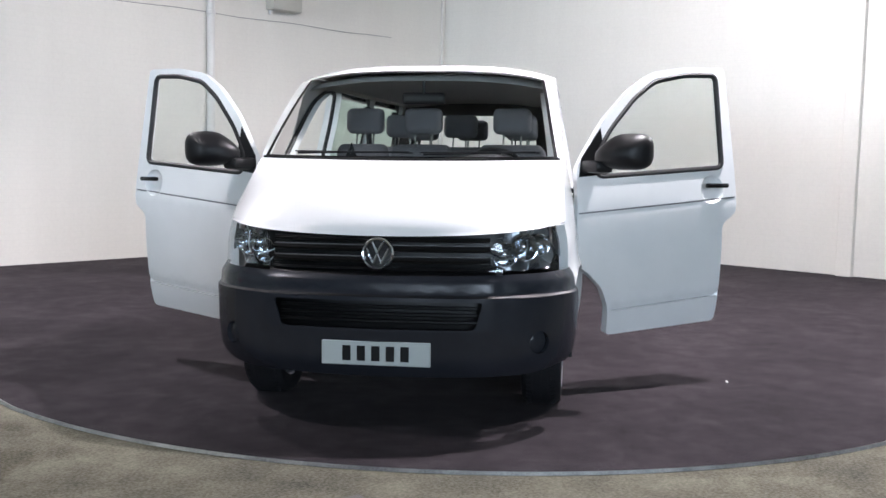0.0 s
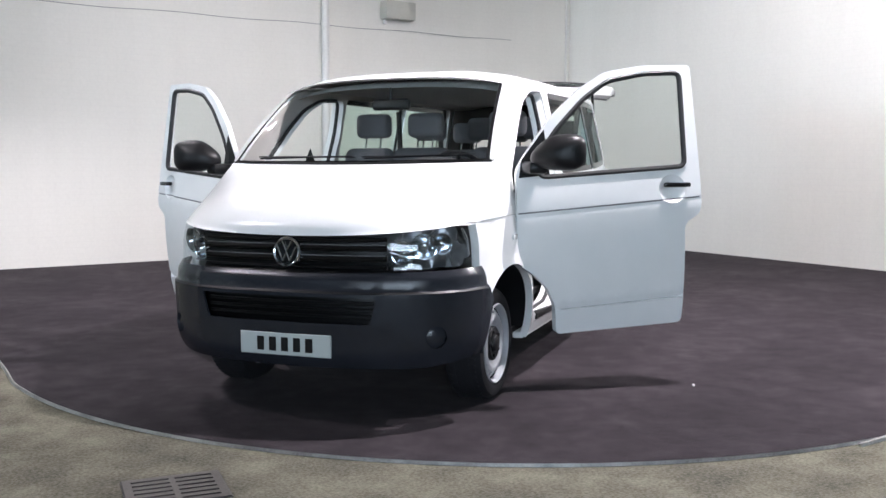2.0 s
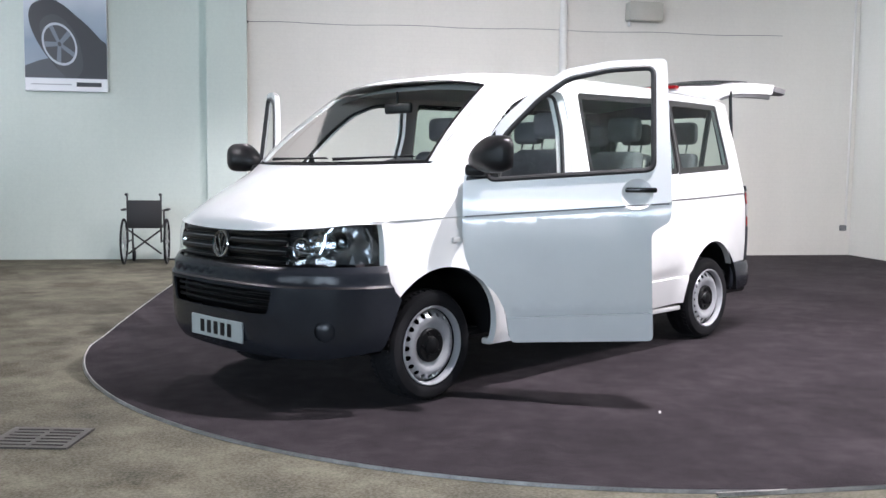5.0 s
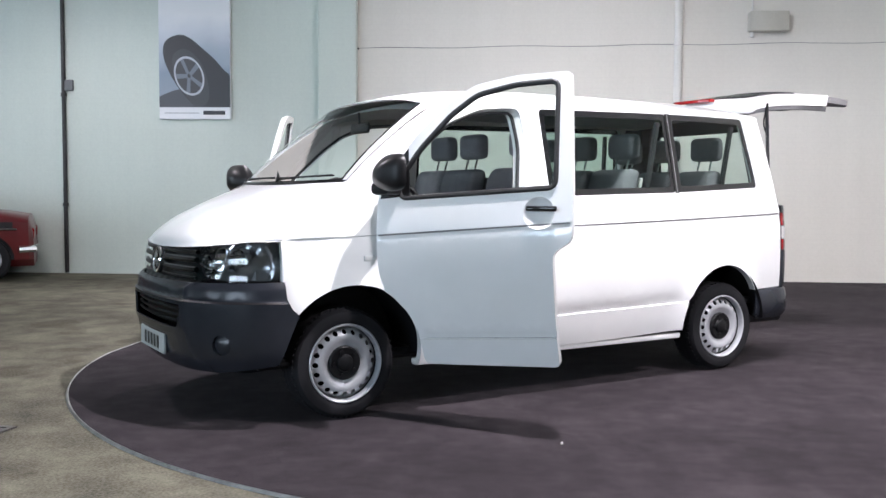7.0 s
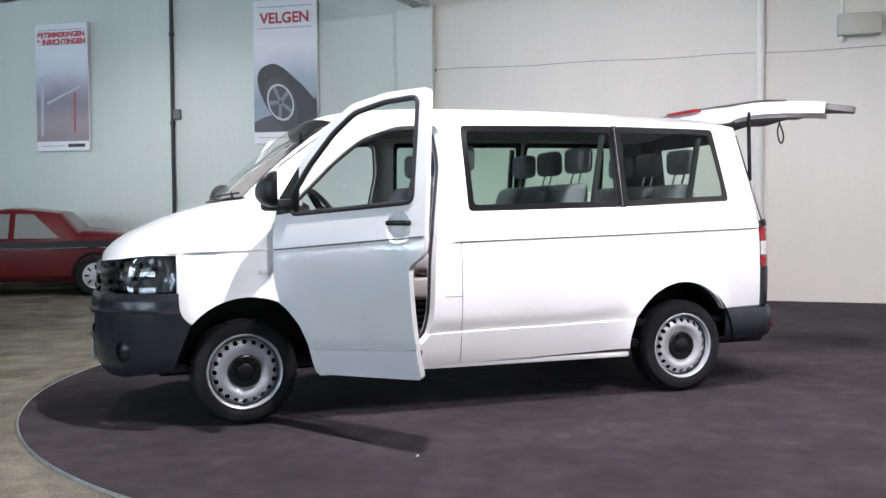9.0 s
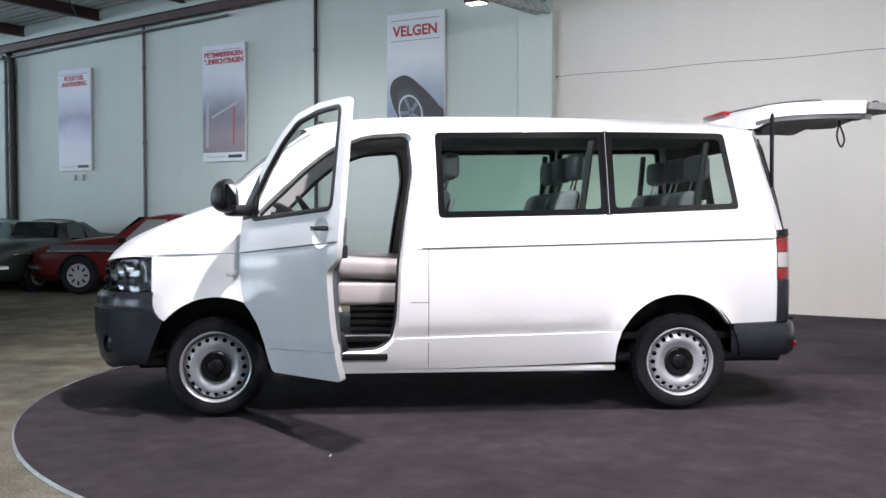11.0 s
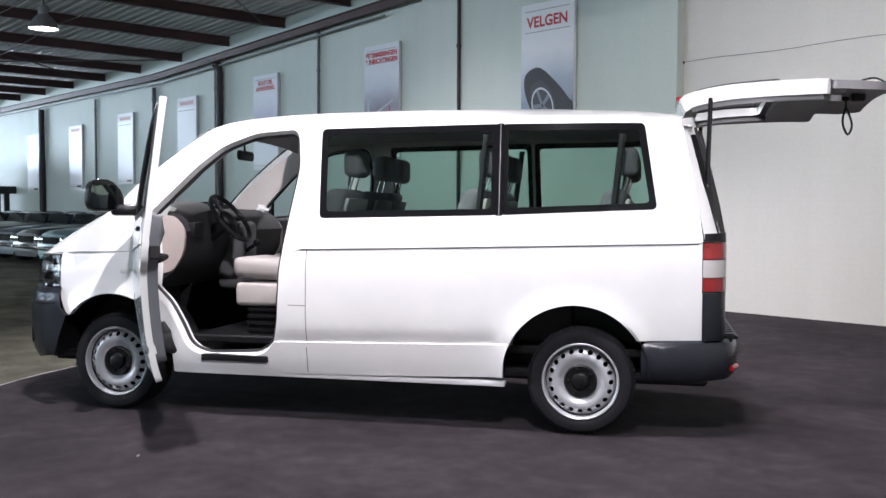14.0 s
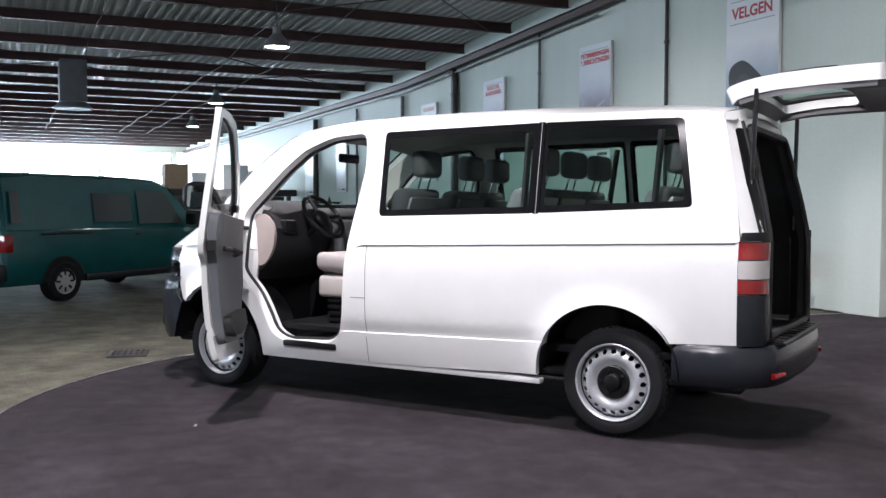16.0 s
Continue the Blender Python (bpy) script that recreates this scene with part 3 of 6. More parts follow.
glass_black = Mat("black_glass_border", (0.006, 0.006, 0.007), 0.08).mat
gap_crease_mat = Mat("panel_gap_and_crease", (0.22, 0.22, 0.225), 0.7).mat
for sign, nm in ((1, "left"), (-1, "right")):
    f = side(sign)
    lines = [[(x0, crease(x0) + o), (x1, crease(x1) + o)] for x0, x1 in ((0.33, -0.2), (-1.3, -3.66)) for o in (0.003, -0.001, -0.05, -0.10)]
    lines += [[(x0, low_crease(x0) + o), (x1, low_crease(x1) + o)] for x0, x1 in ((-1.165, -2.545),) for o in (-0.003, 0.001, 0.04, 0.08)]
    bm = sheet(outer, [DOOR_HOLE, WIN_F, WIN_R], f, 0.055, 0.045, lines, 0.035, sign == 1)
    panel("side_panel", bm, [paint_white, trim_pale], van)
    # glass, its black border, the seams, and the crease's painted shade
    for win, label in ((WIN_F, "tinted sliding-door side window"), (WIN_R, "tinted rear side window")):
        bm = sheet(win, [shrink(win, 0.042)], lambda u, v: f(u, v, -0.004), 0.05, 0.004, (), 0.03, sign == 1)
        border = panel("window_border", bm, [glass_black, glass_black], van, "black printed glass border")
        bm = sheet(shrink(win, 0.040), [], lambda u, v: f(u, v, -0.006), 0.12, turn=sign == 1)
        pane = panel("pane", bm, pane_tint, border, label)
        pane.visible_shadow = False
    bm = bmesh.new()
    ribbon(bm, densify([(-1.338, 1.06), (-1.338, 0.30)], 0.04, False), f, 0.006, 0.0012)
    ribbon(bm, densify([(-1.225, 0.718), (-1.338, 0.718)], 0.04, False), f, 0.005, 0.0012)
    # grey strip paints the shade line under the body crease
    ribbon(bm, densify([(-1.30, crease(-1.30) - 0.003), (-3.66, crease(-3.66) - 0.003)], 0.04, False), f, 0.007, 0.0012)
    ribbon(bm, densify([(-2.507, 1.83), (-2.516, 1.26)], 0.04, False), f, 0.005, 0.003)
    bm2 = bmesh.new()
    ribbon(bm2, densify([(-2.506, 1.825), (-2.516, 1.272)], 0.04, False), f, 0.042, 0.0012)
    part("window_divider", bm2, glass_black, van, "black strip between the side windows", 0)
    part("panel_seam", bm, gap_crease_mat, van, "narrow grey gaps between body panels and a painted crease shade", 0)
    bm = bmesh.new()
    ring = [Vector(p) for p in DOOR_HOLE]
    dense = densify(ring, 0.05)
    inner = shrink(dense, 0.022)
    tube(bm, [f(p.x, p.y, -0.060) for p in inner], 0.014, 8, True)
    part("door_seal", bm, seal, van, "black rubber door seal")
    bm = bmesh.new()
    loops = [[bm.verts.new(f(p.x, p.y, o)) for p in shrink(dense, k)] for k, o in ((-0.002, -0.004), (0.010, -0.030), (0.024, -0.055))]
    loops.append([bm.verts.new(f(p.x, p.y, -0.11)) for p in shrink(dense, 0.024)])
    for A, B in zip(loops, loops[1:]):
        for k in range(len(A)):
            bm.faces.new((A[k], A[(k + 1) % len(A)], B[(k + 1) % len(A)], B[k]))
    part("door_jamb", bm, paint_white, van, "white painted return of the door opening")
    # wheel housings
    for c in (ARCH_F, ARCH_R):
        bm = bmesh.new()
        prof_ = [(c[2] + 0.012, 0.0), (c[2] + 0.012, 0.36), (0.0, 0.36)]
        lathe(bm, prof_, 40, pose(c[0], sign * side_y(c[0], 0.76, -0.035), c[1], 90 * sign, 0, 0))
        low = [v for v in bm.verts if v.co.z < c[1] - 0.06]
        bmesh.ops.delete(bm, geom=low, context="VERTS")
        part("wheel_housing", bm, plastic_black, van)


def bonnet_like(edge, mid, power, nu, nv, lift=0.0):
    """A panel between its two side edges (x, z on the body side) and a middle line (x, z)."""
    bm = bmesh.new()
    E, C = spline(edge, 8), spline(mid, 8)

    def at(line, t):
        k = t * (len(line) - 1)
        i = min(int(k), len(line) - 2)
        return line[i].lerp(line[i + 1], k - i)

    rows = []
    for j in range(nv + 1):
        e, c = at(E, j / nv), at(C, j / nv)
        ey = side_y(e.x, e.y)
        row = []
        for i in range(-nu, nu + 1):
            u = math.sin(i / nu * math.pi / 2)
            k = abs(u) ** power
            row.append(bm.verts.new((c.x + (e.x - c.x) * k, u * ey, c.y + (e.y - c.y) * k + lift)))
        rows.append(row)
    for a, b in zip(rows, rows[1:]):
        for i in range(2 * nu):
            bm.faces.new((a[i], a[i + 1], b[i + 1], b[i]))
    return bm


def zf(s):
    return 0.958 + 0.048 * min(1.0, (abs(s) / 0.95) ** 2)


HOOD_MID = [(0.797, 0.958), (0.775, 1.020), (0.67, 1.108), (0.49, 1.195), (0.26, 1.280), (0.115, 1.322)]
WS_MID = [(0.105, 1.325), (-0.03, 1.452), (-0.19, 1.598), (-0.36, 1.745), (-0.49, 1.850)]
ROOF_MID = [(-0.49, 1.850), (-0.62, 1.895), (-0.85, 1.928), (-1.2, 1.952), (-1.8, 1.962), (-2.6, 1.958), (-3.2, 1.940), (-3.48, 1.915), (-3.585, 1.895)]
bm = bonnet_like(ROOF_EDGE, ROOF_MID, 3.4, 18, 40)
part("roof", bm, paint_white, van, "gently domed white roof")
bm = bonnet_like([(x - 0.05, z - 0.045) for x, z in ROOF_EDGE], [(x - 0.07, z - 0.045) for x, z in ROOF_MID], 3.0, 12, 24)
part("headlining", bm, headliner, van, "pale grey headlining")


WS_E, WS_C = spline(WS_EDGE, 8), spline(WS_MID, 8)


def ws_point(t, u, lift=0.0):
    """On the windscreen's surface: t up from the scuttle, u across from -1 to 1."""
    k = t * (len(WS_E) - 1)
    i = min(int(k), len(WS_E) - 2)
    e, c = WS_E[i].lerp(WS_E[i + 1], k - i), WS_C[i].lerp(WS_C[i + 1], k - i)
    w = abs(u) ** 3.4
    return Vector((c.x + (e.x - c.x) * w, u * side_y(e.x, e.y), c.y + (e.y - c.y) * w + lift))


def ws_patch(bm, lo, hi, t0, t1, nu, nv, lift):
    rows = []
    for j in range(nv + 1):
        t = t0 + (t1 - t0) * j / nv
        rows.append([bm.verts.new(ws_point(t, lo(t) + (hi(t) - lo(t)) * i / nu, lift)) for i in range(nu + 1)])
    for a, b in zip(rows, rows[1:]):
        for i in range(nu):
            bm.faces.new((a[i], a[i + 1], b[i + 1], b[i]))


def ws_edge(t):
    return 0.972 - 0.055 * t


bm = bmesh.new()
ws_patch(bm, lambda t: -ws_edge(t), ws_edge, 0.0, 1.0, 48, 24, 0.004)
ws = part("windscreen", bm, pane_clear, van, "curved clear windscreen")
ws.visible_shadow = False
bm = bmesh.new()
for sg in (1, -1):
    ws_patch(bm, lambda t: sg * (ws_edge(t) - 0.026), lambda t: sg * ws_edge(t), 0.0, 1.0, 2, 24, 0.0065)
for t0, t1 in ((0.0, 0.03), (0.975, 1.0)):
    ws_patch(bm, lambda t: -ws_edge(t), ws_edge, t0, t1, 48, 2, 0.0068)
part("windscreen_border", bm, glass_black, van, "black printed windscreen border")
for sg in (1, -1):
    bm = bmesh.new()
    ws_patch(bm, lambda t: sg * (ws_edge(t) - 0.004), lambda t: sg * 1.0, 0.0, 1.0, 6, 24, 0.009)
    bmesh.ops.solidify(bm, geom=list(bm.faces), thickness=0.05)
    part("windscreen_pillar", bm, paint_white, van, "white windscreen pillar")
# a pillars and the scuttle under the windscreen
bm = bmesh.new()
base = [Vector((0.115 - 0.13 * abs(u) ** 2.3, u * 0.83, 1.322 + 0.012 * abs(u) ** 2.3)) for u in [k / 12 for k in range(-12, 13)]]
tube(bm, [p + Vector((0.004, 0, 0.0)) for p in base], 0.010, 8)
part("scuttle", bm, plastic_black, van)
for y0, y1, r in ((0.10, 0.70, 0), (-0.62, 0.02, 0)):
    bm = bmesh.new()
    def on_ws(y, h):
        k = abs(y / 0.80) ** 2.3
        return Vector((0.105 - 0.12 * k - 0.10 * h, y, 1.338 + 0.01 * k + 0.10 * h + 0.014))
    tube(bm, [on_ws(y0, 0.0), on_ws((y0 + y1) / 2, 0.10), on_ws(y1, 0.12)], 0.006, 6)
    tube(bm, [on_ws(y0 - 0.02, 0.10), on_ws((y0 + y1) / 2, 0.12), on_ws(y1 + 0.02, 0.08)], 0.004, 6)
    part("wiper", bm, plastic_black, van)

# ---- the nose ----
PLAN = [(0.858, 0.0), (0.850, 0.26), (0.822, 0.48), (0.762, 0.65), (0.660, 0.795), (0.530, 0.892), (0.42, 0.930), (0.30, 0.945)]
MID_Y = 0.0
half = spline(PLAN, 10)
plan = [Vector((p.x, -p.y)) for p in half[::-1]] + half[1:]
run = [0.0]
for a, b in zip(plan, plan[1:]):
    run.append(run[-1] + (b - a).length)
mid_run = run[len(half) - 1]
run = [r - mid_run for r in run]
S_END = run[-1]
nose_off = table([(0.27, -0.075), (0.31, -0.040), (0.36, -0.012), (0.45, 0.0), (0.60, 0.004), (0.675, 0.006), (0.69, -0.010), (0.745, -0.014), (0.77, -0.026), (0.80, -0.048), (0.91, -0.055), (0.99, -0.070), (1.04, -0.085)])


def nose(s, z, lift=0.0):
    i = min(max(int(np.searchsorted(run, s)) - 1, 0), len(plan) - 2)
    k = (s - run[i]) / (run[i + 1] - run[i])
    p = plan[i].lerp(plan[i + 1], k)
    d = (plan[i + 1] - plan[i]).normalized()
    proud = 0.014 / (1 + math.exp((abs(s) - 0.57) / 0.012)) * min(1.0, max(0.0, (z - 0.47) / 0.04)) * min(1.0, max(0.0, (0.79 - z) / 0.03))
    o = nose_off(z) + lift + proud
    return Vector((p.x + d.y * o, p.y - d.x * o + MID_Y, z))


S43 = next(r for r, p in zip(run, plan) if r > 0 and p.x < 0.385)
bm = bonnet_like(FENDER_TOP, HOOD_MID, 2.6, 24, 24)
bm.verts.ensure_lookup_table()
for i in range(49):
    s_ = S43 * (i - 24) / 24
    shift = nose(s_, zf(s_), 0.006) - bm.verts[i].co
    if abs(i - 24) == 24:
        shift *= 0.5
    for j in range(25):
        bm.verts[j * 49 + i].co += shift * max(0.0, 1 - j / 14) ** 2
part("bonnet", bm, paint_white, van, "smooth white bonnet")
bump_out = [(-S_END + 0.012, 0.610), (-S43 - 0.028, 0.650), (-S43 - 0.006, 0.70), (-S43, 0.79), (-0.60, 0.782), (0, 0.772), (0.60, 0.782), (S43, 0.79), (S43 + 0.006, 0.70), (S43 + 0.028, 0.650), (S_END - 0.012, 0.610), (S_END - 0.05, 0.52), (S_END - 0.085, 0.43), (S_END - 0.12, 0.345), (0.76, 0.295), (0, 0.280), (-0.76, 0.295), (-S_END + 0.12, 0.345), (-S_END + 0.085, 0.43), (-S_END + 0.05, 0.52)]
intake = rounded([(-0.505, 0.658), (0.505, 0.658), (0.465, 0.525), (-0.465, 0.525)], 0.025)


def disc2(c, r, n=20):
    return [Vector((c[0] + r * math.cos(2 * math.pi * k / n), c[1] + r * math.sin(2 * math.pi * k / n))) for k in range(n)]


FOG = 0.80
bm = sheet(bump_out, [intake, disc2((FOG, 0.455), 0.055), disc2((-FOG, 0.455), 0.055)], nose, 0.05, 0.012, [[(-S43 + 0.02, z), (S43 - 0.02, z)] for z in (0.51, 0.676, 0.684, 0.692, 0.745, 0.758)] + [[(k * q, 0.50), (k * q, 0.765)] for k in (1, -1) for q in (0.535, 0.57, 0.605)], 0.035)
bumper = panel("front_bumper", bm, [plastic_bumper, plastic_bumper], van, "grained dark grey plastic front bumper")
bm = sheet([(-0.58, 0.70), (0.58, 0.70), (0.58, 0.52), (-0.58, 0.52)], [], lambda u, v: nose(u, v, -0.075), 0.08)
panel("intake_back", bm, grille_black, bumper)
for z in (0.558, 0.592, 0.626):
    bm = bmesh.new()
    tube(bm, [nose(s_, z, -0.035) for s_ in np.linspace(-0.48, 0.48, 17)], 0.009, 6)
    part("intake_slat", bm, grille_black, bumper)
for sg in (1, -1):
    bm = bmesh.new()
    p0, p1 = nose(sg * FOG, 0.455, -0.01), nose(sg * FOG, 0.455, -0.03)
    dirn = (p0 - p1).normalized()
    m4 = Matrix.Translation(p1) @ dirn.to_track_quat("Z", "Y").to_matrix().to_4x4()
    lathe(bm, [(0.056, 0.03), (0.055, 0.012), (0.045, 0.018), (0.0, 0.024)], 24, m4)
    part("fog_lamp_blank", bm, plastic_bumper, bumper, "round blanked fog lamp cover")
bm = bmesh.new()
ribbon(bm, densify([(-S43 + 0.03, 0.682), (S43 - 0.03, 0.682)], 0.04, False), nose, 0.010, 0.002)
part("bumper_line", bm, plastic_black, bumper, smooth=0)

# number plate with plain bars in place of its characters
bm = bmesh.new()
box(bm, 0.846, 0.862, MID_Y - 0.262, MID_Y + 0.262, 0.348, 0.464, 0.004, 1)
plate = part("number_plate", bm, Mat("plate_face", (0.42, 0.46, 0.45), 0.35).mat, van, "pale grey number plate with dark bars")
for k in range(5):
    bm = bmesh.new()
    y = MID_Y - 0.140 + 0.070 * k
    box(bm, 0.8625, 0.8645, y - 0.020, y + 0.020, 0.370, 0.442)
    part("plate_bar", bm, plastic_black, plate, smooth=0)

# grille
bm = sheet([(-0.58, 0.765), (0.58, 0.765), (0.63, 0.91), (0.64, 0.980), (0, 0.960), (-0.64, 0.980), (-0.63, 0.91)], [], lambda u, v: nose(u, v, -0.035), 0.06)
grille = panel("grille", bm, grille_black, van, "black slatted radiator grille")
for z, rr in ((0.800, 0.010), (0.846, 0.016), (0.900, 0.016), (0.943, 0.012)):
    bm = bmesh.new()
    tube(bm, [nose(s_, z, -0.012) for s_ in np.linspace(-0.55, 0.55, 21)], rr, 8)
    part("grille_bar", bm, grille_black, grille)
    if z in (0.800, 0.943):
        continue
    bm = bmesh.new()
    tube(bm, [nose(s_, z + rr, -0.004) for s_ in np.linspace(-0.54, 0.54, 21)], 0.0022, 6)
    part("grille_trim", bm, pipe_grey, grille, "thin faint grey grille line")
bm = bmesh.new()
badge_m = Matrix.Translation((0.818, MID_Y, 0.876)) @ pose(0, 0, 0, 0, 84, 0)
lathe(bm, [(0.0, 0.0), (0.060, 0.0), (0.066, 0.010), (0.073, 0.012), (0.078, 0.006), (0.078, -0.02)], 40, badge_m)
badge = part("badge", bm, chrome, grille, "round chrome badge")
bm = bmesh.new()
lathe(bm, [(0.0, 0.004), (0.063, 0.003)], 32, badge_m)
part("badge_field", bm, plastic_gloss, badge)
bm = bmesh.new()
for pts in (((-0.052, 0.026), (-0.020, -0.046)), ((-0.020, -0.046), (0.0, 0.0)), ((0.0, 0.0), (0.020, -0.046)), ((0.020, -0.046), (0.052, 0.026)), ((-0.026, 0.054), (0.0, 0.004)), ((0.0, 0.004), (0.026, 0.054))):
    tube(bm, [badge_m @ Vector((-p[1], p[0], 0.006)) for p in pts], 0.0065, 6)
part("badge_bars", bm, chrome, badge)

# headlights
lamp_shell = Mat("lamp_bezel", (0.22, 0.23, 0.24), 0.25, 0.7).mat
reflector = Mat("lamp_reflector", (0.55, 0.57, 0.59), 0.12, 1.0).mat
for sg in (1, -1):
    shape = [(sg * 0.500, 0.797), (sg * 0.525, 0.875), (sg * 0.610, 0.976), (sg * (S43 - 0.10), 1.004), (sg * (S43 - 0.004), 1.004), (sg * (S43 - 0.002), 0.90), (sg * (S43 - 0.004), 0.794), (sg * 0.76, 0.790)]
    shape = rounded(shape if sg > 0 else shape[::-1], 0.02, 3)
    back = lambda u, v: nose(u, v, -0.085 + 0.03 * math.sin(u * 23) * math.sin(v * 31))
    bm = sheet(shape, [], back, 0.04)
    lamp_ob = panel("headlight", bm, lamp_shell, van, "dark-bezelled clear headlight")
    bm = sheet(shape, [], lambda u, v: nose(u, v, 0.002 + 0.006 * math.sin((v - 0.8) / 0.22 * math.pi)), 0.05)
    cov = panel("lens", bm, lamp_cover, lamp_ob, "clear curved lens")
    cov.visible_shadow = False
    for s0, z0, r0 in ((0.645, 0.872, 0.056), (0.775, 0.905, 0.062), (0.895, 0.915, 0.050)):
        c0, c1 = nose(sg * s0, z0, -0.07), nose(sg * s0, z0, -0.02)
        ax = ((c1 - c0).normalized() + Vector((0.8, 0, 0))).normalized()
        m4 = Matrix.Translation(c0) @ ax.to_track_quat("Z", "Y").to_matrix().to_4x4()
        bm = bmesh.new()
        lathe(bm, [(r0 * 0.18, -0.005), (r0 * 0.55, 0.006), (r0 * 0.85, 0.024), (r0, 0.045), (r0 * 1.08, 0.046), (r0 * 1.08, 0.0)], 28, m4)
        part("reflector", bm, reflector, lamp_ob, "bright bowl reflector")
        bm = bmesh.new()
        bmesh.ops.create_icosphere(bm, subdivisions=2, radius=r0 * 0.36, matrix=m4 @ Matrix.Translation((0, 0, 0.014)))
        part("bulb", bm, chrome, lamp_ob)
    bm = bmesh.new()
    tube(bm, [nose(sg * s_, z_, -0.03) for s_, z_ in ((0.56, 0.88), (0.645, 0.855), (0.755, 0.850), (0.78, 0.90), (0.785, 0.95), (0.83, 0.985))], 0.006, 6)
    part("lamp_strip", bm, chrome, lamp_ob)
    bm = bmesh.new()
    tube(bm, [nose(sg * s_, z_, -0.03) for s_, z_ in ((S43 - 0.11, 0.985), (S43 - 0.075, 0.93), (S43 - 0.07, 0.85))], 0.007, 6)
    part("lamp_trim", bm, lamp_shell, lamp_ob)

# side repeaters
for sg in (1, -1):
    bm = bmesh.new()
    y = side_y(-0.115, 0.905)
    box(bm, -0.150, -0.080, sg * (y - 0.004), sg * (y + 0.010), 0.890, 0.920, 0.005, 2)
    part("side_repeater", bm, Mat("pale_repeater_lens", (0.72, 0.72, 0.70), 0.12, Coat_Weight=1.0).mat, van, "small clear side repeater lamp")


# ---- wheels ----
def wheel(x, sign):
    root = new("wheel")
    root.parent = van
    root.matrix_local = pose(x, sign * 0.759, HUB_Z, -90 * sign, 0, 0)
    return root


def wheel_parts(root):
    bm = bmesh.new()
    lathe(bm, [(0.215, -0.095), (0.235, -0.104), (0.262, -0.108), (0.290, -0.102), (0.302, -0.088), (0.311, -0.070), (0.3145, -0.03), (0.3150, 0.0), (0.3145, 0.03), (0.311, 0.070), (0.302, 0.088), (0.290, 0.102), (0.262, 0.108), (0.235, 0.104), (0.215, 0.095), (0.205, 0.06), (0.205, -0.06), (0.215, -0.095)], 64)
    tyre = part("tyre", bm, rubber, root, "black road tyre")
    bm = bmesh.new()
    for z, r in ((-0.045, 0.3150), (0.045, 0.3150), (0.0, 0.3155)):
        lathe(bm, [(r - 0.004, z - 0.006), (r + 0.0008, z - 0.004), (r + 0.0008, z + 0.004), (r - 0.004, z + 0.006)], 64)
    for k in range(56):
        a = 2 * math.pi * k / 56
        for z0 in (0.060, -0.060):
            box(bm, 0.303, 0.3155, -0.006, 0.006, z0 - 0.016, z0 + 0.016, m=Matrix.Rotation(a, 4, "Z"))
    part("tread", bm, rubber, tyre)
    bm = bmesh.new()
    lathe(bm, [(0.224, 0.090), (0.225, 0.103), (0.220, 0.108), (0.212, 0.103), (0.208, 0.080), (0.205, 0.050), (0.204, 0.03), (0.204, -0.09), (0.222, -0.095)], 64)
    part("rim", bm, steel_silver, root, "silver steel wheel rim")
    ring = [disc2((0.178 * math.cos(2 * math.pi * k / 20), 0.178 * math.sin(2 * math.pi * k / 20)), 0.0155, 12) for k in range(20)]
    dish = table([(0.0, 0.072), (0.095, 0.072), (0.110, 0.074), (0.135, 0.094), (0.152, 0.096), (0.172, 0.084), (0.192, 0.070), (0.199, 0.052), (0.206, 0.044)])
    bm = sheet(disc2((0, 0), 0.206, 64), ring, lambda u, v: Vector((u, v, dish(math.hypot(u, v)))), 0.022, 0.006, (), 0.02)
    panel("wheel_disc", bm, [steel_silver, steel_silver], root, "silver steel disc with a ring of round holes", 60)
    bm = bmesh.new()
    lathe(bm, [(0.0, -0.06), (0.204, -0.06)], 40)
    part("brake_backplate", bm, plastic_black, root)
    bm = bmesh.new()
    lathe(bm, [(0.098, 0.070), (0.096, 0.086), (0.088, 0.092), (0.052, 0.086), (0.046, 0.102), (0.040, 0.106), (0.0, 0.106)], 40)
    for k in range(5):
        a = 2 * math.pi * k / 5
        lathe(bm, [(0.011, 0.086), (0.011, 0.100), (0.0, 0.102)], 6, Matrix.Translation((0.069 * math.cos(a), 0.069 * math.sin(a), 0)))
    part("hub_cap", bm, plastic_black, root, "black plastic hub cap")


for sign in (1, -1):
    for x in (0.0, AXLE_R):
        w = wheel(x, sign)
        if sign == 1 and x == 0.0:
            wheel_parts(w)
            first = w
        else:
            for c in first.children:
                k = c.copy()
                scene.collection.objects.link(k)
                k.parent = w
                for c2 in c.children:
                    k2 = c2.copy()
                    scene.collection.objects.link(k2)
                    k2.parent = k

# ---- underside and floor ----
bm = bmesh.new()
box(bm, 0.50, -3.72, -0.80, 0.80, 0.30, 0.36, 0.02, 1)
box(bm, -0.50, -3.66, -0.80, 0.80, 0.45, 0.50, 0.01, 1)
box(bm, 0.62, 0.30, -0.55, 0.55, 0.32, 0.93)
part("floor_pan", bm, plastic_black, van, "black underbody and cabin floor")
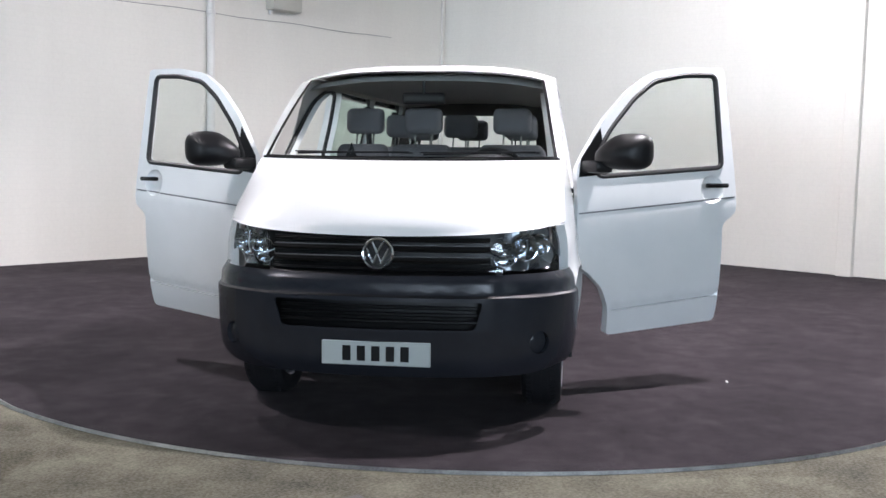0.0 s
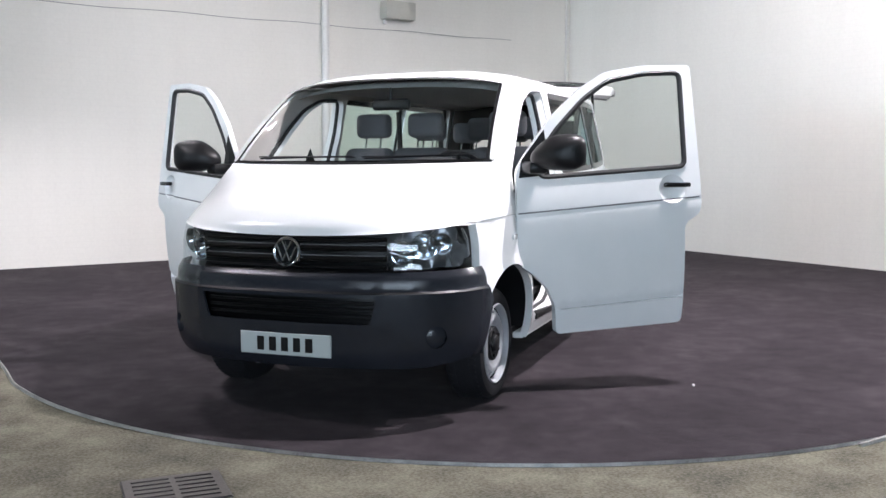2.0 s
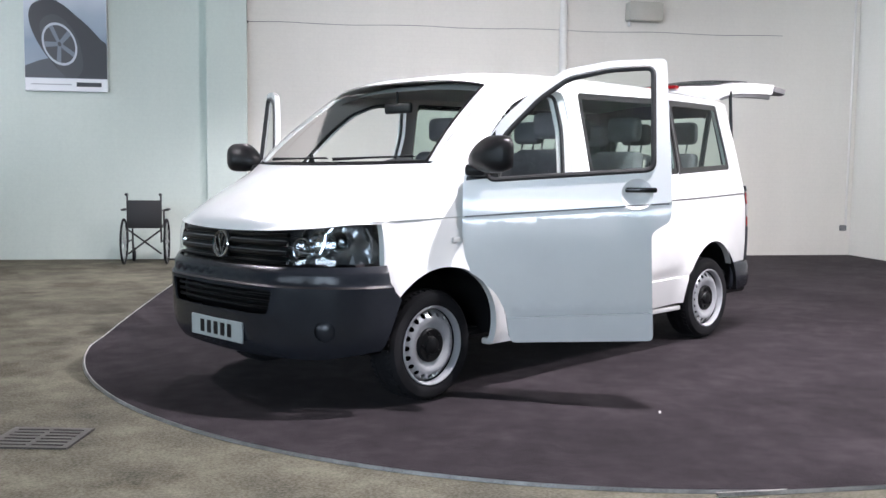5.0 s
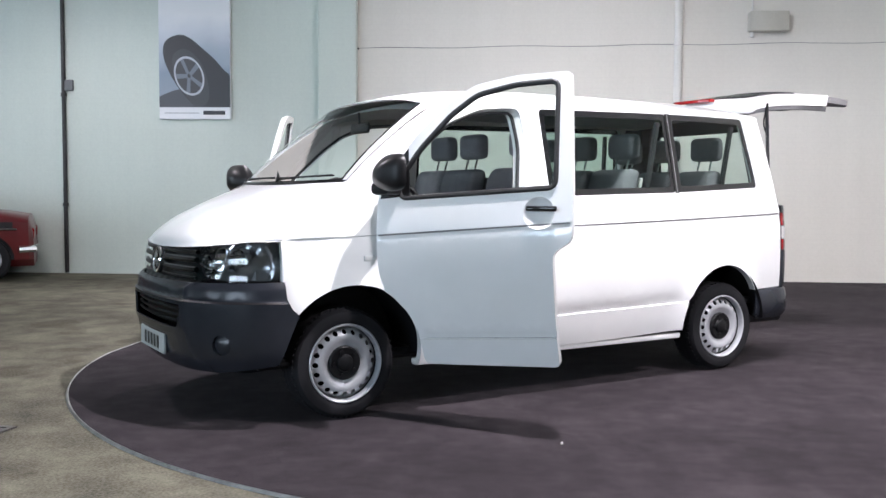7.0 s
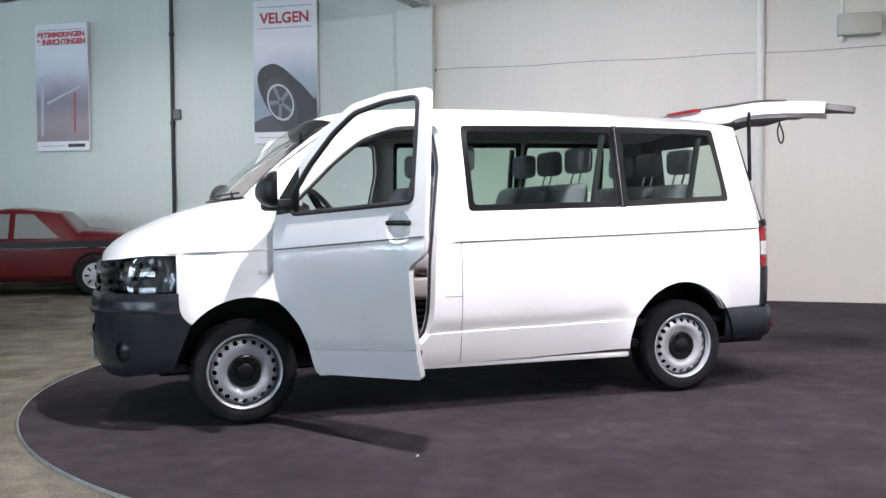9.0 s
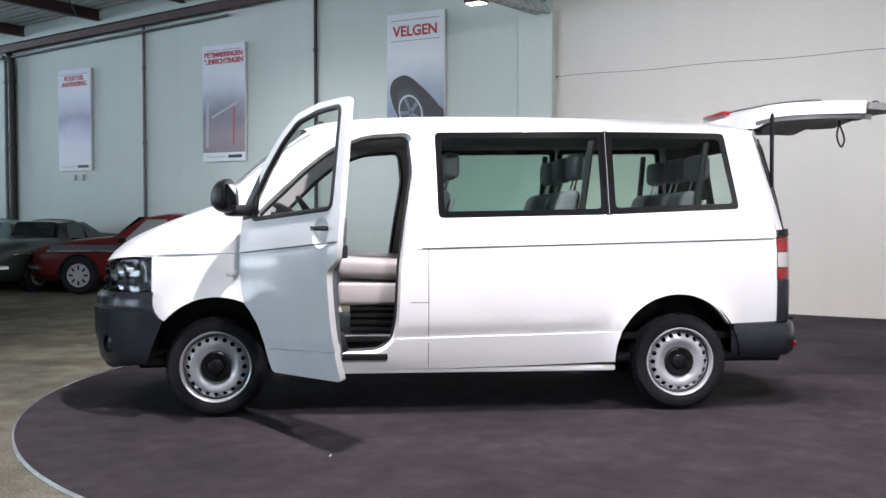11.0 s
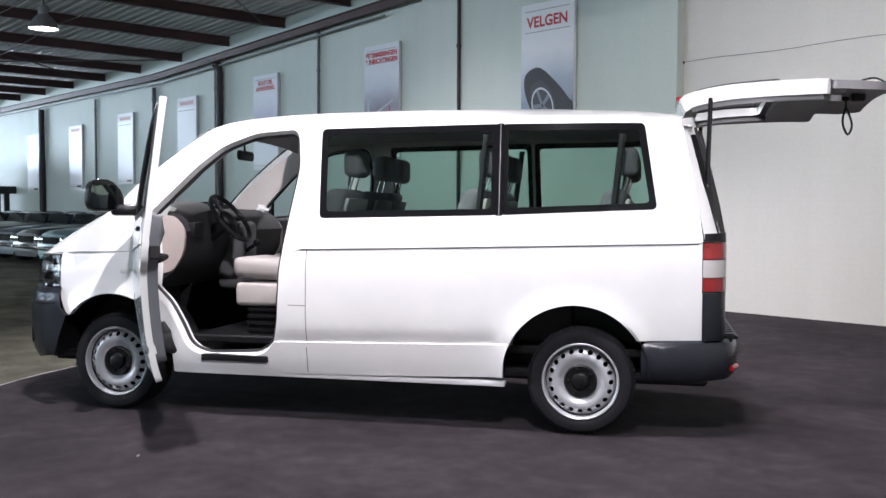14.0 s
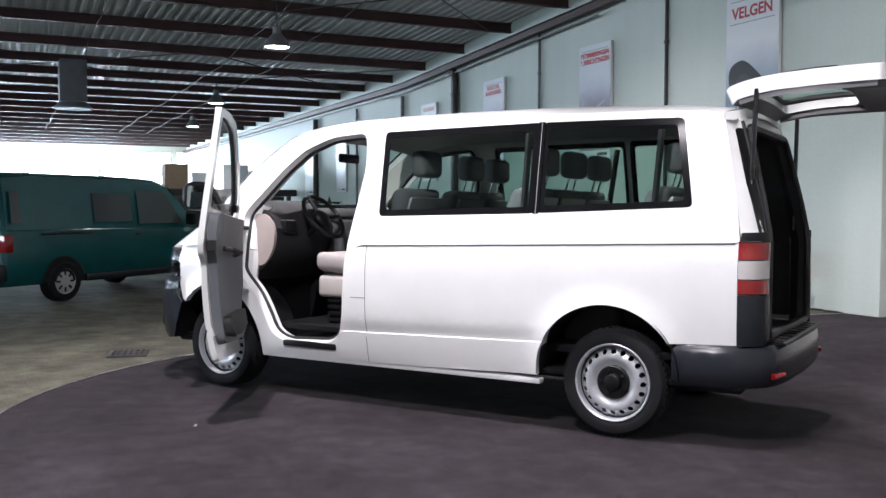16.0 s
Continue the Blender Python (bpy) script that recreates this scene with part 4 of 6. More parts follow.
for sg in (1, -1):
    bm = bmesh.new()
    box(bm, -0.63, -1.08, sg * 0.70, sg * 0.926, 0.352, 0.392, 0.008, 2)
    for k in range(5):
        box(bm, -0.66, -1.06, sg * (0.73 + 0.03 * k), sg * (0.745 + 0.03 * k), 0.392, 0.399)
    part("step_plate", bm, plastic_black, van, "ribbed black step plate")
    bm = bmesh.new()
    box(bm, -0.44, -2.56, sg * 0.82, sg * 0.888, 0.262, 0.30, 0.01, 2)
    part("sill", bm, paint_white, van)

# ---- front doors, swung open ----
DOOR = [(1.100, 1.900), (0.80, 1.893), (0.56, 1.852), (0.40, 1.755), (0.22, 1.590), (0.05, 1.365), (0.0, 1.280), (0.0, 0.745), (0.10, 0.685), (0.19, 0.600), (0.245, 0.490), (0.268, 0.313), (1.060, 0.357), (1.040, 0.945), (1.062, 0.975), (1.135, 1.020), (1.145, 1.08), (1.138, 1.285)]
GLASS = rounded([(1.032, 1.853), (0.80, 1.843), (0.575, 1.798), (0.42, 1.690), (0.25, 1.515), (0.125, 1.340), (0.14, 1.238), (1.045, 1.298)], 0.045, 4)


def door_crease(s):
    return 1.034 + 0.077 * s


def door_low(s):
    return 0.444 + 0.072 * s


def door(sign, angle):
    root = new("front_door")
    root.parent = van
    # s runs from the hinge to the free edge, n outwards
    ex = Vector((-math.cos(radians(angle)), sign * math.sin(radians(angle)), 0))
    ny = Vector((math.sin(radians(angle)), sign * math.cos(radians(angle)), 0))
    m = Matrix.Identity(4)
    m.col[0][:3], m.col[1][:3], m.col[2][:3], m.col[3][:3] = ex, ny, (0, 0, 1), (-0.16, sign * 0.932, 0)
    bow = smooth([(0.28, -0.100), (0.36, -0.078), (0.46, -0.050), (0.60, -0.026), (0.75, -0.010), (0.9, -0.001), (1.06, 0.0), (1.14, -0.006), (1.3, -0.026), (1.6, -0.064), (1.93, -0.106)])

    def f(s, z, lift=0.0):
        n = bow(z) + lift
        g = door_crease(s) - z
        if 0 <= g < 0.03:
            n -= 0.006 * (1 - g / 0.03)
        g = z - door_low(s)
        if 0 <= g < 0.045 and s > 0.27:
            n -= 0.016 * (1 - g / 0.045)
        r = math.hypot(s + 0.215, z - 0.300) - 0.445
        if -0.02 < r < 0.12:
            n += 0.022 * math.exp(-((r / 0.035) ** 2))
        r = math.hypot(s - 0.960, z - 1.166) / 0.082
        if r < 1:
            n -= 0.030 * math.sqrt(1 - r ** 2.5)
        return m @ Vector((s, n, z))

    flipit = sign == 1  # s runs backwards on the left side
    shell = rounded(DOOR, 0.03, 3)
    bm = sheet(shell, [GLASS], f, 0.04, 0.035, [[(0.01, door_crease(0.01) + o), (1.13, door_crease(1.13) + o)] for o in (0.003, -0.001, -0.015, -0.03)] + [[(0.29, door_low(0.29) + o), (1.03, door_low(1.03) + o)] for o in (-0.003, 0.001, 0.022, 0.045)] + [disc2((0.960, 1.166), r_, 24) for r_ in (0.025, 0.050, 0.066, 0.078, 0.086)], 0.026, not flipit)
    panel("door_skin", bm, [paint_white, paint_white], root, "white outer door panel")
    bm = sheet(rounded([(0.07, 1.22), (1.07, 1.27), (1.085, 1.08), (1.00, 0.95), (0.985, 0.45), (0.33, 0.41), (0.31, 0.56), (0.09, 0.77)], 0.06), [], lambda u, v: f(u, v, -0.038), 0.08, 0.055, (), 0.05, not flipit)
    panel("door_trim", bm, [door_card, door_card], root, "grey plastic inner door trim")
    bm = sheet(rounded([(0.40, 0.62), (0.95, 0.62), (0.95, 0.50), (0.40, 0.50)], 0.04), [], lambda u, v: f(u, v, -0.094), 0.08, 0.05, (), 0.05, not flipit)
    panel("door_pocket", bm, [trim_dark, trim_dark], root)
    bm = bmesh.new()
    tube(bm, [f(s_, z_, -0.10 - o) for s_, z_, o in ((0.45, 0.98, 0), (0.48, 1.0, 0.05), (0.80, 1.03, 0.05), (0.83, 1.04, 0))], 0.016, 8)
    part("pull_handle", bm, trim_dark, root)
    bm = bmesh.new()
    tube(bm, [f(p.x, p.y, -0.006) for p in densify(GLASS, 0.04)], 0.016, 8, True)
    part("window_seal", bm, seal, root, "black rubber window seal")
    bm = sheet(GLASS, [], lambda u, v: f(u, v, -0.014), 0.15, turn=not flipit)
    pane = panel("pane", bm, pane_clear, root, "clear door window")
    pane.visible_shadow = False
    # black sail in the front corner
    bm = sheet([(0.035, 1.34), (0.175, 1.515), (0.20, 1.255), (0.015, 1.235)], [], lambda u, v: f(u, v, 0.004), 0.05, 0.01, (), 0.03, not flipit)
    panel("mirror_sail", bm, [plastic_black, plastic_black], root)
    # outside mirror
    yaw = Matrix.Translation((0.185, 0.2, 0)) @ Matrix.Rotation(radians(-48), 4, "Z") @ Matrix.Translation((-0.185, -0.2, 0))
    bm = bmesh.new()
    bmesh.ops.create_uvsphere(bm, u_segments=28, v_segments=18, radius=1.0)
    sq = lambda q, e: math.copysign(abs(q) ** e, q)
    for v in bm.verts:
        x_, y_, z_ = v.co
        x2 = sq(x_, 0.8) * 0.090
        k = 1.0 - 0.42 * max(0.0, -x2 / 0.090) ** 1.4
        neck = max(0.0, -y_) ** 2
        v.co = (0.205 + min(x2, 0.035), 0.205 + sq(y_, 0.62) * 0.128 * k + 0.03 * min(x_, 0.3) - 0.06 * neck, 1.378 + sq(z_, 0.62) * 0.100 * k * (1 - 0.4 * neck) + 0.014 * min(x_, 0.3) - 0.030 * neck)
    bmesh.ops.transform(bm, matrix=yaw, verts=bm.verts)
    box(bm, 0.03, 0.15, -0.07, 0.13, 1.258, 1.330, 0.026, 2)
    bmesh.ops.transform(bm, matrix=m, verts=bm.verts)
    mir = part("door_mirror", bm, plastic_black, root, "rounded black door mirror")
    bm = bmesh.new()
    q = rounded([(0.088, 1.295), (0.312, 1.298), (0.308, 1.445), (0.092, 1.441)], 0.03)
    vs = [bm.verts.new(m @ yaw @ Vector((0.2420, p.x + 0.018, p.y + 0.004))) for p in q]
    bm.faces.new(vs)
    part("mirror_glass", bm, mirror_glass, mir, smooth=0)
    # thin grey strips paint the shade of the upper and lower door creases
    bm = bmesh.new()
    ribbon(bm, densify([(0.01, door_crease(0.01) - 0.003), (1.13, door_crease(1.13) - 0.003)], 0.04, False), f, 0.008, 0.0015)
    part("door_line", bm, gap_crease_mat, root, smooth=0)
    bm = bmesh.new()
    ribbon(bm, densify([(0.285, door_low(0.285) - 0.002), (1.05, door_low(1.05) - 0.002)], 0.04, False), f, 0.006, 0.0015)
    part("door_line", bm, gap_crease_mat, root, smooth=0)
    # door handle
    bm = bmesh.new()
    box(bm, 0.875, 1.045, 0.0, 0.022, -0.014, 0.014, 0.009, 2)
    bmesh.ops.transform(bm, matrix=m @ Matrix.Translation((0.02, bow(1.19) + 0.012, 1.19)), verts=bm.verts)
    part("door_handle", bm, plastic_gloss, root, "black door handle")
    # latch edge and hinges
    bm = bmesh.new()
    box(bm, 1.068, 1.10, -0.10, -0.045, 1.03, 1.10, 0.006, 1, m)
    part("door_latch", bm, dark_metal, root)
    for z in (0.92, 1.16):
        bm = bmesh.new()
        tube(bm, [m @ Vector((0.02, -0.05, z - 0.04)), m @ Vector((0.02, -0.05, z + 0.04))], 0.016, 8)
        a = m @ Vector((0.02, -0.05, z))
        tube(bm, [a, Vector((-0.26, sign * 0.86, z))], 0.014, 6)
        part("hinge", bm, dark_metal, root)
    return root


door(1, 57)
door(-1, 62)
# the open door posts
for sg in (1, -1):
    bm = bmesh.new()
    path = [(-0.26, 0.80), (-0.27, 1.0), (-0.27, 1.22), (-0.33, 1.33)]
    for (x0, z0), (x1, z1) in zip(path, path[1:]):
        y0, y1 = side_y(x0, z0) - 0.11, side_y(x1, z1) - 0.11
        tube(bm, [(x0, sg * y0, z0), (x1, sg * y1, z1)], 0.05, 8)
    part("door_post", bm, paint_white, van)

# ---- rear end ----
REAR_X = -3.69


def rear(y, z, lift=0.0):
    w = side_y(REAR_X + 0.02 + (0.09 if z > 1.6 else 0.0) * (z - 1.6), z)
    k = min(1.0, max(0.0, (w - abs(y)) / 0.13))
    lean = table([(0.5, 0.0), (1.13, 0.0), (1.35, 0.035), (1.6, 0.085), (1.84, 0.135), (1.92, 0.15)])(z)
    return Vector((REAR_X + lean - 0.105 * math.sin(k * math.pi / 2) * (1 - 0.35 * max(0.0, z - 1.2)) - lift, y, z))


zs = [0.56 + 0.0515 * k for k in range(26)]
edge_r = [(side_y(REAR_X + table([(0.5, 0.0), (1.13, 0.005), (1.35, 0.035), (1.6, 0.085), (1.845, 0.135)])(z), z), z) for z in zs if z <= 1.85]
frame_o = edge_r + [(0.45, 1.885), (0.0, 1.892), (-0.45, 1.885)] + [(-y, z) for y, z in edge_r[::-1]]
hole_r = rounded([(0.60, 0.60), (0.605, 1.05), (0.575, 1.45), (0.52, 1.775), (-0.52, 1.775), (-0.575, 1.45), (-0.605, 1.05), (-0.60, 0.60)], 0.06)
bm = sheet(frame_o, [hole_r], rear, 0.05, 0.05, (), 0.04, True, 1)
panel("rear_frame", bm, [paint_white, trim_dark], van, "white body frame round the tailgate opening")
bm = bmesh.new()
tube(bm, [rear(p.x, p.y, 0.008) for p in densify(hole_r, 0.05)], 0.02, 8, True)
part("tailgate_seal", bm, seal, van, "black rubber tailgate seal")
for sg in (1, -1):
    turn = sg == -1

    def corner(t, z, lift=0.0, sg=sg):
        """Round the rear corner: t 0 on the flank to 1 on the back."""
        w = side_y(REAR_X, z)
        if t < 0.35:
            p = Vector((REAR_X + 0.03 * (1 - t / 0.35), w, 0))
            n = Vector((-0.3, 1, 0)).normalized()
        else:
            k = (t - 0.35) / 0.65 * math.pi / 2
            p = Vector((REAR_X - 0.115 * math.sin(k), w - 0.12 * (1 - math.cos(k)) - 0.02 * k, 0))
            n = Vector((-math.sin(k) - 0.2, math.cos(k), 0)).normalized()
        p += n * (0.012 + lift)
        return Vector((p.x, sg * p.y, z))

    for z0, z1, mat_, label in ((0.845, 0.925, red_lens, "red lower lens"), (0.925, 1.030, clear_lens, "pale clear middle lens"), (1.030, 1.128, red_lens, "red upper lens")):
        if z0 == 0.845:
            bm = sheet([(0.2, 0.842), (1.0, 0.842), (1.0, 1.131), (0.2, 1.131)], [], lambda u, v: corner(u, v, -0.004), 0.06, 0.02, (), 0.04, turn)
            tl = panel("tail_light", bm, [plastic_gloss, plastic_gloss], van, "upright red and clear tail light")
        bm = sheet(rounded([(0.22, z0 + 0.003), (0.98, z0 + 0.003), (0.98, z1 - 0.003), (0.22, z1 - 0.003)], 0.012, 2), [], corner, 0.05, 0.01, (), 0.03, turn)
        panel("lens", bm, [mat_, mat_], tl, label)
    bm = sheet([(0.2, 0.565), (1.0, 0.565), (1.0, 0.840), (0.2, 0.840)], [], lambda u, v: corner(u, v, 0.002), 0.06, 0.02, (), 0.04, turn)
    panel("corner_trim", bm, [plastic_bumper, plastic_bumper], van, "dark grey plastic corner trim")
    bm = sheet([(0.3, 1.133), (1.0, 1.133), (0.95, 1.185), (0.35, 1.178)], [], lambda u, v: corner(u, v, 0.002), 0.06, 0.02, (), 0.03, turn)
    panel("lamp_cap", bm, [plastic_black, plastic_black], van)
    # gas strut
    bm = bmesh.new()
    a, b = Vector((-3.70, sg * 0.665, 1.18)), Vector((-3.72, sg * 0.61, 1.97))
    tube(bm, [a, b], 0.006, 8)
    strut = part("gas_strut", bm, steel_silver, van)
    bm = bmesh.new()
    tube(bm, [a.lerp(b, 0.36), b], 0.014, 10)
    part("strut_cylinder", bm, plastic_gloss, strut)
    wide = 0.70
    bm = sheet(rounded([(sg * 0.59, 0.62), (sg * (wide - 0.02), 0.62), (sg * wide, 1.19), (sg * (wide - 0.025), 1.45), (sg * (wide - 0.08), 1.76), (sg * 0.50, 1.76), (sg * 0.555, 1.45)][:: sg], 0.02), [], lambda u, v: rear(u, v, 0.006), 0.05, 0.008, (), 0.04, True)
    panel("gutter_trim", bm, [plastic_black, plastic_black], van, "black trim beside the tailgate opening")
    # rubber gutter beside the strut
    bm = bmesh.new()
    tube(bm, [rear(sg * 0.632, 1.19, 0.0), rear(sg * 0.60, 1.5, 0.0), rear(sg * 0.56, 1.80, 0.0)], 0.013, 8)
    part("gutter_seal", bm, seal, van)

# rear bumper
RPLAN = spline([(-3.345, 0.872), (-3.50, 0.868), (-3.66, 0.845), (-3.78, 0.79), (-3.865, 0.68), (-3.905, 0.48), (-3.92, 0.22), (-3.925, 0.0)], 8)
rp = RPLAN + [Vector((p.x, -p.y)) for p in RPLAN[-2::-1]]
rr = [0.0]
for a, b in zip(rp, rp[1:]):
    rr.append(rr[-1] + (b - a).length)
rb_off = table([(0.325, -0.05), (0.35, -0.012), (0.42, 0.0), (0.50, -0.004), (0.545, -0.016), (0.562, -0.04), (0.572, -0.16)])


def rear_bumper(s, z, lift=0.0):
    i = min(max(int(np.searchsorted(rr, s)) - 1, 0), len(rp) - 2)
    k = (s - rr[i]) / (rr[i + 1] - rr[i])
    p = rp[i].lerp(rp[i + 1], k)
    d = (rp[i + 1] - rp[i]).normalized()
    o = rb_off(z) + lift
    q = p + Vector((d.y, -d.x)) * o
    return Vector((q.x, q.y, z))


bm = sheet([(0.0, 0.36), (0.03, 0.335), (rr[-1] - 0.03, 0.335), (rr[-1], 0.36), (rr[-1], 0.571), (0, 0.571)], [], rear_bumper, 0.05, 0.012, [[(0.02, z), (rr[-1] - 0.02, z)] for z in (0.545, 0.562)], 0.035)
rb = panel("rear_bumper", bm, [plastic_bumper, plastic_bumper], van, "dark grey plastic rear bumper with a step")
for sg in (0, 1):
    bm = bmesh.new()
    s0 = 0.62 if sg == 0 else rr[-1] - 0.62
    pts = [rear_bumper(s0 + o, 0.40, 0.004) for o in (-0.06, 0.0, 0.06)]
    tube(bm, pts, 0.016, 8)
    part("rear_reflector", bm, red_lens, rb, "small red reflector")
bm = bmesh.new()
box(bm, -3.60, -3.90, -0.60, 0.60, 0.555, 0.578, 0.008, 1)
for k in range(9):
    box(bm, -3.80, -3.88, -0.56 + 0.13 * k, -0.47 + 0.13 * k, 0.578, 0.584)
part("bumper_step", bm, plastic_black, rb)

# tailgate, swung up
TG = new("tailgate")
TG.parent = van
tilt = smooth([(0.0, 0.030), (0.05, 0.066), (0.20, 0.112), (0.40, 0.148), (0.62, 0.160), (0.82, 0.164), (1.08, 0.150), (1.25, 0.125)])


def gate(y, s, lift=0.0):
    return Vector((-3.545 - s, y, 1.955 + tilt(s) - 0.055 * (y / 0.65) ** 2 * (0.35 + 0.65 * min(1.0, s / 0.4)) + lift))


gate_o = rounded([(-0.60, 0.0), (0.60, 0.0), (0.665, 0.45), (0.69, 0.70), (0.69, 0.83), (-0.69, 0.83), (-0.69, 0.70), (-0.665, 0.45)], 0.04)
gate_h = rounded([(-0.52, 0.10), (0.52, 0.10), (0.575, 0.56), (-0.575, 0.56)], 0.07)
bm = sheet(gate_o, [gate_h], gate, 0.06, 0.085, (), 0.04)
panel("gate_skin", bm, [paint_white, gate_grey], TG, "white tailgate skin")
bm = sheet(gate_h, [], lambda u, v: gate(u, v, -0.006), 0.12)
pg = panel("pane", bm, pane_tint, TG, "tinted rear window")
pg.visible_shadow = False
bm = bmesh.new()
tube(bm, [gate(p.x, p.y, -0.012) for p in densify(gate_h, 0.05)], 0.02, 8, True)
part("window_seal", bm, seal, TG)
bm = sheet(rounded([(-0.57, 0.60), (0.57, 0.60), (0.62, 0.80), (0.62, 0.90), (-0.62, 0.90), (-0.62, 0.80)], 0.05), [], lambda u, v: gate(u, v, -0.095), 0.06, 0.035, (), 0.05)
panel("gate_trim", bm, [gate_grey, gate_grey], TG, "grey inner tailgate trim")
for sg in (1, -1):
    bm = sheet(rounded([(sg * 0.585, 0.06), (sg * 0.645, 0.45), (sg * 0.66, 0.80), (sg * 0.59, 0.60), (sg * 0.545, 0.10)][:: sg], 0.02), [], lambda u, v: gate(u, v, -0.088), 0.05, 0.03, (), 0.04)
    panel("gate_side_trim", bm, [gate_grey, gate_grey], TG)
bm = sheet(rounded([(-0.68, 0.832), (0.68, 0.832), (0.66, 1.10), (0.55, 1.22), (-0.55, 1.22), (-0.66, 1.10)], 0.04), [], lambda u, v: gate(u, v, -0.01), 0.06, 0.045, (), 0.05)
panel("gate_lower_trim", bm, [gate_grey, gate_grey], TG, "dark grey lower tailgate trim")
bm = bmesh.new()
box(bm, -4.60, -4.68, -0.05, 0.05, 2.00, 2.08, 0.01, 1)
part("gate_latch", bm, dark_metal, TG)
bm = bmesh.new()
wire = [gate(0.30, 1.06, 0.0), gate(0.20, 1.16, 0.03), gate(0.05, 1.28, 0.005), gate(0.10, 1.22, -0.03), gate(0.22, 1.10, -0.03)]
tube(bm, spline([tuple(p) for p in wire], 4), 0.006, 6)
part("gate_cable", bm, seal, TG, "loose black cable loop")
bm = bmesh.new()
loop = [(-4.60, -0.15, 2.06), (-4.60, -0.15, 1.99), (-4.625, -0.145, 1.92), (-4.635, -0.14, 1.86), (-4.612, -0.14, 1.81), (-4.585, -0.145, 1.86), (-4.582, -0.15, 1.92), (-4.60, -0.15, 1.99)]
tube(bm, spline(loop, 4), 0.007, 6)
part("pull_strap", bm, seal, TG, "black looped pull strap")
bm = bmesh.new()
bmesh.ops.create_uvsphere(bm, u_segments=12, v_segments=8, radius=0.03, matrix=Matrix.Translation((-4.60, -0.15, 2.05)))
part("strap_anchor", bm, plastic_black, TG)
bm = bmesh.new()
box(bm, -3.530, -3.590, -0.20, 0.20, 2.005, 2.035, 0.008, 2)
part("third_brake_light", bm, red_lens, TG, "red high brake light")
print("van shell ok")

# ---- inside the van ----


def seat_row(x, ys, base, shell_mat=None):
    for y, w in ys:
        s_ = new("seat")
        s_.parent = van
        s_.matrix_local = Matrix.Translation((x, y, 0))
        bm = bmesh.new()
        box(bm, -0.02, 0.50, -w / 2, w / 2, 0.83, 0.965, 0.05, 4)
        for v in bm.verts:
            v.co.z += 0.03 * max(0, v.co.x - 0.3) / 0.2 + 0.012 * abs(v.co.y / (w / 2)) ** 2
        part("cushion", bm, cushion_pale if base else fabric, s_, "pale seat cushion" if base else "grey fabric seat cushion")
        bm = bmesh.new()
        box(bm, -0.12, 0.02, -w / 2, w / 2, 0.90, 1.44, 0.05, 4)
        for v in bm.verts:
            h = (v.co.z - 0.9) / 0.54
            v.co.x -= 0.16 * h
            v.co.y *= 1 - 0.12 * max(0, h - 0.55) / 0.45
            v.co.x += 0.015 * abs(v.co.y / (w / 2)) ** 2
        part("backrest", bm, fabric, s_, "grey fabric backrest")
        bm = bmesh.new()
        box(bm, -0.145, -0.115, -w / 2 + 0.02, w / 2 - 0.02, 0.88, 1.38, 0.014, 2)
        for v in bm.verts:
            h = (v.co.z - 0.9) / 0.54
            v.co.x -= 0.165 * h
            v.co.y *= 1 - 0.12 * max(0, h - 0.55) / 0.45
        part("back_shell", bm, fabric_light if shell_mat is None else shell_mat, s_, "pale plastic seat back shell")
        bm = bmesh.new()
        box(bm, -0.33, -0.215, -0.135, 0.135, 1.515, 1.695, 0.045, 4)
        part("headrest", bm, fabric, s_, "padded dark grey headrest")
        for yy in (-0.06, 0.06):
            bm = bmesh.new()
            tube(bm, [(-0.235, yy, 1.42), (-0.268, yy, 1.53)], 0.007, 8)
            part("headrest_post", bm, chrome, s_, "chrome headrest post")
        bm = bmesh.new()
        if base:
            box(bm, -0.04, 0.48, -w / 2 + 0.015, w / 2 - 0.015, 0.68, 0.835, 0.03, 3)
            part("seat_base", bm, seat_base, s_, "pale beige seat box")
            bm = bmesh.new()
            for k in range(4):
                box(bm, -0.02, 0.40, w / 2 - 0.05, w / 2 - 0.03, 0.515 + 0.045 * k, 0.535 + 0.045 * k)
            box(bm, 0.0, 0.40, -w / 2 + 0.05, w / 2 - 0.05, 0.5, 0.69)
            part("seat_riser", bm, plastic_black, s_)
        else:
            box(bm, 0.04, 0.40, -w / 2 + 0.06, w / 2 - 0.06, 0.49, 0.84, 0.02, 1)
            part("seat_frame", bm, trim_dark, s_)


seat_row(-1.24, ((0.47, 0.50), (-0.16, 0.46), (-0.58, 0.40)), True, trim_grey)
seat_row(-2.12, ((0.47, 0.46), (0.0, 0.46), (-0.47, 0.46)), False)
seat_row(-2.98, ((0.44, 0.42), (0.0, 0.42), (-0.44, 0.42)), False)

bm = bmesh.new()
prof_ = [(0.05, 1.27), (-0.10, 1.315), (-0.32, 1.305), (-0.42, 1.25), (-0.47, 1.16), (-0.44, 1.02), (-0.38, 0.90), (-0.20, 0.78), (0.05, 0.80)]
rows_ = []
for y in [k / 10 * 0.80 for k in range(-10, 11)]:
    hump = 0.05 * math.exp(-(((y - 0.42) / 0.20) ** 2))
    rows_.append([bm.verts.new((x - hump * (1.0 if z > 1.2 else 0.3), y, z + (hump if z > 1.24 else 0))) for x, z in prof_])
for a, b in zip(rows_, rows_[1:]):
    for k in range(len(prof_) - 1):
        bm.faces.new((a[k], a[k + 1], b[k + 1], b[k]))
bm.faces.new(rows_[0])
bm.faces.new(rows_[-1][::-1])
dash = part("dashboard", bm, trim_dark, van, "dark grey dashboard")
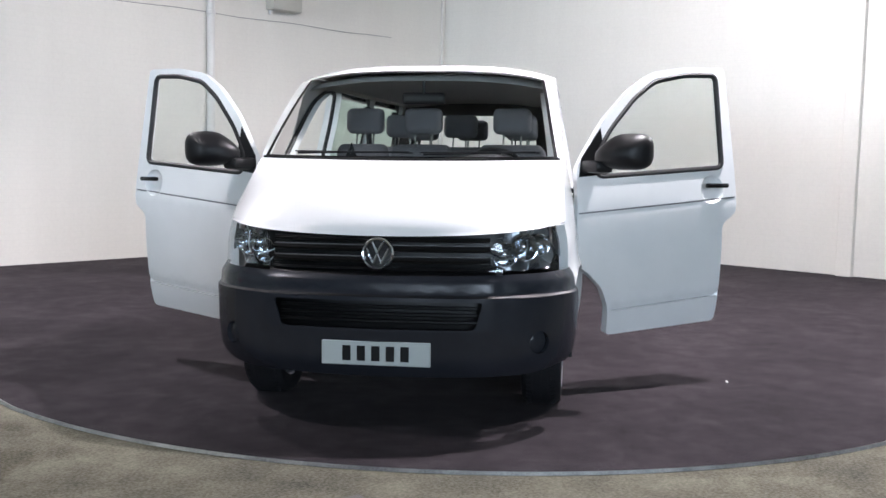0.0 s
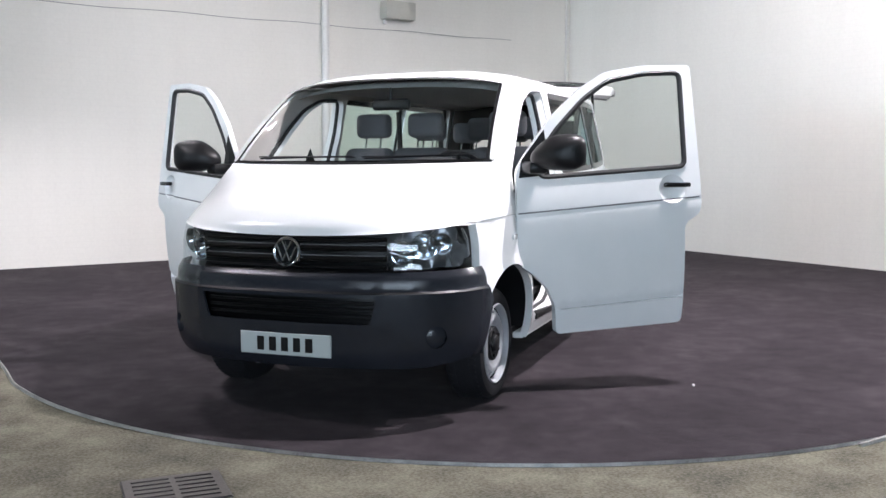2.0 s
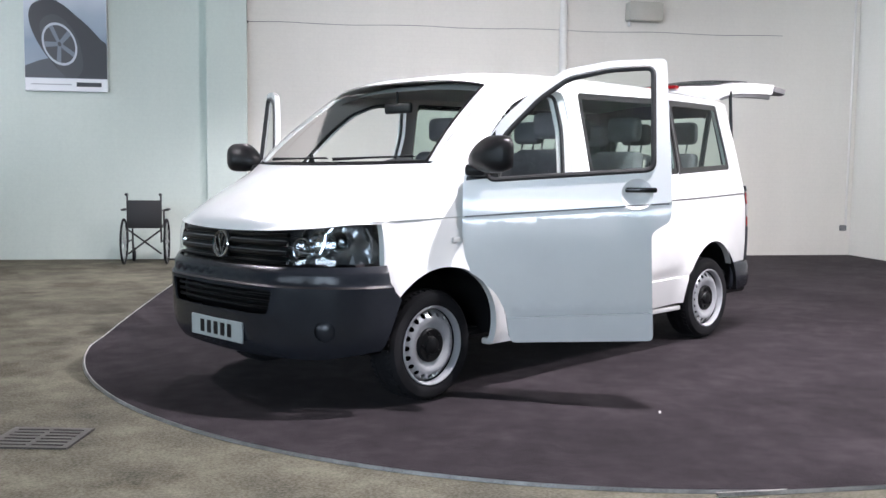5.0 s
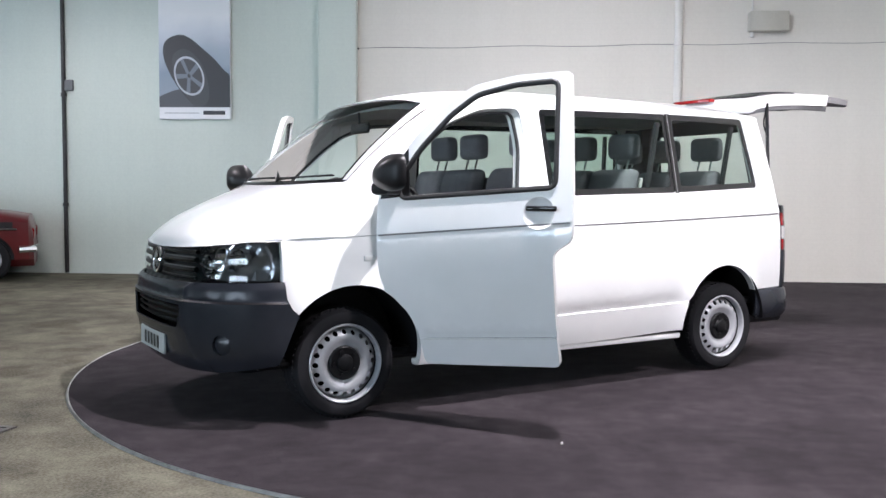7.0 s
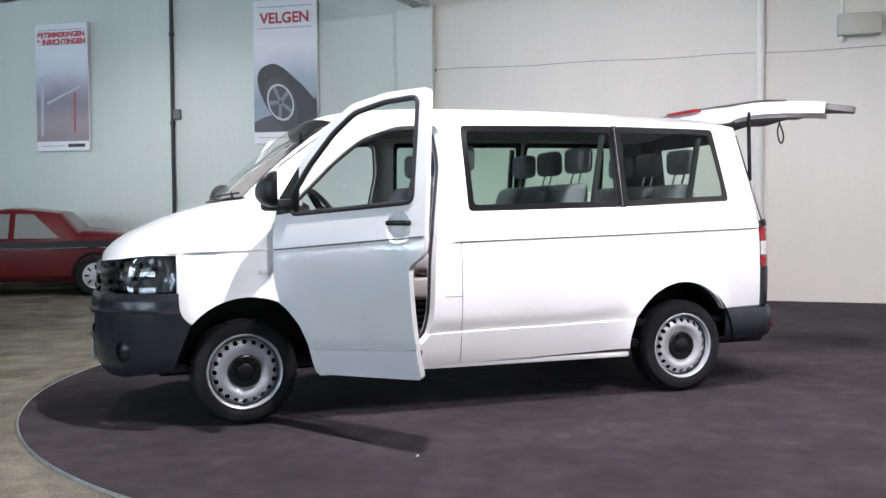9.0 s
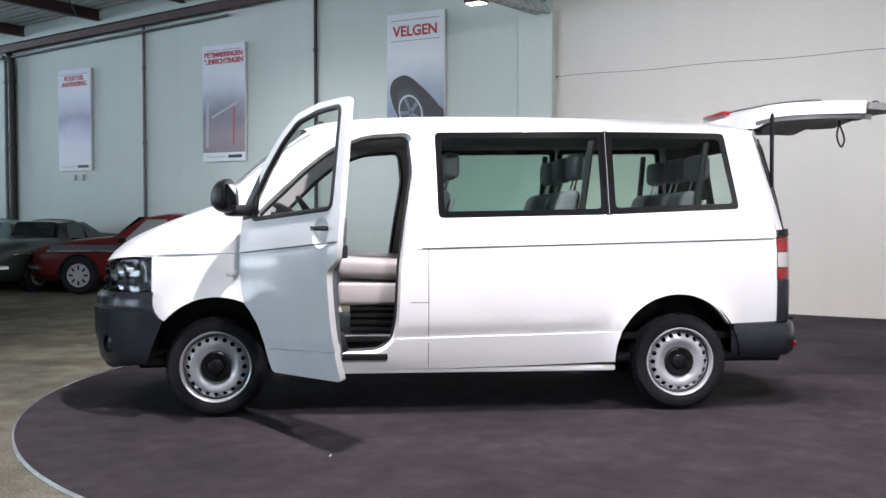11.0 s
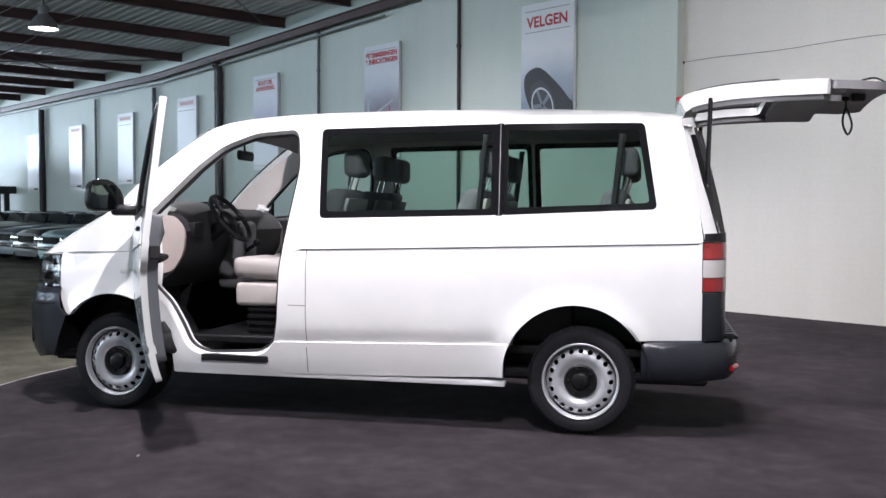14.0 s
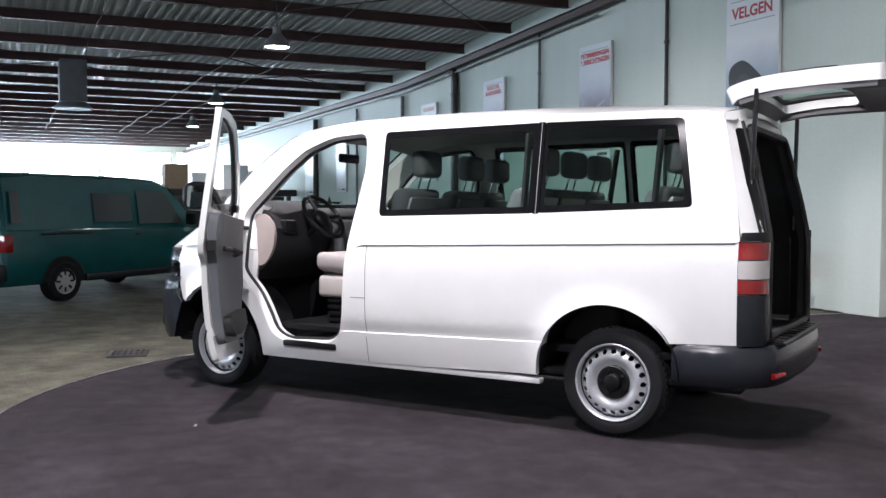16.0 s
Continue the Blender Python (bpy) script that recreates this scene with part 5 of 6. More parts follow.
for sg in (1, -1):
    bm = sheet(rounded([(-0.20, 1.24), (-0.38, 1.27), (-0.47, 1.18), (-0.46, 1.02), (-0.38, 0.90), (-0.26, 0.88), (-0.20, 0.95)], 0.07), [], lambda u, v: Vector((u, sg * (0.826 - 0.25 * ((u + 0.33) ** 2 + (v - 1.08) ** 2)), v)), 0.03, 0.03, (), 0.03, sg == 1)
    panel("dash_end", bm, [trim_beige, trim_beige], dash, "beige dashboard end panel")
bm = bmesh.new()
box(bm, -0.40, -0.50, 0.60, 0.74, 1.12, 1.22, 0.02, 2)
part("air_vent", bm, plastic_black, dash)
bm = bmesh.new()
box(bm, -0.36, -0.55, -0.14, 0.14, 0.74, 1.22, 0.04, 3)
part("centre_console", bm, trim_grey, dash)
bm = bmesh.new()
tube(bm, [(-0.50, 0.06, 0.98), (-0.62, 0.06, 1.06)], 0.014, 8)
bmesh.ops.create_uvsphere(bm, u_segments=12, v_segments=8, radius=0.028, matrix=Matrix.Translation((-0.63, 0.06, 1.07)))
part("gear_lever", bm, plastic_black, dash)
# steering wheel
wheel_m = Matrix.Translation((-0.60, 0.43, 1.245)) @ pose(0, 0, 0, 0, -52, 0)
bm = bmesh.new()
tube(bm, [wheel_m @ Vector((0.185 * math.cos(a), 0.185 * math.sin(a), 0)) for a in [2 * math.pi * k / 36 for k in range(36)]], 0.016, 8, True)
for a in (0.2, math.pi - 0.2, 1.5 * math.pi):
    tube(bm, [wheel_m @ Vector((0.05 * math.cos(a), 0.05 * math.sin(a), -0.02)), wheel_m @ Vector((0.18 * math.cos(a), 0.18 * math.sin(a), 0))], 0.016, 6)
bmesh.ops.create_uvsphere(bm, u_segments=16, v_segments=10, radius=0.075, matrix=wheel_m @ Matrix.Translation((0, 0, -0.02)) @ Matrix.Diagonal((1, 1, 0.5, 1)))
tube(bm, [wheel_m @ Vector((0, 0, -0.02)), wheel_m @ Vector((0, 0, -0.26))], 0.045, 10)
part("steering_wheel", bm, plastic_black, van, "black four-spoke steering wheel")
# interior mirror
bm = bmesh.new()
box(bm, -0.50, -0.53, -0.13, 0.13, 1.66, 1.73, 0.02, 3)
tube(bm, [(-0.51, 0, 1.72), (-0.505, 0, 1.80)], 0.008, 8)
part("rear_view_mirror", bm, plastic_black, van)
# a small dark triangle of plastic on the dashboard
bm = bmesh.new()
for y, x, z in ((-0.34, -0.06, 1.30),):
    vs = [bm.verts.new(p) for p in ((x, y - 0.05, z), (x, y + 0.05, z), (x - 0.05, y, z), (x - 0.01, y, z + 0.12))]
    for q in ((0, 1, 3), (1, 2, 3), (2, 0, 3), (0, 2, 1)):
        bm.faces.new([vs[i] for i in q])
part("dash_stand", bm, plastic_black, dash, smooth=0)
# seat belts on the pillars
for sg in (1, -1):
    for x0 in (-2.42, -3.22):
        bm = bmesh.new()
        y = side_y(x0, 1.5) - 0.07
        tube(bm, [(x0, sg * y, 1.76), (x0 + 0.04, sg * (y - 0.03), 1.4), (x0 + 0.10, sg * (y - 0.06), 0.85)], 0.022, 6)
        part("seat_belt", bm, seal, van, "black seat belt")
# inner side trim below the windows, and the cab rear pillars
for sg in (1, -1):
    fs = side(sg)
    bm = sheet(rounded([(-1.30, 0.50), (-2.55, 0.50), (-2.60, 0.80), (-3.38, 0.80), (-3.40, 0.62), (-3.43, 0.62), (-3.43, 1.22), (-1.30, 1.22)], 0.03), [], lambda u, v: fs(u, v, -0.062), 0.10, 0.012, (), 0.05, sg == 1)
    panel("side_trim", bm, [trim_grey, trim_grey], van, "grey plastic inner side trim")
    bm = sheet(rounded([(-3.44, 0.60), (-3.67, 0.60), (-3.665, 1.20), (-3.60, 1.60), (-3.55, 1.82), (-3.38, 1.82), (-3.43, 1.25)], 0.02), [], lambda u, v: fs(u, v, -0.056), 0.06, 0.010, (), 0.04, sg == 1)
    panel("pillar_trim", bm, [trim_dark, trim_dark], van, "dark plastic rear pillar trim")
print("van inside ok")

# ---- fixtures on the walls ----


def hall_thing(name, s, d, z, label, category, group="", turn=0.0):
    return thing(name, HM @ pose(s, d, z, 0, 0, turn), label, category, group)


def wall_pipe(s, z0, z1, r, mat_, label, clips=(1.0, 2.6, 4.0), d=WALL_D):
    t = hall_thing("wall_pipe", s, d + r + 0.01, 0, label, "pipe", "wall pipes")
    bm = bmesh.new()
    tube(bm, [(0, 0, z0), (0, 0, z1)], r, 12)
    part("pipe_run", bm, mat_, t)
    for z in clips:
        if z0 < z < z1:
            bm = bmesh.new()
            lathe(bm, [(r, z - 0.03), (r + 0.012, z - 0.025), (r + 0.012, z + 0.025), (r, z + 0.03)], 14)
            part("collar", bm, mat_, t)
    return t


wall_pipe(-3.70, 0.0, ROOF_Z, 0.055, pipe_white, "white painted downpipe on the show wall", (3.30, 0.9))
wall_pipe(-8.35, 0.45, ROOF_Z, 0.018, pipe_white, "thin white conduit in the wall corner", ())
wall_pipe(5.12, 0.0, ROOF_Z + 0.5, 0.030, dark_metal, "slim dark pipe running up the green wall")
wall_pipe(9.15, 0.0, ROOF_Z + 0.3, 0.028, pipe_grey, "slim grey pipe running up the green wall")
wall_pipe(12.95, 0.0, 4.35, 0.075, dark_metal, "thick dark drain pipe on the green wall")
wall_pipe(13.2, 0.0, 4.5, 0.035, pipe_grey, "grey conduit beside the drain pipe")
wall_pipe(16.3, 0.0, 4.3, 0.05, pipe_grey, "grey pipe running up the green wall")
wall_pipe(20.0, 0.0, 4.3, 0.03, pipe_grey, "grey pipe running up the green wall")
wall_pipe(24.0, 0.0, 4.3, 0.09, dark_metal, "thick dark drain pipe on the green wall")
t = hall_thing("drain_elbow", 12.95, WALL_D + 0.09, 4.35, "dark forked elbow on top of the drain pipe", "pipe")
bm = bmesh.new()
tube(bm, spline([(0, 0, 0), (0.02, 0, 0.12), (0.14, 0.02, 0.24), (0.34, 0.05, 0.27)], 4), 0.07, 10)
tube(bm, spline([(0, 0, 0), (0.08, 0.02, 0.10), (0.20, 0.03, 0.14)], 4), 0.05, 10)
part("elbow", bm, dark_metal, t)
for z, r, s0, s1 in ((4.50, 0.035, 6.0, 45.0), (4.36, 0.022, 7.0, 45.0), (4.62, 0.018, 4.0, 45.0)):
    t = hall_thing("ceiling_conduit", 0, WALL_D + 0.10, z, "grey conduit running along the top of the wall", "pipe", "conduits")
    bm = bmesh.new()
    tube(bm, [(s0, 0, rise(s0)), (16.0, 0, 0), (s1, 0, 0)], r, 10)
    part("conduit_run", bm, pipe_grey, t)
# thin cable along the show wall
t = hall_thing("wall_cable", 0, WALL_D + 0.012, 0, "thin cable clipped along the white wall", "cable")
bm = bmesh.new()
pts = [(0.84 - 0.5 * k, 0, 3.262 + 0.0045 * k + 0.010 * math.sin(k * 1.7)) for k in range(17)]
tube(bm, spline(pts, 3), 0.004, 6)
part("cable_run", bm, pipe_grey, t)
bm = bmesh.new()
bmesh.ops.create_uvsphere(bm, u_segments=10, v_segments=6, radius=0.02, matrix=Matrix.Translation((0.80, 0.0, 3.26)))
part("cable_end", bm, dark_metal, t)
# box on the show wall
t = hall_thing("wall_box", -4.90, WALL_D, 3.46, "grey-beige metal box on the white wall", "electrical box")
bm = bmesh.new()
box(bm, -0.26, 0.26, 0.02, 0.22, 0.0, 0.27, 0.02, 2)
part("casing", bm, grainy("beige_metal", (0.42, 0.41, 0.36), (0.50, 0.49, 0.44), 3.0, (0.4, 0.6), 0.05), t)
bm = bmesh.new()
tube(bm, [(0.20, 0.06, 0.27), (0.20, 0.06, 1.2)], 0.018, 8)
part("conduit", bm, pipe_white, t)
bm = bmesh.new()
tube(bm, [(0.20, 0.06, 0.0), (0.20, 0.06, -0.07)], 0.03, 8)
part("gland", bm, pipe_white, t)
for s, z, w, nm in ((5.06, 2.66, 0.16, "wall_socket"), (24.3, 1.3, 0.2, "wall_socket")):
    t = hall_thing(nm, s, WALL_D, z, "small grey switch box on the green wall", "switch box", "switch boxes")
    bm = bmesh.new()
    box(bm, -w / 2, w / 2, 0.0, 0.06, 0.0, w, 0.012, 2)
    part("casing", bm, pipe_grey, t)
t = hall_thing("corner_socket", -8.31, WALL_D, 0.38, "small grey socket low in the corner", "socket")
bm = bmesh.new()
box(bm, -0.05, 0.05, 0.0, 0.05, 0, 0.09, 0.01, 2)
part("casing", bm, pipe_grey, t)
# small white fixtures under the wheelchair poster
for o in (-0.12, 0.12):
    t = hall_thing("wall_plug", 11.02 + o, WALL_D, 1.92, "small white plug on the green wall", "socket", "plugs")
    bm = bmesh.new()
    box(bm, -0.05, 0.05, 0, 0.06, 0, 0.12, 0.02, 2)
    part("casing", bm, pipe_white, t)

# lighting truss near the pilaster
t = hall_thing("lighting_truss", 0.95, -7.62, 4.16, "small aluminium lattice truss with a floodlight", "truss")
bm = bmesh.new()
L_ = 2.4
for x, z in ((-0.11, 0.0), (0.11, 0.0), (0.0, 0.19)):
    tube(bm, [(x, 0, z), (x + 0.35, L_, z)], 0.017, 8)
for k in range(12):
    y = k * 0.2
    o = 0.35 * y / L_
    for a, b in (((-0.11, 0), (0, 0.19)), ((0.11, 0), (0, 0.19)), ((-0.11, 0), (0.11, 0))):
        tube(bm, [(a[0] + o, y, a[1]), (b[0] + o + 0.015, y + 0.1, b[1])], 0.008, 6)
        tube(bm, [(b[0] + o + 0.015, y + 0.1, b[1]), (a[0] + o + 0.03, y + 0.2, a[1])], 0.008, 6)
part("lattice", bm, alu, t)
bm = bmesh.new()
box(bm, 0.42, 0.72, 0.95, 1.15, 0.02, 0.20, 0.02, 2)
part("floodlight", bm, dark_metal, t)
hot = Mat("lit_lamp_face", (1, 1, 1), 0.5)
hot.b.inputs["Emission Color"].default_value = (1.0, 0.99, 0.96, 1)
hot.b.inputs["Emission Strength"].default_value = 14.0
bm = bmesh.new()
box(bm, 0.45, 0.69, 0.97, 1.13, 0.012, 0.018)
part("lamp_face", bm, hot.mat, t, "lit white lamp face", 0)


# ---- hanging bay lamps and assumed show floodlights ----
def bay_lamp(s, d):
    t = hall_thing("bay_lamp", s, d, 4.05, "round metal hall lamp hanging lit from the roof", "ceiling lamp", "bay lamps")
    bm = bmesh.new()
    lathe(bm, [(0.23, 0.0), (0.225, 0.02), (0.19, 0.10), (0.12, 0.19), (0.075, 0.23), (0.075, 0.36), (0.0, 0.37)], 28)
    part("shade", bm, pipe_grey, t)
    bm = bmesh.new()
    lathe(bm, [(0.0, 0.012), (0.21, 0.012)], 28)
    part("lit_glass", bm, hot.mat, t)
    bm = bmesh.new()
    tube(bm, [(0, 0, 0.36), (0, 0, ROOF_Z + 0.03 + rise(s) - 4.05)], 0.012, 8)
    part("rod", bm, dark_metal, t)


for s, d in ((8.7, -2.2), (18.1, -3.05), (25.8, -3.8), (10.5, 5.5), (22.0, 4.5)):
    bay_lamp(s, d)


def add_floodlight(where, target):
    t = thing("show_spotlight", Matrix.Translation(where), "square lit floodlight assumed out of view above the show area", "floodlight", "floodlights")
    aim = look((0, 0, 0), Vector(target) - Vector(where))
    bm = bmesh.new()
    box(bm, -0.17, 0.17, -0.13, 0.13, 0.10, 0.22, 0.02, 2, aim)
    part("housing", bm, dark_metal, t)
    bm = bmesh.new()
    box(bm, -0.14, 0.14, -0.10, 0.10, 0.09, 0.098, 0.0, 1, aim)
    part("lit_glass", bm, hot.mat, t, smooth=0)
    bm = bmesh.new()
    a = aim @ Vector((0, 0, 0.2))
    s_ = (HM.inverted() @ Vector(where)).x
    tube(bm, [a, (a.x, a.y, ROOF_Z - where[2] + (0.34 + rise(s_) if s_ > 1.3 else 0.0))], 0.015, 8)
    part("rod", bm, dark_metal, t)


# unseen housings: key, top and end wall follow cast shadows, others are added
for w_, t_ in ((KEY, (-1.8, 0.6, 0.5)), (TOP, (-0.4, 1.0, 0.0)), (tuple(hall(3.62, -1.6, 4.5)), (0.6, -0.1, 1.0)), (tuple(hall(-0.6, -4.6, 4.5)), tuple(hall(-1.6, -5.0, 0.0))), (tuple(hall(3.4, -3.9, 4.5)), tuple(hall(3.2, -7.7, 1.9))), (tuple(hall(-3.2, -1.5, 4.5)), tuple(hall(-5.2, -7.7, 1.8))), (tuple(hall(-3.55, -0.16, 4.5)), tuple(hall(-7.6, -1.9, 0.6)))):
    add_floodlight(w_, t_)

# ---- posters ----
red_ink = Mat("red_ink", (0.45, 0.03, 0.04), 0.5).mat
# paler red for the far posters' title bars
pale_ink = grainy("pale_red_ink", (0.50, 0.27, 0.27), (0.56, 0.34, 0.34), 6.0, (0.45, 0.6), 0.0)
grey_ink = Mat("grey_ink", (0.35, 0.36, 0.38), 0.5).mat
dark_ink = Mat("dark_ink", (0.012, 0.013, 0.017), 0.45).mat
grey_dark = Mat("road_ink", (0.05, 0.055, 0.065), 0.45).mat
mid_ink = Mat("blue_grey_ink", (0.13, 0.155, 0.19), 0.45).mat
silver_ink = Mat("silver_ink", (0.42, 0.45, 0.50), 0.4).mat
poster_white = grainy("poster_white", (0.72, 0.73, 0.75), (0.76, 0.77, 0.79), 2.0, (0.35, 0.5), 0.0)


def picture_mat(name, stops):
    """A printed picture: soft bands of tone with blurred patches."""
    m = Mat(name, (0.5, 0.5, 0.5), 0.4)
    sep = m.node("ShaderNodeSeparateXYZ")
    m.link(m.coords("Object"), sep.inputs[0])
    n = m.noise(1.6, 3.0, 0.5)
    add = m.node("ShaderNodeMath")
    add.operation = "MULTIPLY_ADD"
    m.link(n, add.inputs[0])
    add.inputs[1].default_value = 0.5
    m.link(sep.outputs[2], add.inputs[2])
    rng = m.node("ShaderNodeMapRange")
    rng.inputs["From Min"].default_value, rng.inputs["From Max"].default_value = 0.2, 1.9
    m.link(add.outputs[0], rng.inputs[0])
    m.colour(m.ramp(rng.outputs[0], stops))
    return m.mat


sky_pic = picture_mat("car_wing_picture", [(0.0, (0.42, 0.47, 0.54)), (0.22, (0.24, 0.29, 0.35)), (0.42, (0.20, 0.26, 0.33)), (0.62, (0.36, 0.42, 0.49)), (0.78, (0.56, 0.60, 0.65)), (0.92, (0.73, 0.75, 0.77))])
brown_pic = picture_mat("van_interior_picture", [(0.0, (0.20, 0.15, 0.16)), (0.30, (0.31, 0.25, 0.27)), (0.50, (0.22, 0.19, 0.23)), (0.66, (0.36, 0.36, 0.43)), (0.82, (0.58, 0.62, 0.69)), (0.95, (0.70, 0.73, 0.77))])
pale_pic = picture_mat("pale_picture", [(0.0, (0.78, 0.79, 0.82)), (0.35, (0.70, 0.71, 0.79)), (0.52, (0.52, 0.53, 0.66)), (0.64, (0.33, 0.35, 0.48)), (0.76, (0.52, 0.54, 0.65)), (0.95, (0.72, 0.74, 0.80))])
# window glare on the far posters, painted in as a near-white picture
glare_pic = picture_mat("glare_washed_picture", [(0.0, (0.84, 0.86, 0.88)), (0.5, (0.78, 0.80, 0.85)), (1.0, (0.84, 0.86, 0.88))])


def poster(s, z0, w, h, title, pic, what):
    # seen from the hall its left side lies at the larger s
    t = thing("wall_poster", HM @ pose(s, WALL_D + 0.01, z0, 0, 0, 180), what, "poster", "wall posters")
    bm = bmesh.new()
    box(bm, -w / 2, w / 2, -0.055, 0.0, 0, h, 0.006, 1)
    part("board", bm, poster_white, t, smooth=0)
    top = h * (0.995 if title else 0.88)
    bm = bmesh.new()
    box(bm, -w / 2 + 0.004, w / 2 - 0.004, -0.058, -0.0555, h * 0.078, top)
    part("picture", bm, pic, t, smooth=0)
    for z in (h * 0.948, h * (0.800 if len(title) == 1 else 0.835)):
        bm = bmesh.new()
        box(bm, -w / 2 + 0.08, w / 2 - 0.08, -0.0595, -0.0575, z, z + 0.014)
        part("rule", bm, grey_ink, t, smooth=0)
    bm = bmesh.new()
    box(bm, w / 2 - 0.40, w / 2 - 0.08, -0.058, -0.056, h * 0.030, h * 0.056)
    part("maker_bar", bm, dark_ink, t, smooth=0)
    bm = bmesh.new()
    box(bm, -w / 2 + 0.08, w / 2 - 0.46, -0.058, -0.056, h * 0.038, h * 0.044)
    part("caption_bar", bm, grey_ink, t, smooth=0)
    n = len(title)
    for i, line in enumerate(title):
        size = 0.225 if n == 1 else 0.118
        zz = h * 0.838 if n == 1 else h * 0.895 - 0.115 * i
        letters(line, size, red_ink, t, Matrix.Translation((0, -0.0592, zz)) @ pose(0, 0, 0, 90, 0, 0), extrude=0.001, bold=0.006)
    return t


PW, PH = 1.05, 2.17
p1 = poster(3.16, 2.25, PW, PH, ["VELGEN"], sky_pic, "tall poster with red title over a car wheel picture")


def print_shape(name, pts, material, depth, close=True):
    """A printed shape on the first poster, from shares of its width and height."""
    bm = bmesh.new()
    line = spline(pts, 5, True) if close else [Vector(p) for p in pts]
    bm.faces.new([bm.verts.new(((min(0.996, max(0.004, p[0])) - 0.5) * PW, -depth, max(0.08, p[1]) * PH)) for p in line])
    part(name, bm, material, p1, smooth=0)


tyre_ink = Mat("tyre_ink", (0.030, 0.032, 0.038), 0.45).mat
print_shape("printed_road", [(0.004, 0.08), (0.60, 0.08), (0.40, 0.155), (0.30, 0.20), (0.18, 0.185), (0.004, 0.150)], grey_dark, 0.0592, False)
print_shape("printed_wheel_arch", [(0.06, 0.457), (0.12, 0.525), (0.30, 0.556), (0.45, 0.530), (0.62, 0.464), (0.78, 0.395), (0.91, 0.325), (1.0, 0.27), (1.0, 0.08), (0.75, 0.075), (0.54, 0.075), (0.39, 0.14), (0.22, 0.245), (0.10, 0.36)], dark_ink, 0.0598)
print_shape("printed_tyre", [(0.19, 0.40), (0.28, 0.455), (0.42, 0.455), (0.58, 0.38), (0.68, 0.26), (0.70, 0.14), (0.62, 0.085), (0.50, 0.085), (0.36, 0.17), (0.24, 0.28)], tyre_ink, 0.0604)


def rim_at(r, k, n=48):
    a = 2 * math.pi * k / n
    x, z = r * math.cos(a), r * math.sin(a)
    return ((0.425 - 0.5 + x * 0.98 - z * 0.16) * PW, -0.061, (0.285 + 0.60 * z - 0.04 * x) * PH)


bm = bmesh.new()
for k in range(48):
    bm.faces.new([bm.verts.new(p) for p in (rim_at(0.215, k), rim_at(0.215, k + 1), rim_at(0.190, k + 1), rim_at(0.190, k))])
part("printed_rim", bm, silver_ink, p1, smooth=0)
for k in range(5):
    bm = bmesh.new()
    c = k * 9.6 + 5.5
    bm.faces.new([bm.verts.new(p) for p in (rim_at(0.03, c - 6), rim_at(0.03, c + 6), rim_at(0.19, c + 1.1), rim_at(0.19, c - 1.1))])
    part("printed_spoke", bm, mid_ink, p1, smooth=0)
p2 = poster(7.14, 2.20, 1.0, 2.07, ["BETIMMERINGEN", "& INRICHTINGEN"], brown_pic, "tall poster with red two-line title over a brown picture")
for pts, mt in ((((-0.30, 0.80), (0.34, 1.06), (0.36, 1.03), (-0.28, 0.76)), silver_ink), (((0.22, 0.30), (0.25, 0.30), (0.26, 0.95), (0.23, 0.95)), red_ink), (((-0.42, 0.25), (-0.36, 0.25), (-0.34, 1.2), (-0.40, 1.2)), silver_ink)):
    bm = bmesh.new()
    bm.faces.new([bm.verts.new((x, -0.0595, z)) for x, z in pts])
    part("printed_stripe", bm, mt, p2, smooth=0)
poster(11.06, 2.11, 0.95, 2.0, ["ROLSTOEL", "AANPASSING"], pale_pic, "tall pale poster with red two-line title")
for s, z0, h in ((14.56, 1.98, 1.94), (18.0, 1.90, 1.87), (21.4, 1.80, 1.85), (24.9, 1.76, 1.8)):
    t = poster(s, z0, 0.95, h, [], glare_pic, "tall poster on the green wall, its picture painted white with glare")
    bm = bmesh.new()
    box(bm, -0.33, 0.33, -0.058, -0.056, h * 0.905, h * 0.945)
    part("title_bar", bm, pale_ink, t, smooth=0)

# ---- wheelchair by the pilaster ----
wc = hall_thing("wheelchair", 2.10, -7.15, -0.012, "folding black wheelchair parked facing the wall", "wheelchair", turn=180)
bm = bmesh.new()
for x in (-0.21, 0.21):
    tube(bm, [(x, -0.24, 0.92), (x, -0.20, 0.90), (x, -0.20, 0.48), (x, -0.20, 0.30), (x, 0.22, 0.30), (x, 0.30, 0.12)], 0.012, 8)
    tube(bm, [(x, -0.20, 0.48), (x, 0.22, 0.48), (x, 0.22, 0.16)], 0.012, 8)
    tube(bm, [(x, -0.20, 0.70), (x, 0.12, 0.70), (x, 0.14, 0.48)], 0.012, 8)
tube(bm, [(-0.21, -0.19, 0.46), (0.21, -0.19, 0.14)], 0.012, 8)
tube(bm, [(0.21, -0.17, 0.46), (-0.21, -0.17, 0.14)], 0.012, 8)
part("frame", bm, dark_metal, wc, "dark tubular frame")
bm = bmesh.new()
box(bm, -0.21, 0.21, -0.215, -0.19, 0.48, 0.84, 0.012, 2)
part("backrest", bm, seal, wc, "black fabric backrest")
bm = bmesh.new()
box(bm, -0.21, 0.21, -0.20, 0.22, 0.475, 0.50, 0.012, 2)
part("seat", bm, seal, wc)
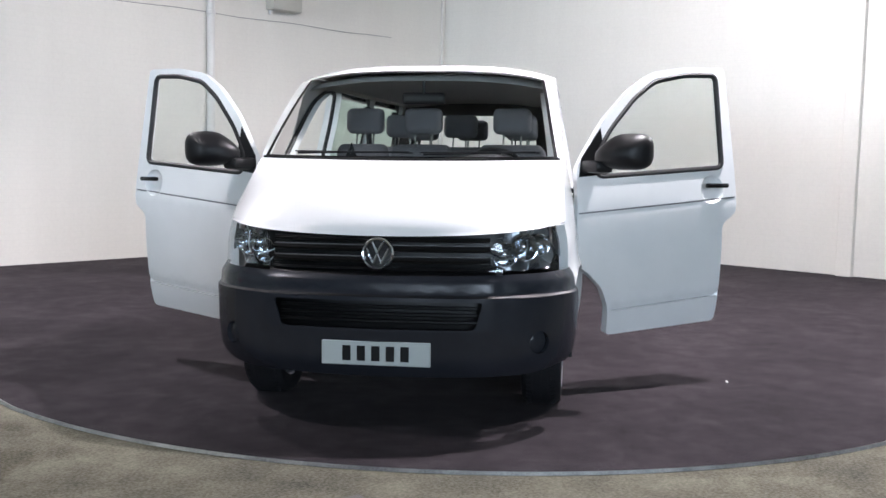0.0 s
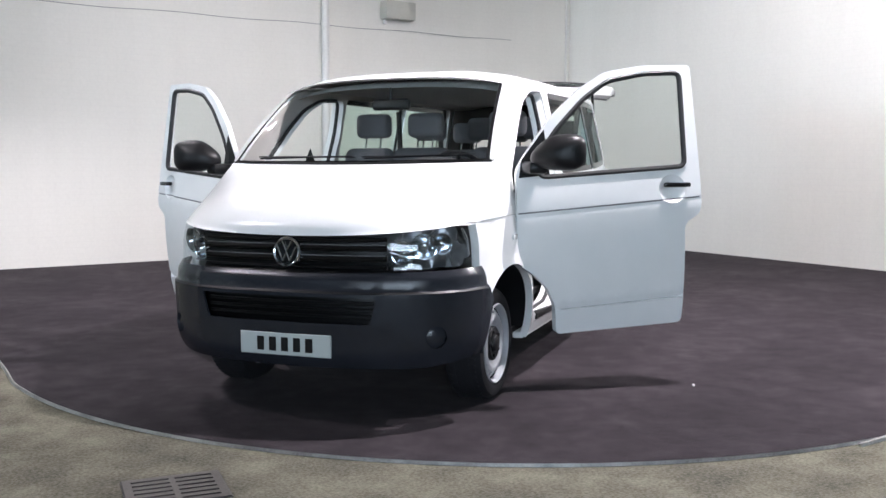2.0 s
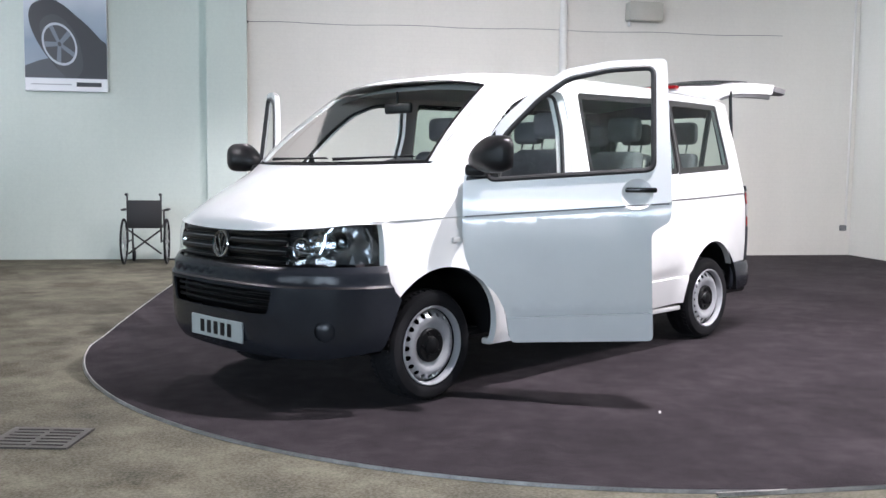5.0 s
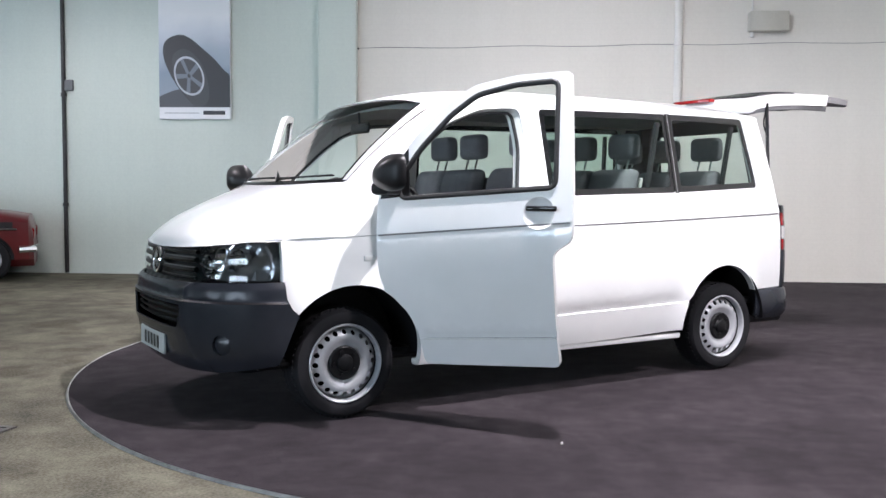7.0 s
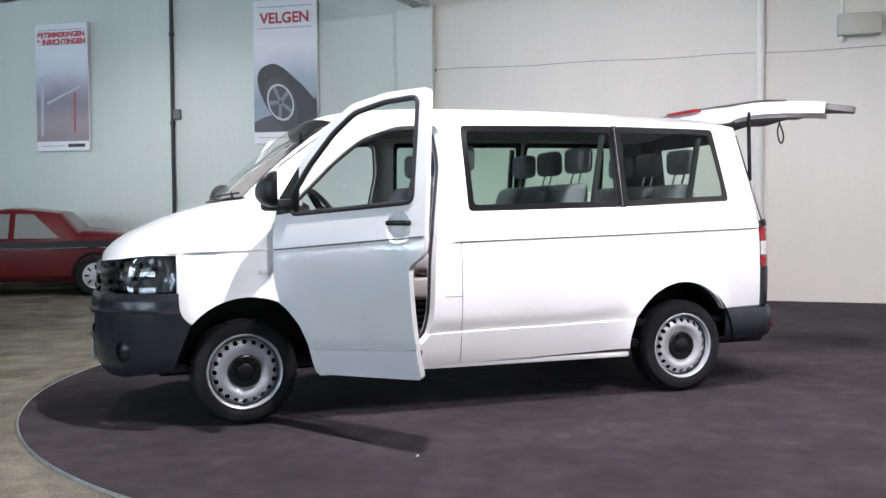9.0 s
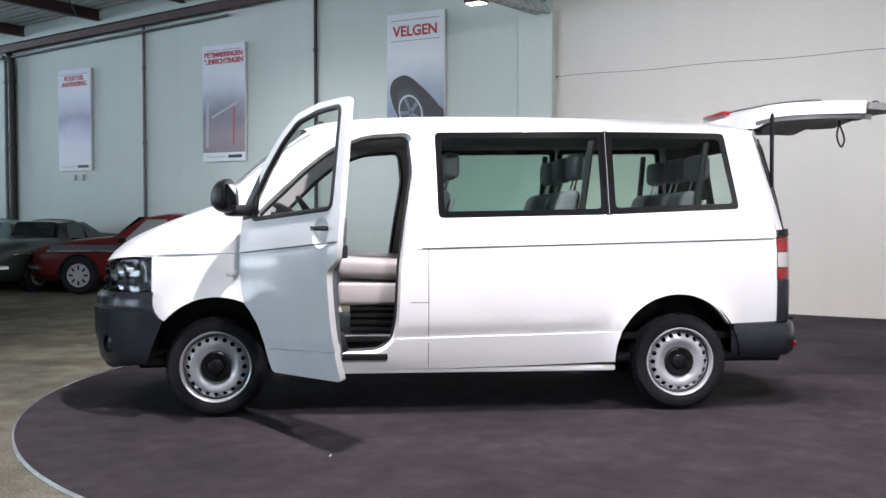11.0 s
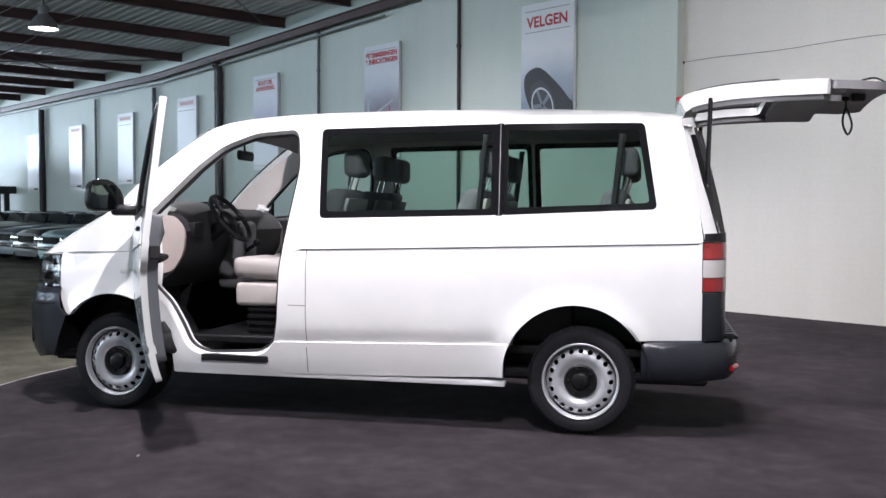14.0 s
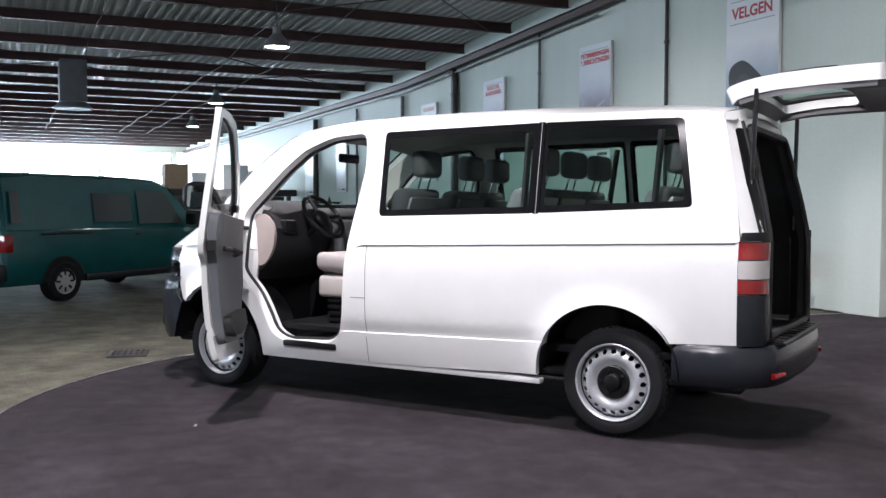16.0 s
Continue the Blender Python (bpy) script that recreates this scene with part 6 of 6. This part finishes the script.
for x in (-0.27, 0.27):
    bm = bmesh.new()
    lathe(bm, [(0.285, -0.014), (0.30, -0.008), (0.30, 0.008), (0.285, 0.014), (0.275, 0.0), (0.285, -0.014)], 40, pose(x, -0.12, 0.30, 0, 90, 0))
    w_ = part("wheel", bm, rubber, wc)
    bm = bmesh.new()
    for k in range(12):
        a = 2 * math.pi * k / 12
        tube(bm, [(x, -0.12, 0.30), (x, -0.12 + 0.28 * math.cos(a), 0.30 + 0.28 * math.sin(a))], 0.003, 5)
    lathe(bm, [(0.02, -0.03), (0.02, 0.03), (0.0, 0.03)], 12, pose(x, -0.12, 0.30, 0, 90, 0))
    part("spokes", bm, alu, w_)
    bm = bmesh.new()
    lathe(bm, [(0.0, -0.015), (0.075, -0.015), (0.08, 0.0), (0.075, 0.015), (0.0, 0.015)], 20, pose(x * 0.75, 0.28, 0.08, 0, 90, 0))
    part("castor", bm, rubber, wc)
    bm = bmesh.new()
    tube(bm, [(x * 0.78, -0.30, 0.915), (x * 0.78, -0.20, 0.915)], 0.018, 8)
    part("hand_grip", bm, plastic_black, wc)
    bm = bmesh.new()
    box(bm, x - 0.03, x + 0.03, -0.18, 0.12, 0.70, 0.725, 0.01, 2)
    part("armrest", bm, plastic_black, wc)
# low clutter at the foot of the wall
t = hall_thing("floor_cable", 1.62, -7.55, -0.012, "black cable and plastic bits at the wall foot", "cable")
bm = bmesh.new()
tube(bm, spline([(-0.2, 0.0, 0.012), (-0.05, 0.06, 0.012), (0.1, -0.02, 0.012), (0.25, 0.03, 0.012)], 5), 0.012, 6)
part("cable_run", bm, seal, t)

# ---- drain in the concrete and crumbs on the carpet ----
t = thing("floor_drain", pose(1.88, 0.02, -0.012, 0, 0, -46), "rusty slotted iron drain cover set in the concrete", "drain cover")
iron = grainy("cast_iron", (0.05, 0.045, 0.042), (0.10, 0.092, 0.085), 9.0, (0.5, 0.7), 0.3, 0.3)
slots = []
for k in range(6):
    y = -0.125 + 0.05 * k
    for a, b in ((-0.165, -0.012), (0.012, 0.165)):
        slots.append([Vector(p) for p in ((a, y - 0.009), (b, y - 0.009), (b, y + 0.009), (a, y + 0.009))])
bm = sheet([(-0.20, -0.17), (0.20, -0.17), (0.20, 0.17), (-0.20, 0.17)], slots, lambda u, v: Vector((u, v, 0.007)), 0.05, 0.02)
panel("grate", bm, [iron, iron], t, "slotted iron grate", 0)
# flat black plate stands in for the shaded hollow under the slots
bm = bmesh.new()
box(bm, -0.205, 0.205, -0.175, 0.175, 0.0005, 0.0020)
part("drain_pit", bm, plastic_black, t, smooth=0)
t = thing("crumb", pose(-0.747, 1.818, 0.004, 20, 30, 40), "tiny pale paper crumb lying on the carpet", "litter")
bm = bmesh.new()
bmesh.ops.create_icosphere(bm, subdivisions=1, radius=0.008, matrix=Matrix.Diagonal((1.4, 0.9, 0.5, 1)))
part("crumb_piece", bm, pipe_white, t)
print("fixtures ok")

# ---- other vehicles ----


def car_paint(name, col, rough=0.3):
    m = Mat(name, col, rough, Coat_Weight=0.4, Coat_Roughness=0.04)
    n = m.noise(2.5, 5.0)
    m.colour(m.ramp(n, [(0.3, tuple(c * 0.88 for c in col)), (0.7, tuple(min(1, c * 1.1) for c in col))]))
    return m.mat


dark_glass = Mat("dark_car_glass", (0.015, 0.018, 0.020), 0.04).mat
mid_glass = Mat("grey_car_glass", (0.075, 0.085, 0.088), 0.05).mat


def loft(stations, rows):
    """Faces between cross sections; returns the bmesh and its grid of vertices for both flanks."""
    bm = bmesh.new()
    grid = []
    for st in stations:
        line = rows(st)
        left = [bm.verts.new(p) for p in line]
        right = [bm.verts.new((p[0], -p[1], p[2])) if abs(p[1]) > 1e-6 else left[i] for i, p in enumerate(line)]
        grid.append((left, right))
    for (la, ra), (lb, rb_) in zip(grid, grid[1:]):
        for i in range(len(la) - 1):
            for A, B in ((la, lb), (ra, rb_)):
                q = [A[i], A[i + 1], B[i + 1], B[i]]
                if len(set(q)) > 2:
                    try:
                        bm.faces.new(list(dict.fromkeys(q)))
                    except ValueError:
                        pass
    for la, ra in (grid[0], grid[-1]):
        try:
            bm.faces.new(la + ra[-2::-1] if la[-1] is ra[-1] else la + ra[::-1])
        except ValueError:
            pass
    return bm


def road_wheel(parent, x, y, r, w=0.19, cap=None):
    bm = bmesh.new()
    sg = 1 if y > 0 else -1
    mm = pose(x, y - sg * w / 2, r, -90 * sg, 0, 0)
    lathe(bm, [(r * 0.62, -w / 2), (r * 0.9, -w / 2), (r, -w * 0.36), (r, w * 0.36), (r * 0.9, w / 2), (r * 0.64, w / 2), (r * 0.62, w * 0.36), (r * 0.60, 0)], 32, mm)
    tyre = part("wheel", bm, rubber, parent)
    bm = bmesh.new()
    lathe(bm, [(r * 0.64, w * 0.45), (r * 0.60, w * 0.40), (r * 0.5, w * 0.42), (r * 0.24, w * 0.46), (0.0, w * 0.48)], 32, mm)
    part("rim", bm, cap or steel_silver, tyre)
    bm = bmesh.new()
    for k in range(8):
        a = 2 * math.pi * k / 8
        box(bm, r * 0.30, r * 0.52, -r * 0.05, r * 0.05, w * 0.43, w * 0.465, m=mm @ Matrix.Rotation(a, 4, "Z"))
    part("rim_slot", bm, plastic_black, tyre, smooth=0)


def window_strip(parent, pts, out, mat_, name="side_window"):
    """A flat pane through given corners, pushed out a little."""
    bm = bmesh.new()
    vs = [bm.verts.new(Vector(p) + Vector(out)) for p in pts]
    bm.faces.new(vs)
    ob = part(name, bm, mat_, parent, smooth=0)
    return ob


def saloon(name, m, label, paint, group="", L=4.4, W=0.84, H=1.34, belt=0.86, boxy=0.3, two_tone=None, rear_hub=0.86, panes=None):
    """A parked saloon: x forward from its middle, wheels and glass of its own."""
    t = thing(name, m, label, "car", group)
    h = L / 2
    bonnet, boot = 0.80 + 0.02 * boxy, 0.84 + 0.04 * boxy
    # x, width, belt height, upper half-width, upper height
    st = [(-h, 0.84, boot - 0.22, 0.80, boot - 0.20), (-h + 0.06, 0.93, boot - 0.06, 0.86, boot - 0.02), (-h + 0.35, 0.98, boot, 0.88, boot + 0.03), (-h + 0.78, 1.0, belt, 0.86, boot + 0.06),
          (-h + 0.86, 1.0, belt, 0.80, belt + 0.10), (-h + 1.30 - 0.2 * boxy, 1.0, belt, 0.70, H - 0.06), (-h + 1.65, 1.0, belt, 0.68, H), (-0.15, 1.0, belt, 0.69, H), (0.20, 1.0, belt, 0.70, H - 0.05),
          (h - 1.42 + 0.1 * boxy, 1.0, belt, 0.80, belt + 0.10), (h - 1.30, 1.0, belt - 0.01, 0.86, bonnet + 0.07), (h - 0.7, 0.98, bonnet - 0.04, 0.86, bonnet + 0.02), (h - 0.2, 0.95, bonnet - 0.10, 0.82, bonnet - 0.04), (h - 0.04, 0.90, bonnet - 0.16, 0.78, bonnet - 0.12), (h, 0.84, bonnet - 0.30, 0.74, bonnet - 0.28)]

    def rows(q):
        x, w, zb, yu, zu = q
        return [(x, W * w * 0.80, 0.20), (x, W * w * 0.97, 0.30), (x, W * w, 0.55), (x, W * w * 0.985, zb - 0.03), (x, W * w * 0.95, zb), (x, W * yu, zu - 0.02), (x, W * yu * 0.92, zu + 0.015), (x, W * yu * 0.5, zu + 0.035), (x, 0, zu + 0.042)]

    bm = loft(st, rows)
    body = part("body", bm, paint, t)
    # glass
    zb, zt = belt + 0.03, H - 0.06
    r0, r1, m0, f1, f0 = -h + 1.02, -h + 1.42, -0.25, 0.16, h - 1.52

    def wy(z):
        return W * (0.945 - 0.245 * (z - belt) / (H - belt))

    for sg in (1, -1):
        for quad in (((r0 + 0.06, zb), (m0 - 0.04, zb), (m0 - 0.04, zt), (r1 + 0.05, zt)), ((m0 + 0.04, zb), (f0 - 0.02, zb), (f1 - 0.04, zt), (m0 + 0.04, zt))):
            pts = [(x, sg * wy(z), z) for x, z in quad]
            w_ = window_strip(t, pts, (0, sg * 0.012, 0.004), panes or mid_glass)
    window_strip(t, [(f0 + 0.16, -W * 0.72, zb + 0.04), (f0 + 0.16, W * 0.72, zb + 0.04), (f1 + 0.10, W * 0.62, zt + 0.01), (f1 + 0.10, -W * 0.62, zt + 0.01)], (0.03, 0, 0.035), dark_glass, "windscreen")
    window_strip(t, [(r0 - 0.10, -W * 0.70, zb + 0.04), (r0 - 0.10, W * 0.70, zb + 0.04), (r1 - 0.08, W * 0.60, zt + 0.01), (r1 - 0.08, -W * 0.60, zt + 0.01)], (-0.03, 0, 0.035), dark_glass, "rear_window")
    for x in (-h + rear_hub, h - 0.82):
        for sg in (1, -1):
            road_wheel(t, x, sg * (W + 0.012), 0.30)
            bm = bmesh.new()
            ring_ = [[bm.verts.new((x + r_ * math.cos(a), sg * (W + o_), 0.30 + r_ * math.sin(a))) for a in [math.pi * k / 16 for k in range(17)]] for r_, o_ in ((0.345, 0.008), (0.305, 0.004), (0.29, -0.08))]
            for A, B in zip(ring_, ring_[1:]):
                for k in range(16):
                    bm.faces.new((A[k], A[k + 1], B[k + 1], B[k]))
            part("wheel_arch", bm, plastic_black, t, smooth=0)
    for sg in (1, -1):
        bm = bmesh.new()
        lathe(bm, [(0.0, 0.02), (0.07, 0.012), (0.085, 0.0), (0.085, -0.05)], 20, pose(h - 0.005, sg * W * 0.66, bonnet - 0.20, 0, 86, 0))
        part("headlight", bm, chrome, t, "round bright headlight")
        bm = bmesh.new()
        box(bm, -h - 0.01, -h + 0.03, sg * W * 0.55, sg * W * 0.82, boot - 0.30, boot - 0.16, 0.01, 1)
        part("tail_light", bm, red_lens, t)
        bm = bmesh.new()
        box(bm, f0 - 0.10, f0 + 0.02, sg * (W + 0.02), sg * (W + 0.14), belt + 0.02, belt + 0.12, 0.03, 2)
        part("door_mirror", bm, plastic_black, t)
        bm = bmesh.new()
        tube(bm, [(-h + 0.2, sg * (W + 0.004), belt - 0.10), (h - 0.3, sg * (W * 0.985 + 0.004), belt - 0.13)], 0.012, 6)
        part("side_moulding", bm, chrome, t)
    bm = bmesh.new()
    box(bm, h - 0.01, h + 0.015, -W * 0.5, W * 0.5, bonnet - 0.29, bonnet - 0.14, 0.01, 1)
    part("grille", bm, plastic_gloss, t)
    for x, z in ((h + 0.03, 0.42), (-h - 0.03, 0.44)):
        bm = bmesh.new()
        tube(bm, [(x - math.copysign(0.22, x), -W * 0.97, z), (x - math.copysign(0.03, x), -W * 0.86, z), (x, -W * 0.5, z), (x, W * 0.5, z), (x - math.copysign(0.03, x), W * 0.86, z), (x - math.copysign(0.22, x), W * 0.97, z)], 0.05, 8)
        part("bumper", bm, chrome, t, "chrome bumper")
    if two_tone:
        for sg in (1, -1):
            bm = bmesh.new()
            vs = [bm.verts.new(p) for p in ((-h + 0.25, sg * (W + 0.003), belt - 0.095), (h - 0.35, sg * (W + 0.003), belt - 0.125), (h - 0.35, sg * (W * 0.975 + 0.004), belt - 0.02), (-h + 0.25, sg * (W * 0.975 + 0.006), belt - 0.005))]
            bm.faces.new(vs)
            part("belt_band", bm, two_tone, t, "dark band below the windows", 0)
    return t


red_paint = car_paint("red_car_paint", (0.10, 0.006, 0.008))
black_paint = car_paint("black_car_paint", (0.010, 0.010, 0.012))
blue_paint = car_paint("dark_blue_car_paint", (0.02, 0.035, 0.06))
silver_paint = car_paint("silver_car_paint", (0.30, 0.31, 0.32))
saloon("classic_car", HM @ pose(7.12, -6.26, -0.012, 0, 0, 25), "red classic saloon with dark belt band parked near the wall", red_paint, L=4.0, W=0.74, H=1.25, belt=0.81, boxy=0.9, two_tone=black_paint, rear_hub=0.58, panes=Mat("pale_car_glass", (0.20, 0.22, 0.215), 0.06).mat)
dark_silver = car_paint("dark_grey_green_car_paint", (0.030, 0.040, 0.038))
pale_blue = car_paint("pale_blue_silver_car_paint", (0.20, 0.30, 0.31))
row = [(9.35, dark_silver, "dark grey-green chrome-fronted saloon"), (10.87, pale_blue, "pale blue-green saloon"), (12.39, black_paint, "black saloon"), (13.91, pale_blue, "pale blue saloon"), (15.43, black_paint, "black saloon"), (16.95, blue_paint, "dark blue saloon"), (18.47, black_paint, "black saloon"), (19.99, silver_paint, "silver saloon"), (21.51, black_paint, "black saloon")]
for s, pt, what in row:
    saloon("parked_car", HM @ pose(s + 0.24, -5.87, -0.012, 0, 0, 98), what + " parked slantwise with its nose to the aisle", pt, "row of parked cars", L=3.45, W=0.68, boxy=0.1 if pt is not pale_blue else 0.4, H=1.15, belt=0.76)

# dark green delivery van
green_paint = car_paint("dark_green_van_paint", (0.003, 0.080, 0.086), 0.25)
a_ = Vector((6.9, 1.38))
ang = -48
gv = thing("delivery_van", HM @ pose(a_.x, a_.y, -0.012, 0, 0, ang) @ Matrix.Translation((0, 0.86, 0)) @ Matrix.Diagonal((1.0, 1.0, 0.92, 1.0)), "dark teal-green delivery van parked in the hall", "van")
GS = [(-0.98, 0.90, 1.10, 0.80, 1.84), (-0.93, 0.96, 1.10, 0.84, 1.88), (-0.5, 1.0, 1.10, 0.86, 1.92), (1.4, 1.0, 1.10, 0.86, 1.92), (2.05, 1.0, 1.10, 0.84, 1.90), (2.35, 1.0, 1.10, 0.82, 1.82), (2.72, 0.99, 1.10, 0.86, 1.48), (3.02, 0.98, 1.08, 0.90, 1.16), (3.30, 0.96, 1.0, 0.88, 1.06), (3.55, 0.93, 0.88, 0.84, 0.93), (3.62, 0.88, 0.70, 0.80, 0.74)]


def grow(q):
    x, w, zb, yu, zu = q
    W = 0.92
    return [(x, W * w * 0.88, 0.28), (x, W * w * 0.98, 0.40), (x, W * w, 0.65), (x, W * w * 0.99, zb - 0.02), (x, W * w * 0.97, zb), (x, W * yu, zu - 0.03), (x, W * yu * 0.93, zu + 0.01), (x, W * yu * 0.5, zu + 0.035), (x, 0, zu + 0.045)]


part("body", loft(GS, grow), green_paint, gv)
van_glass = Mat("grey_van_glass", (0.055, 0.065, 0.065), 0.05).mat
gy = lambda z: 0.92 * (0.975 - 0.115 * (z - 1.10) / 0.8)
for sg in (1, -1):
    for quad, nm in ((((0.62, 1.20), (1.42, 1.20), (1.42, 1.66), (0.62, 1.66)), "side_window"), (((1.56, 1.16), (2.62, 1.16), (2.20, 1.72), (1.56, 1.72)), "door_window"), (((-0.72, 1.20), (-0.88, 1.20), (-0.86, 1.66), (-0.70, 1.66)), "side_window")):
        window_strip(gv, [(x, sg * gy(z), z) for x, z in quad], (0, sg * 0.012, 0.0), van_glass, nm)
    bm = bmesh.new()
    box(bm, 2.60, 2.74, sg * 0.94, sg * 1.10, 1.12, 1.34, 0.04, 2)
    part("door_mirror", bm, plastic_black, gv)
    bm = bmesh.new()
    box(bm, -0.99, -0.86, sg * 0.78, sg * 0.918, 0.78, 1.04, 0.02, 2)
    part("tail_light", bm, red_lens, gv, "red tail light")
    bm = bmesh.new()
    box(bm, -0.40, 0.55, sg * 0.918, sg * 0.930, 1.02, 1.05, 0.004, 1)
    part("slide_rail", bm, plastic_black, gv)
    bm = bmesh.new()
    box(bm, 0.42, 2.50, sg * 0.86, sg * 0.925, 0.28, 0.40, 0.02, 2)
    part("lower_trim", bm, plastic_bumper, gv)
    bm = bmesh.new()
    box(bm, 1.45, 1.60, sg * 0.920, sg * 0.945, 0.98, 1.01, 0.008, 2)
    part("door_handle", bm, plastic_black, gv)
    for x in (0.0, 2.92):
        road_wheel(gv, x, sg * 0.945, 0.31, 0.2)
        bm = bmesh.new()
        # filled black half-disc paints the shaded arch opening on the closed flank
        ring_ = [[bm.verts.new((x + r_ * math.cos(a), sg * (0.918 + o_), 0.31 + r_ * math.sin(a))) for a in [math.pi * k / 16 for k in range(17)]] for r_, o_ in ((0.385, 0.004), (0.365, 0.012), (0.20, 0.012), (0.0, 0.010))]
        for A, B in zip(ring_, ring_[1:]):
            for k in range(16):
                bm.faces.new((A[k], A[k + 1], B[k + 1], B[k]))
        part("wheel_arch", bm, plastic_black, gv, smooth=0)
    bm = bmesh.new()
    box(bm, 3.50, 3.60, sg * 0.50, sg * 0.80, 0.72, 0.88, 0.02, 2)
    part("headlight", bm, clear_lens, gv)
window_strip(gv, [(2.92, -0.74, 1.20), (2.92, 0.74, 1.20), (2.46, 0.66, 1.74), (2.46, -0.66, 1.74)], (0.05, 0, 0.05), dark_glass, "windscreen")
window_strip(gv, [(-0.98, -0.62, 1.18), (-0.98, 0.62, 1.18), (-0.97, 0.58, 1.68), (-0.97, -0.58, 1.68)], (-0.03, 0, 0.0), dark_glass, "rear_window")
for x in (-1.02, 3.62):
    bm = bmesh.new()
    box(bm, x - 0.07, x + 0.07, -0.90, 0.90, 0.36, 0.62, 0.04, 2)
    part("bumper", bm, plastic_bumper, gv)

# ---- mezzanine and shopfront at the far end ----
mz = hall_thing("mezzanine", 26.6, 0, -0.012, "dark steel mezzanine deck over a glazed shopfront", "mezzanine")
bm = bmesh.new()
box(bm, 0.0, 9.0, WALL_D + 0.02, -1.0, 1.72, 1.96, 0.02, 1)
part("deck", bm, dark_metal, mz)
for d in (-7.4, -5.3, -3.2, -1.1):
    bm = bmesh.new()
    box(bm, 0.05, 0.20, d - 0.07, d + 0.07, 0, 1.72)
    part("post", bm, dark_metal, mz, smooth=0)
for d in (-6.35, -4.25, -2.15):
    bm = bmesh.new()
    box(bm, 0.5, 0.52, d - 0.98, d + 0.98, 0.05, 1.70)
    part("shop_pane", bm, van_glass, mz, smooth=0)
carton = grainy("cardboard", (0.22, 0.15, 0.10), (0.30, 0.21, 0.14), 3.0, (0.7, 0.9), 0.05)
for d, w, h, mt in ((-6.6, 0.8, 0.7, carton), (-5.6, 0.9, 0.9, poster_white), (-4.4, 0.7, 0.6, poster_white), (-3.5, 0.8, 0.9, carton)):
    t = hall_thing("stored_box", 27.8, d, 1.948, "stored carton standing on the mezzanine", "box", "stored boxes")
    bm = bmesh.new()
    box(bm, -w / 2, w / 2, -w / 2, w / 2, 0, h, 0.01, 1)
    box(bm, -w / 2 + 0.02, w / 2 - 0.02, -0.03, 0.03, h, h + 0.004)
    part("carton", bm, mt, t, smooth=0)
# tie rods and cables under the roof
for s0, d0, s1, d1, r in ((5.9, -7.2, 10.4, -2.6, 0.014), (10.4, -7.2, 5.9, -2.6, 0.014), (14.9, -7.2, 19.4, -2.6, 0.014), (19.4, -7.2, 14.9, -2.6, 0.014), (5.9, 3.2, 10.4, -1.6, 0.014), (10.4, 3.2, 5.9, -1.6, 0.014), (14.9, 3.2, 19.4, -1.6, 0.014), (19.4, 3.2, 14.9, -1.6, 0.014)):
    t = hall_thing("tie_rod", 0, 0, ROOF_Z + 0.085, "thin steel tie rod braced slantwise under the roof beams", "tie rod", "tie rods")
    bm = bmesh.new()
    tube(bm, [(s0, d0, rise(s0)), (s1, d1, rise(s1))], r, 6)
    part("rod", bm, dark_metal, t)
for d0, sag in ((-2.7, 0.03), (-3.9, 0.05), (0.4, 0.04), (5.5, 0.04)):
    t = hall_thing("roof_cable", 0, d0, ROOF_Z + 0.075, "dark lamp cable slung along the roof beams", "cable", "roof cables")
    bm = bmesh.new()
    pts = []
    for k in range(8):
        a = 3.65 + 4.5 * k
        pts += [(a + o, w_, rise(a + o) - sag * q) for o, w_, q in ((0, 0, 0), (1.2, 0.03, 0.7), (2.25, 0.0, 1.0), (3.4, -0.03, 0.6))]
    tube(bm, spline(pts, 3), 0.009, 6)
    part("cable_run", bm, seal, t)
# hanging duct over the hall
t = hall_thing("air_duct", 16.5, 0.6, 3.75, "dark hanging extractor duct under the roof", "duct")
bm = bmesh.new()
box(bm, -0.3, 0.3, -0.3, 0.3, 0.0, ROOF_Z + 0.06 - 3.75, 0.03, 2)
lathe(bm, [(0.30, 0.0), (0.42, -0.12), (0.42, -0.16), (0.0, -0.16)], 20)
part("duct_box", bm, pipe_grey, t)
print("vehicles ok")
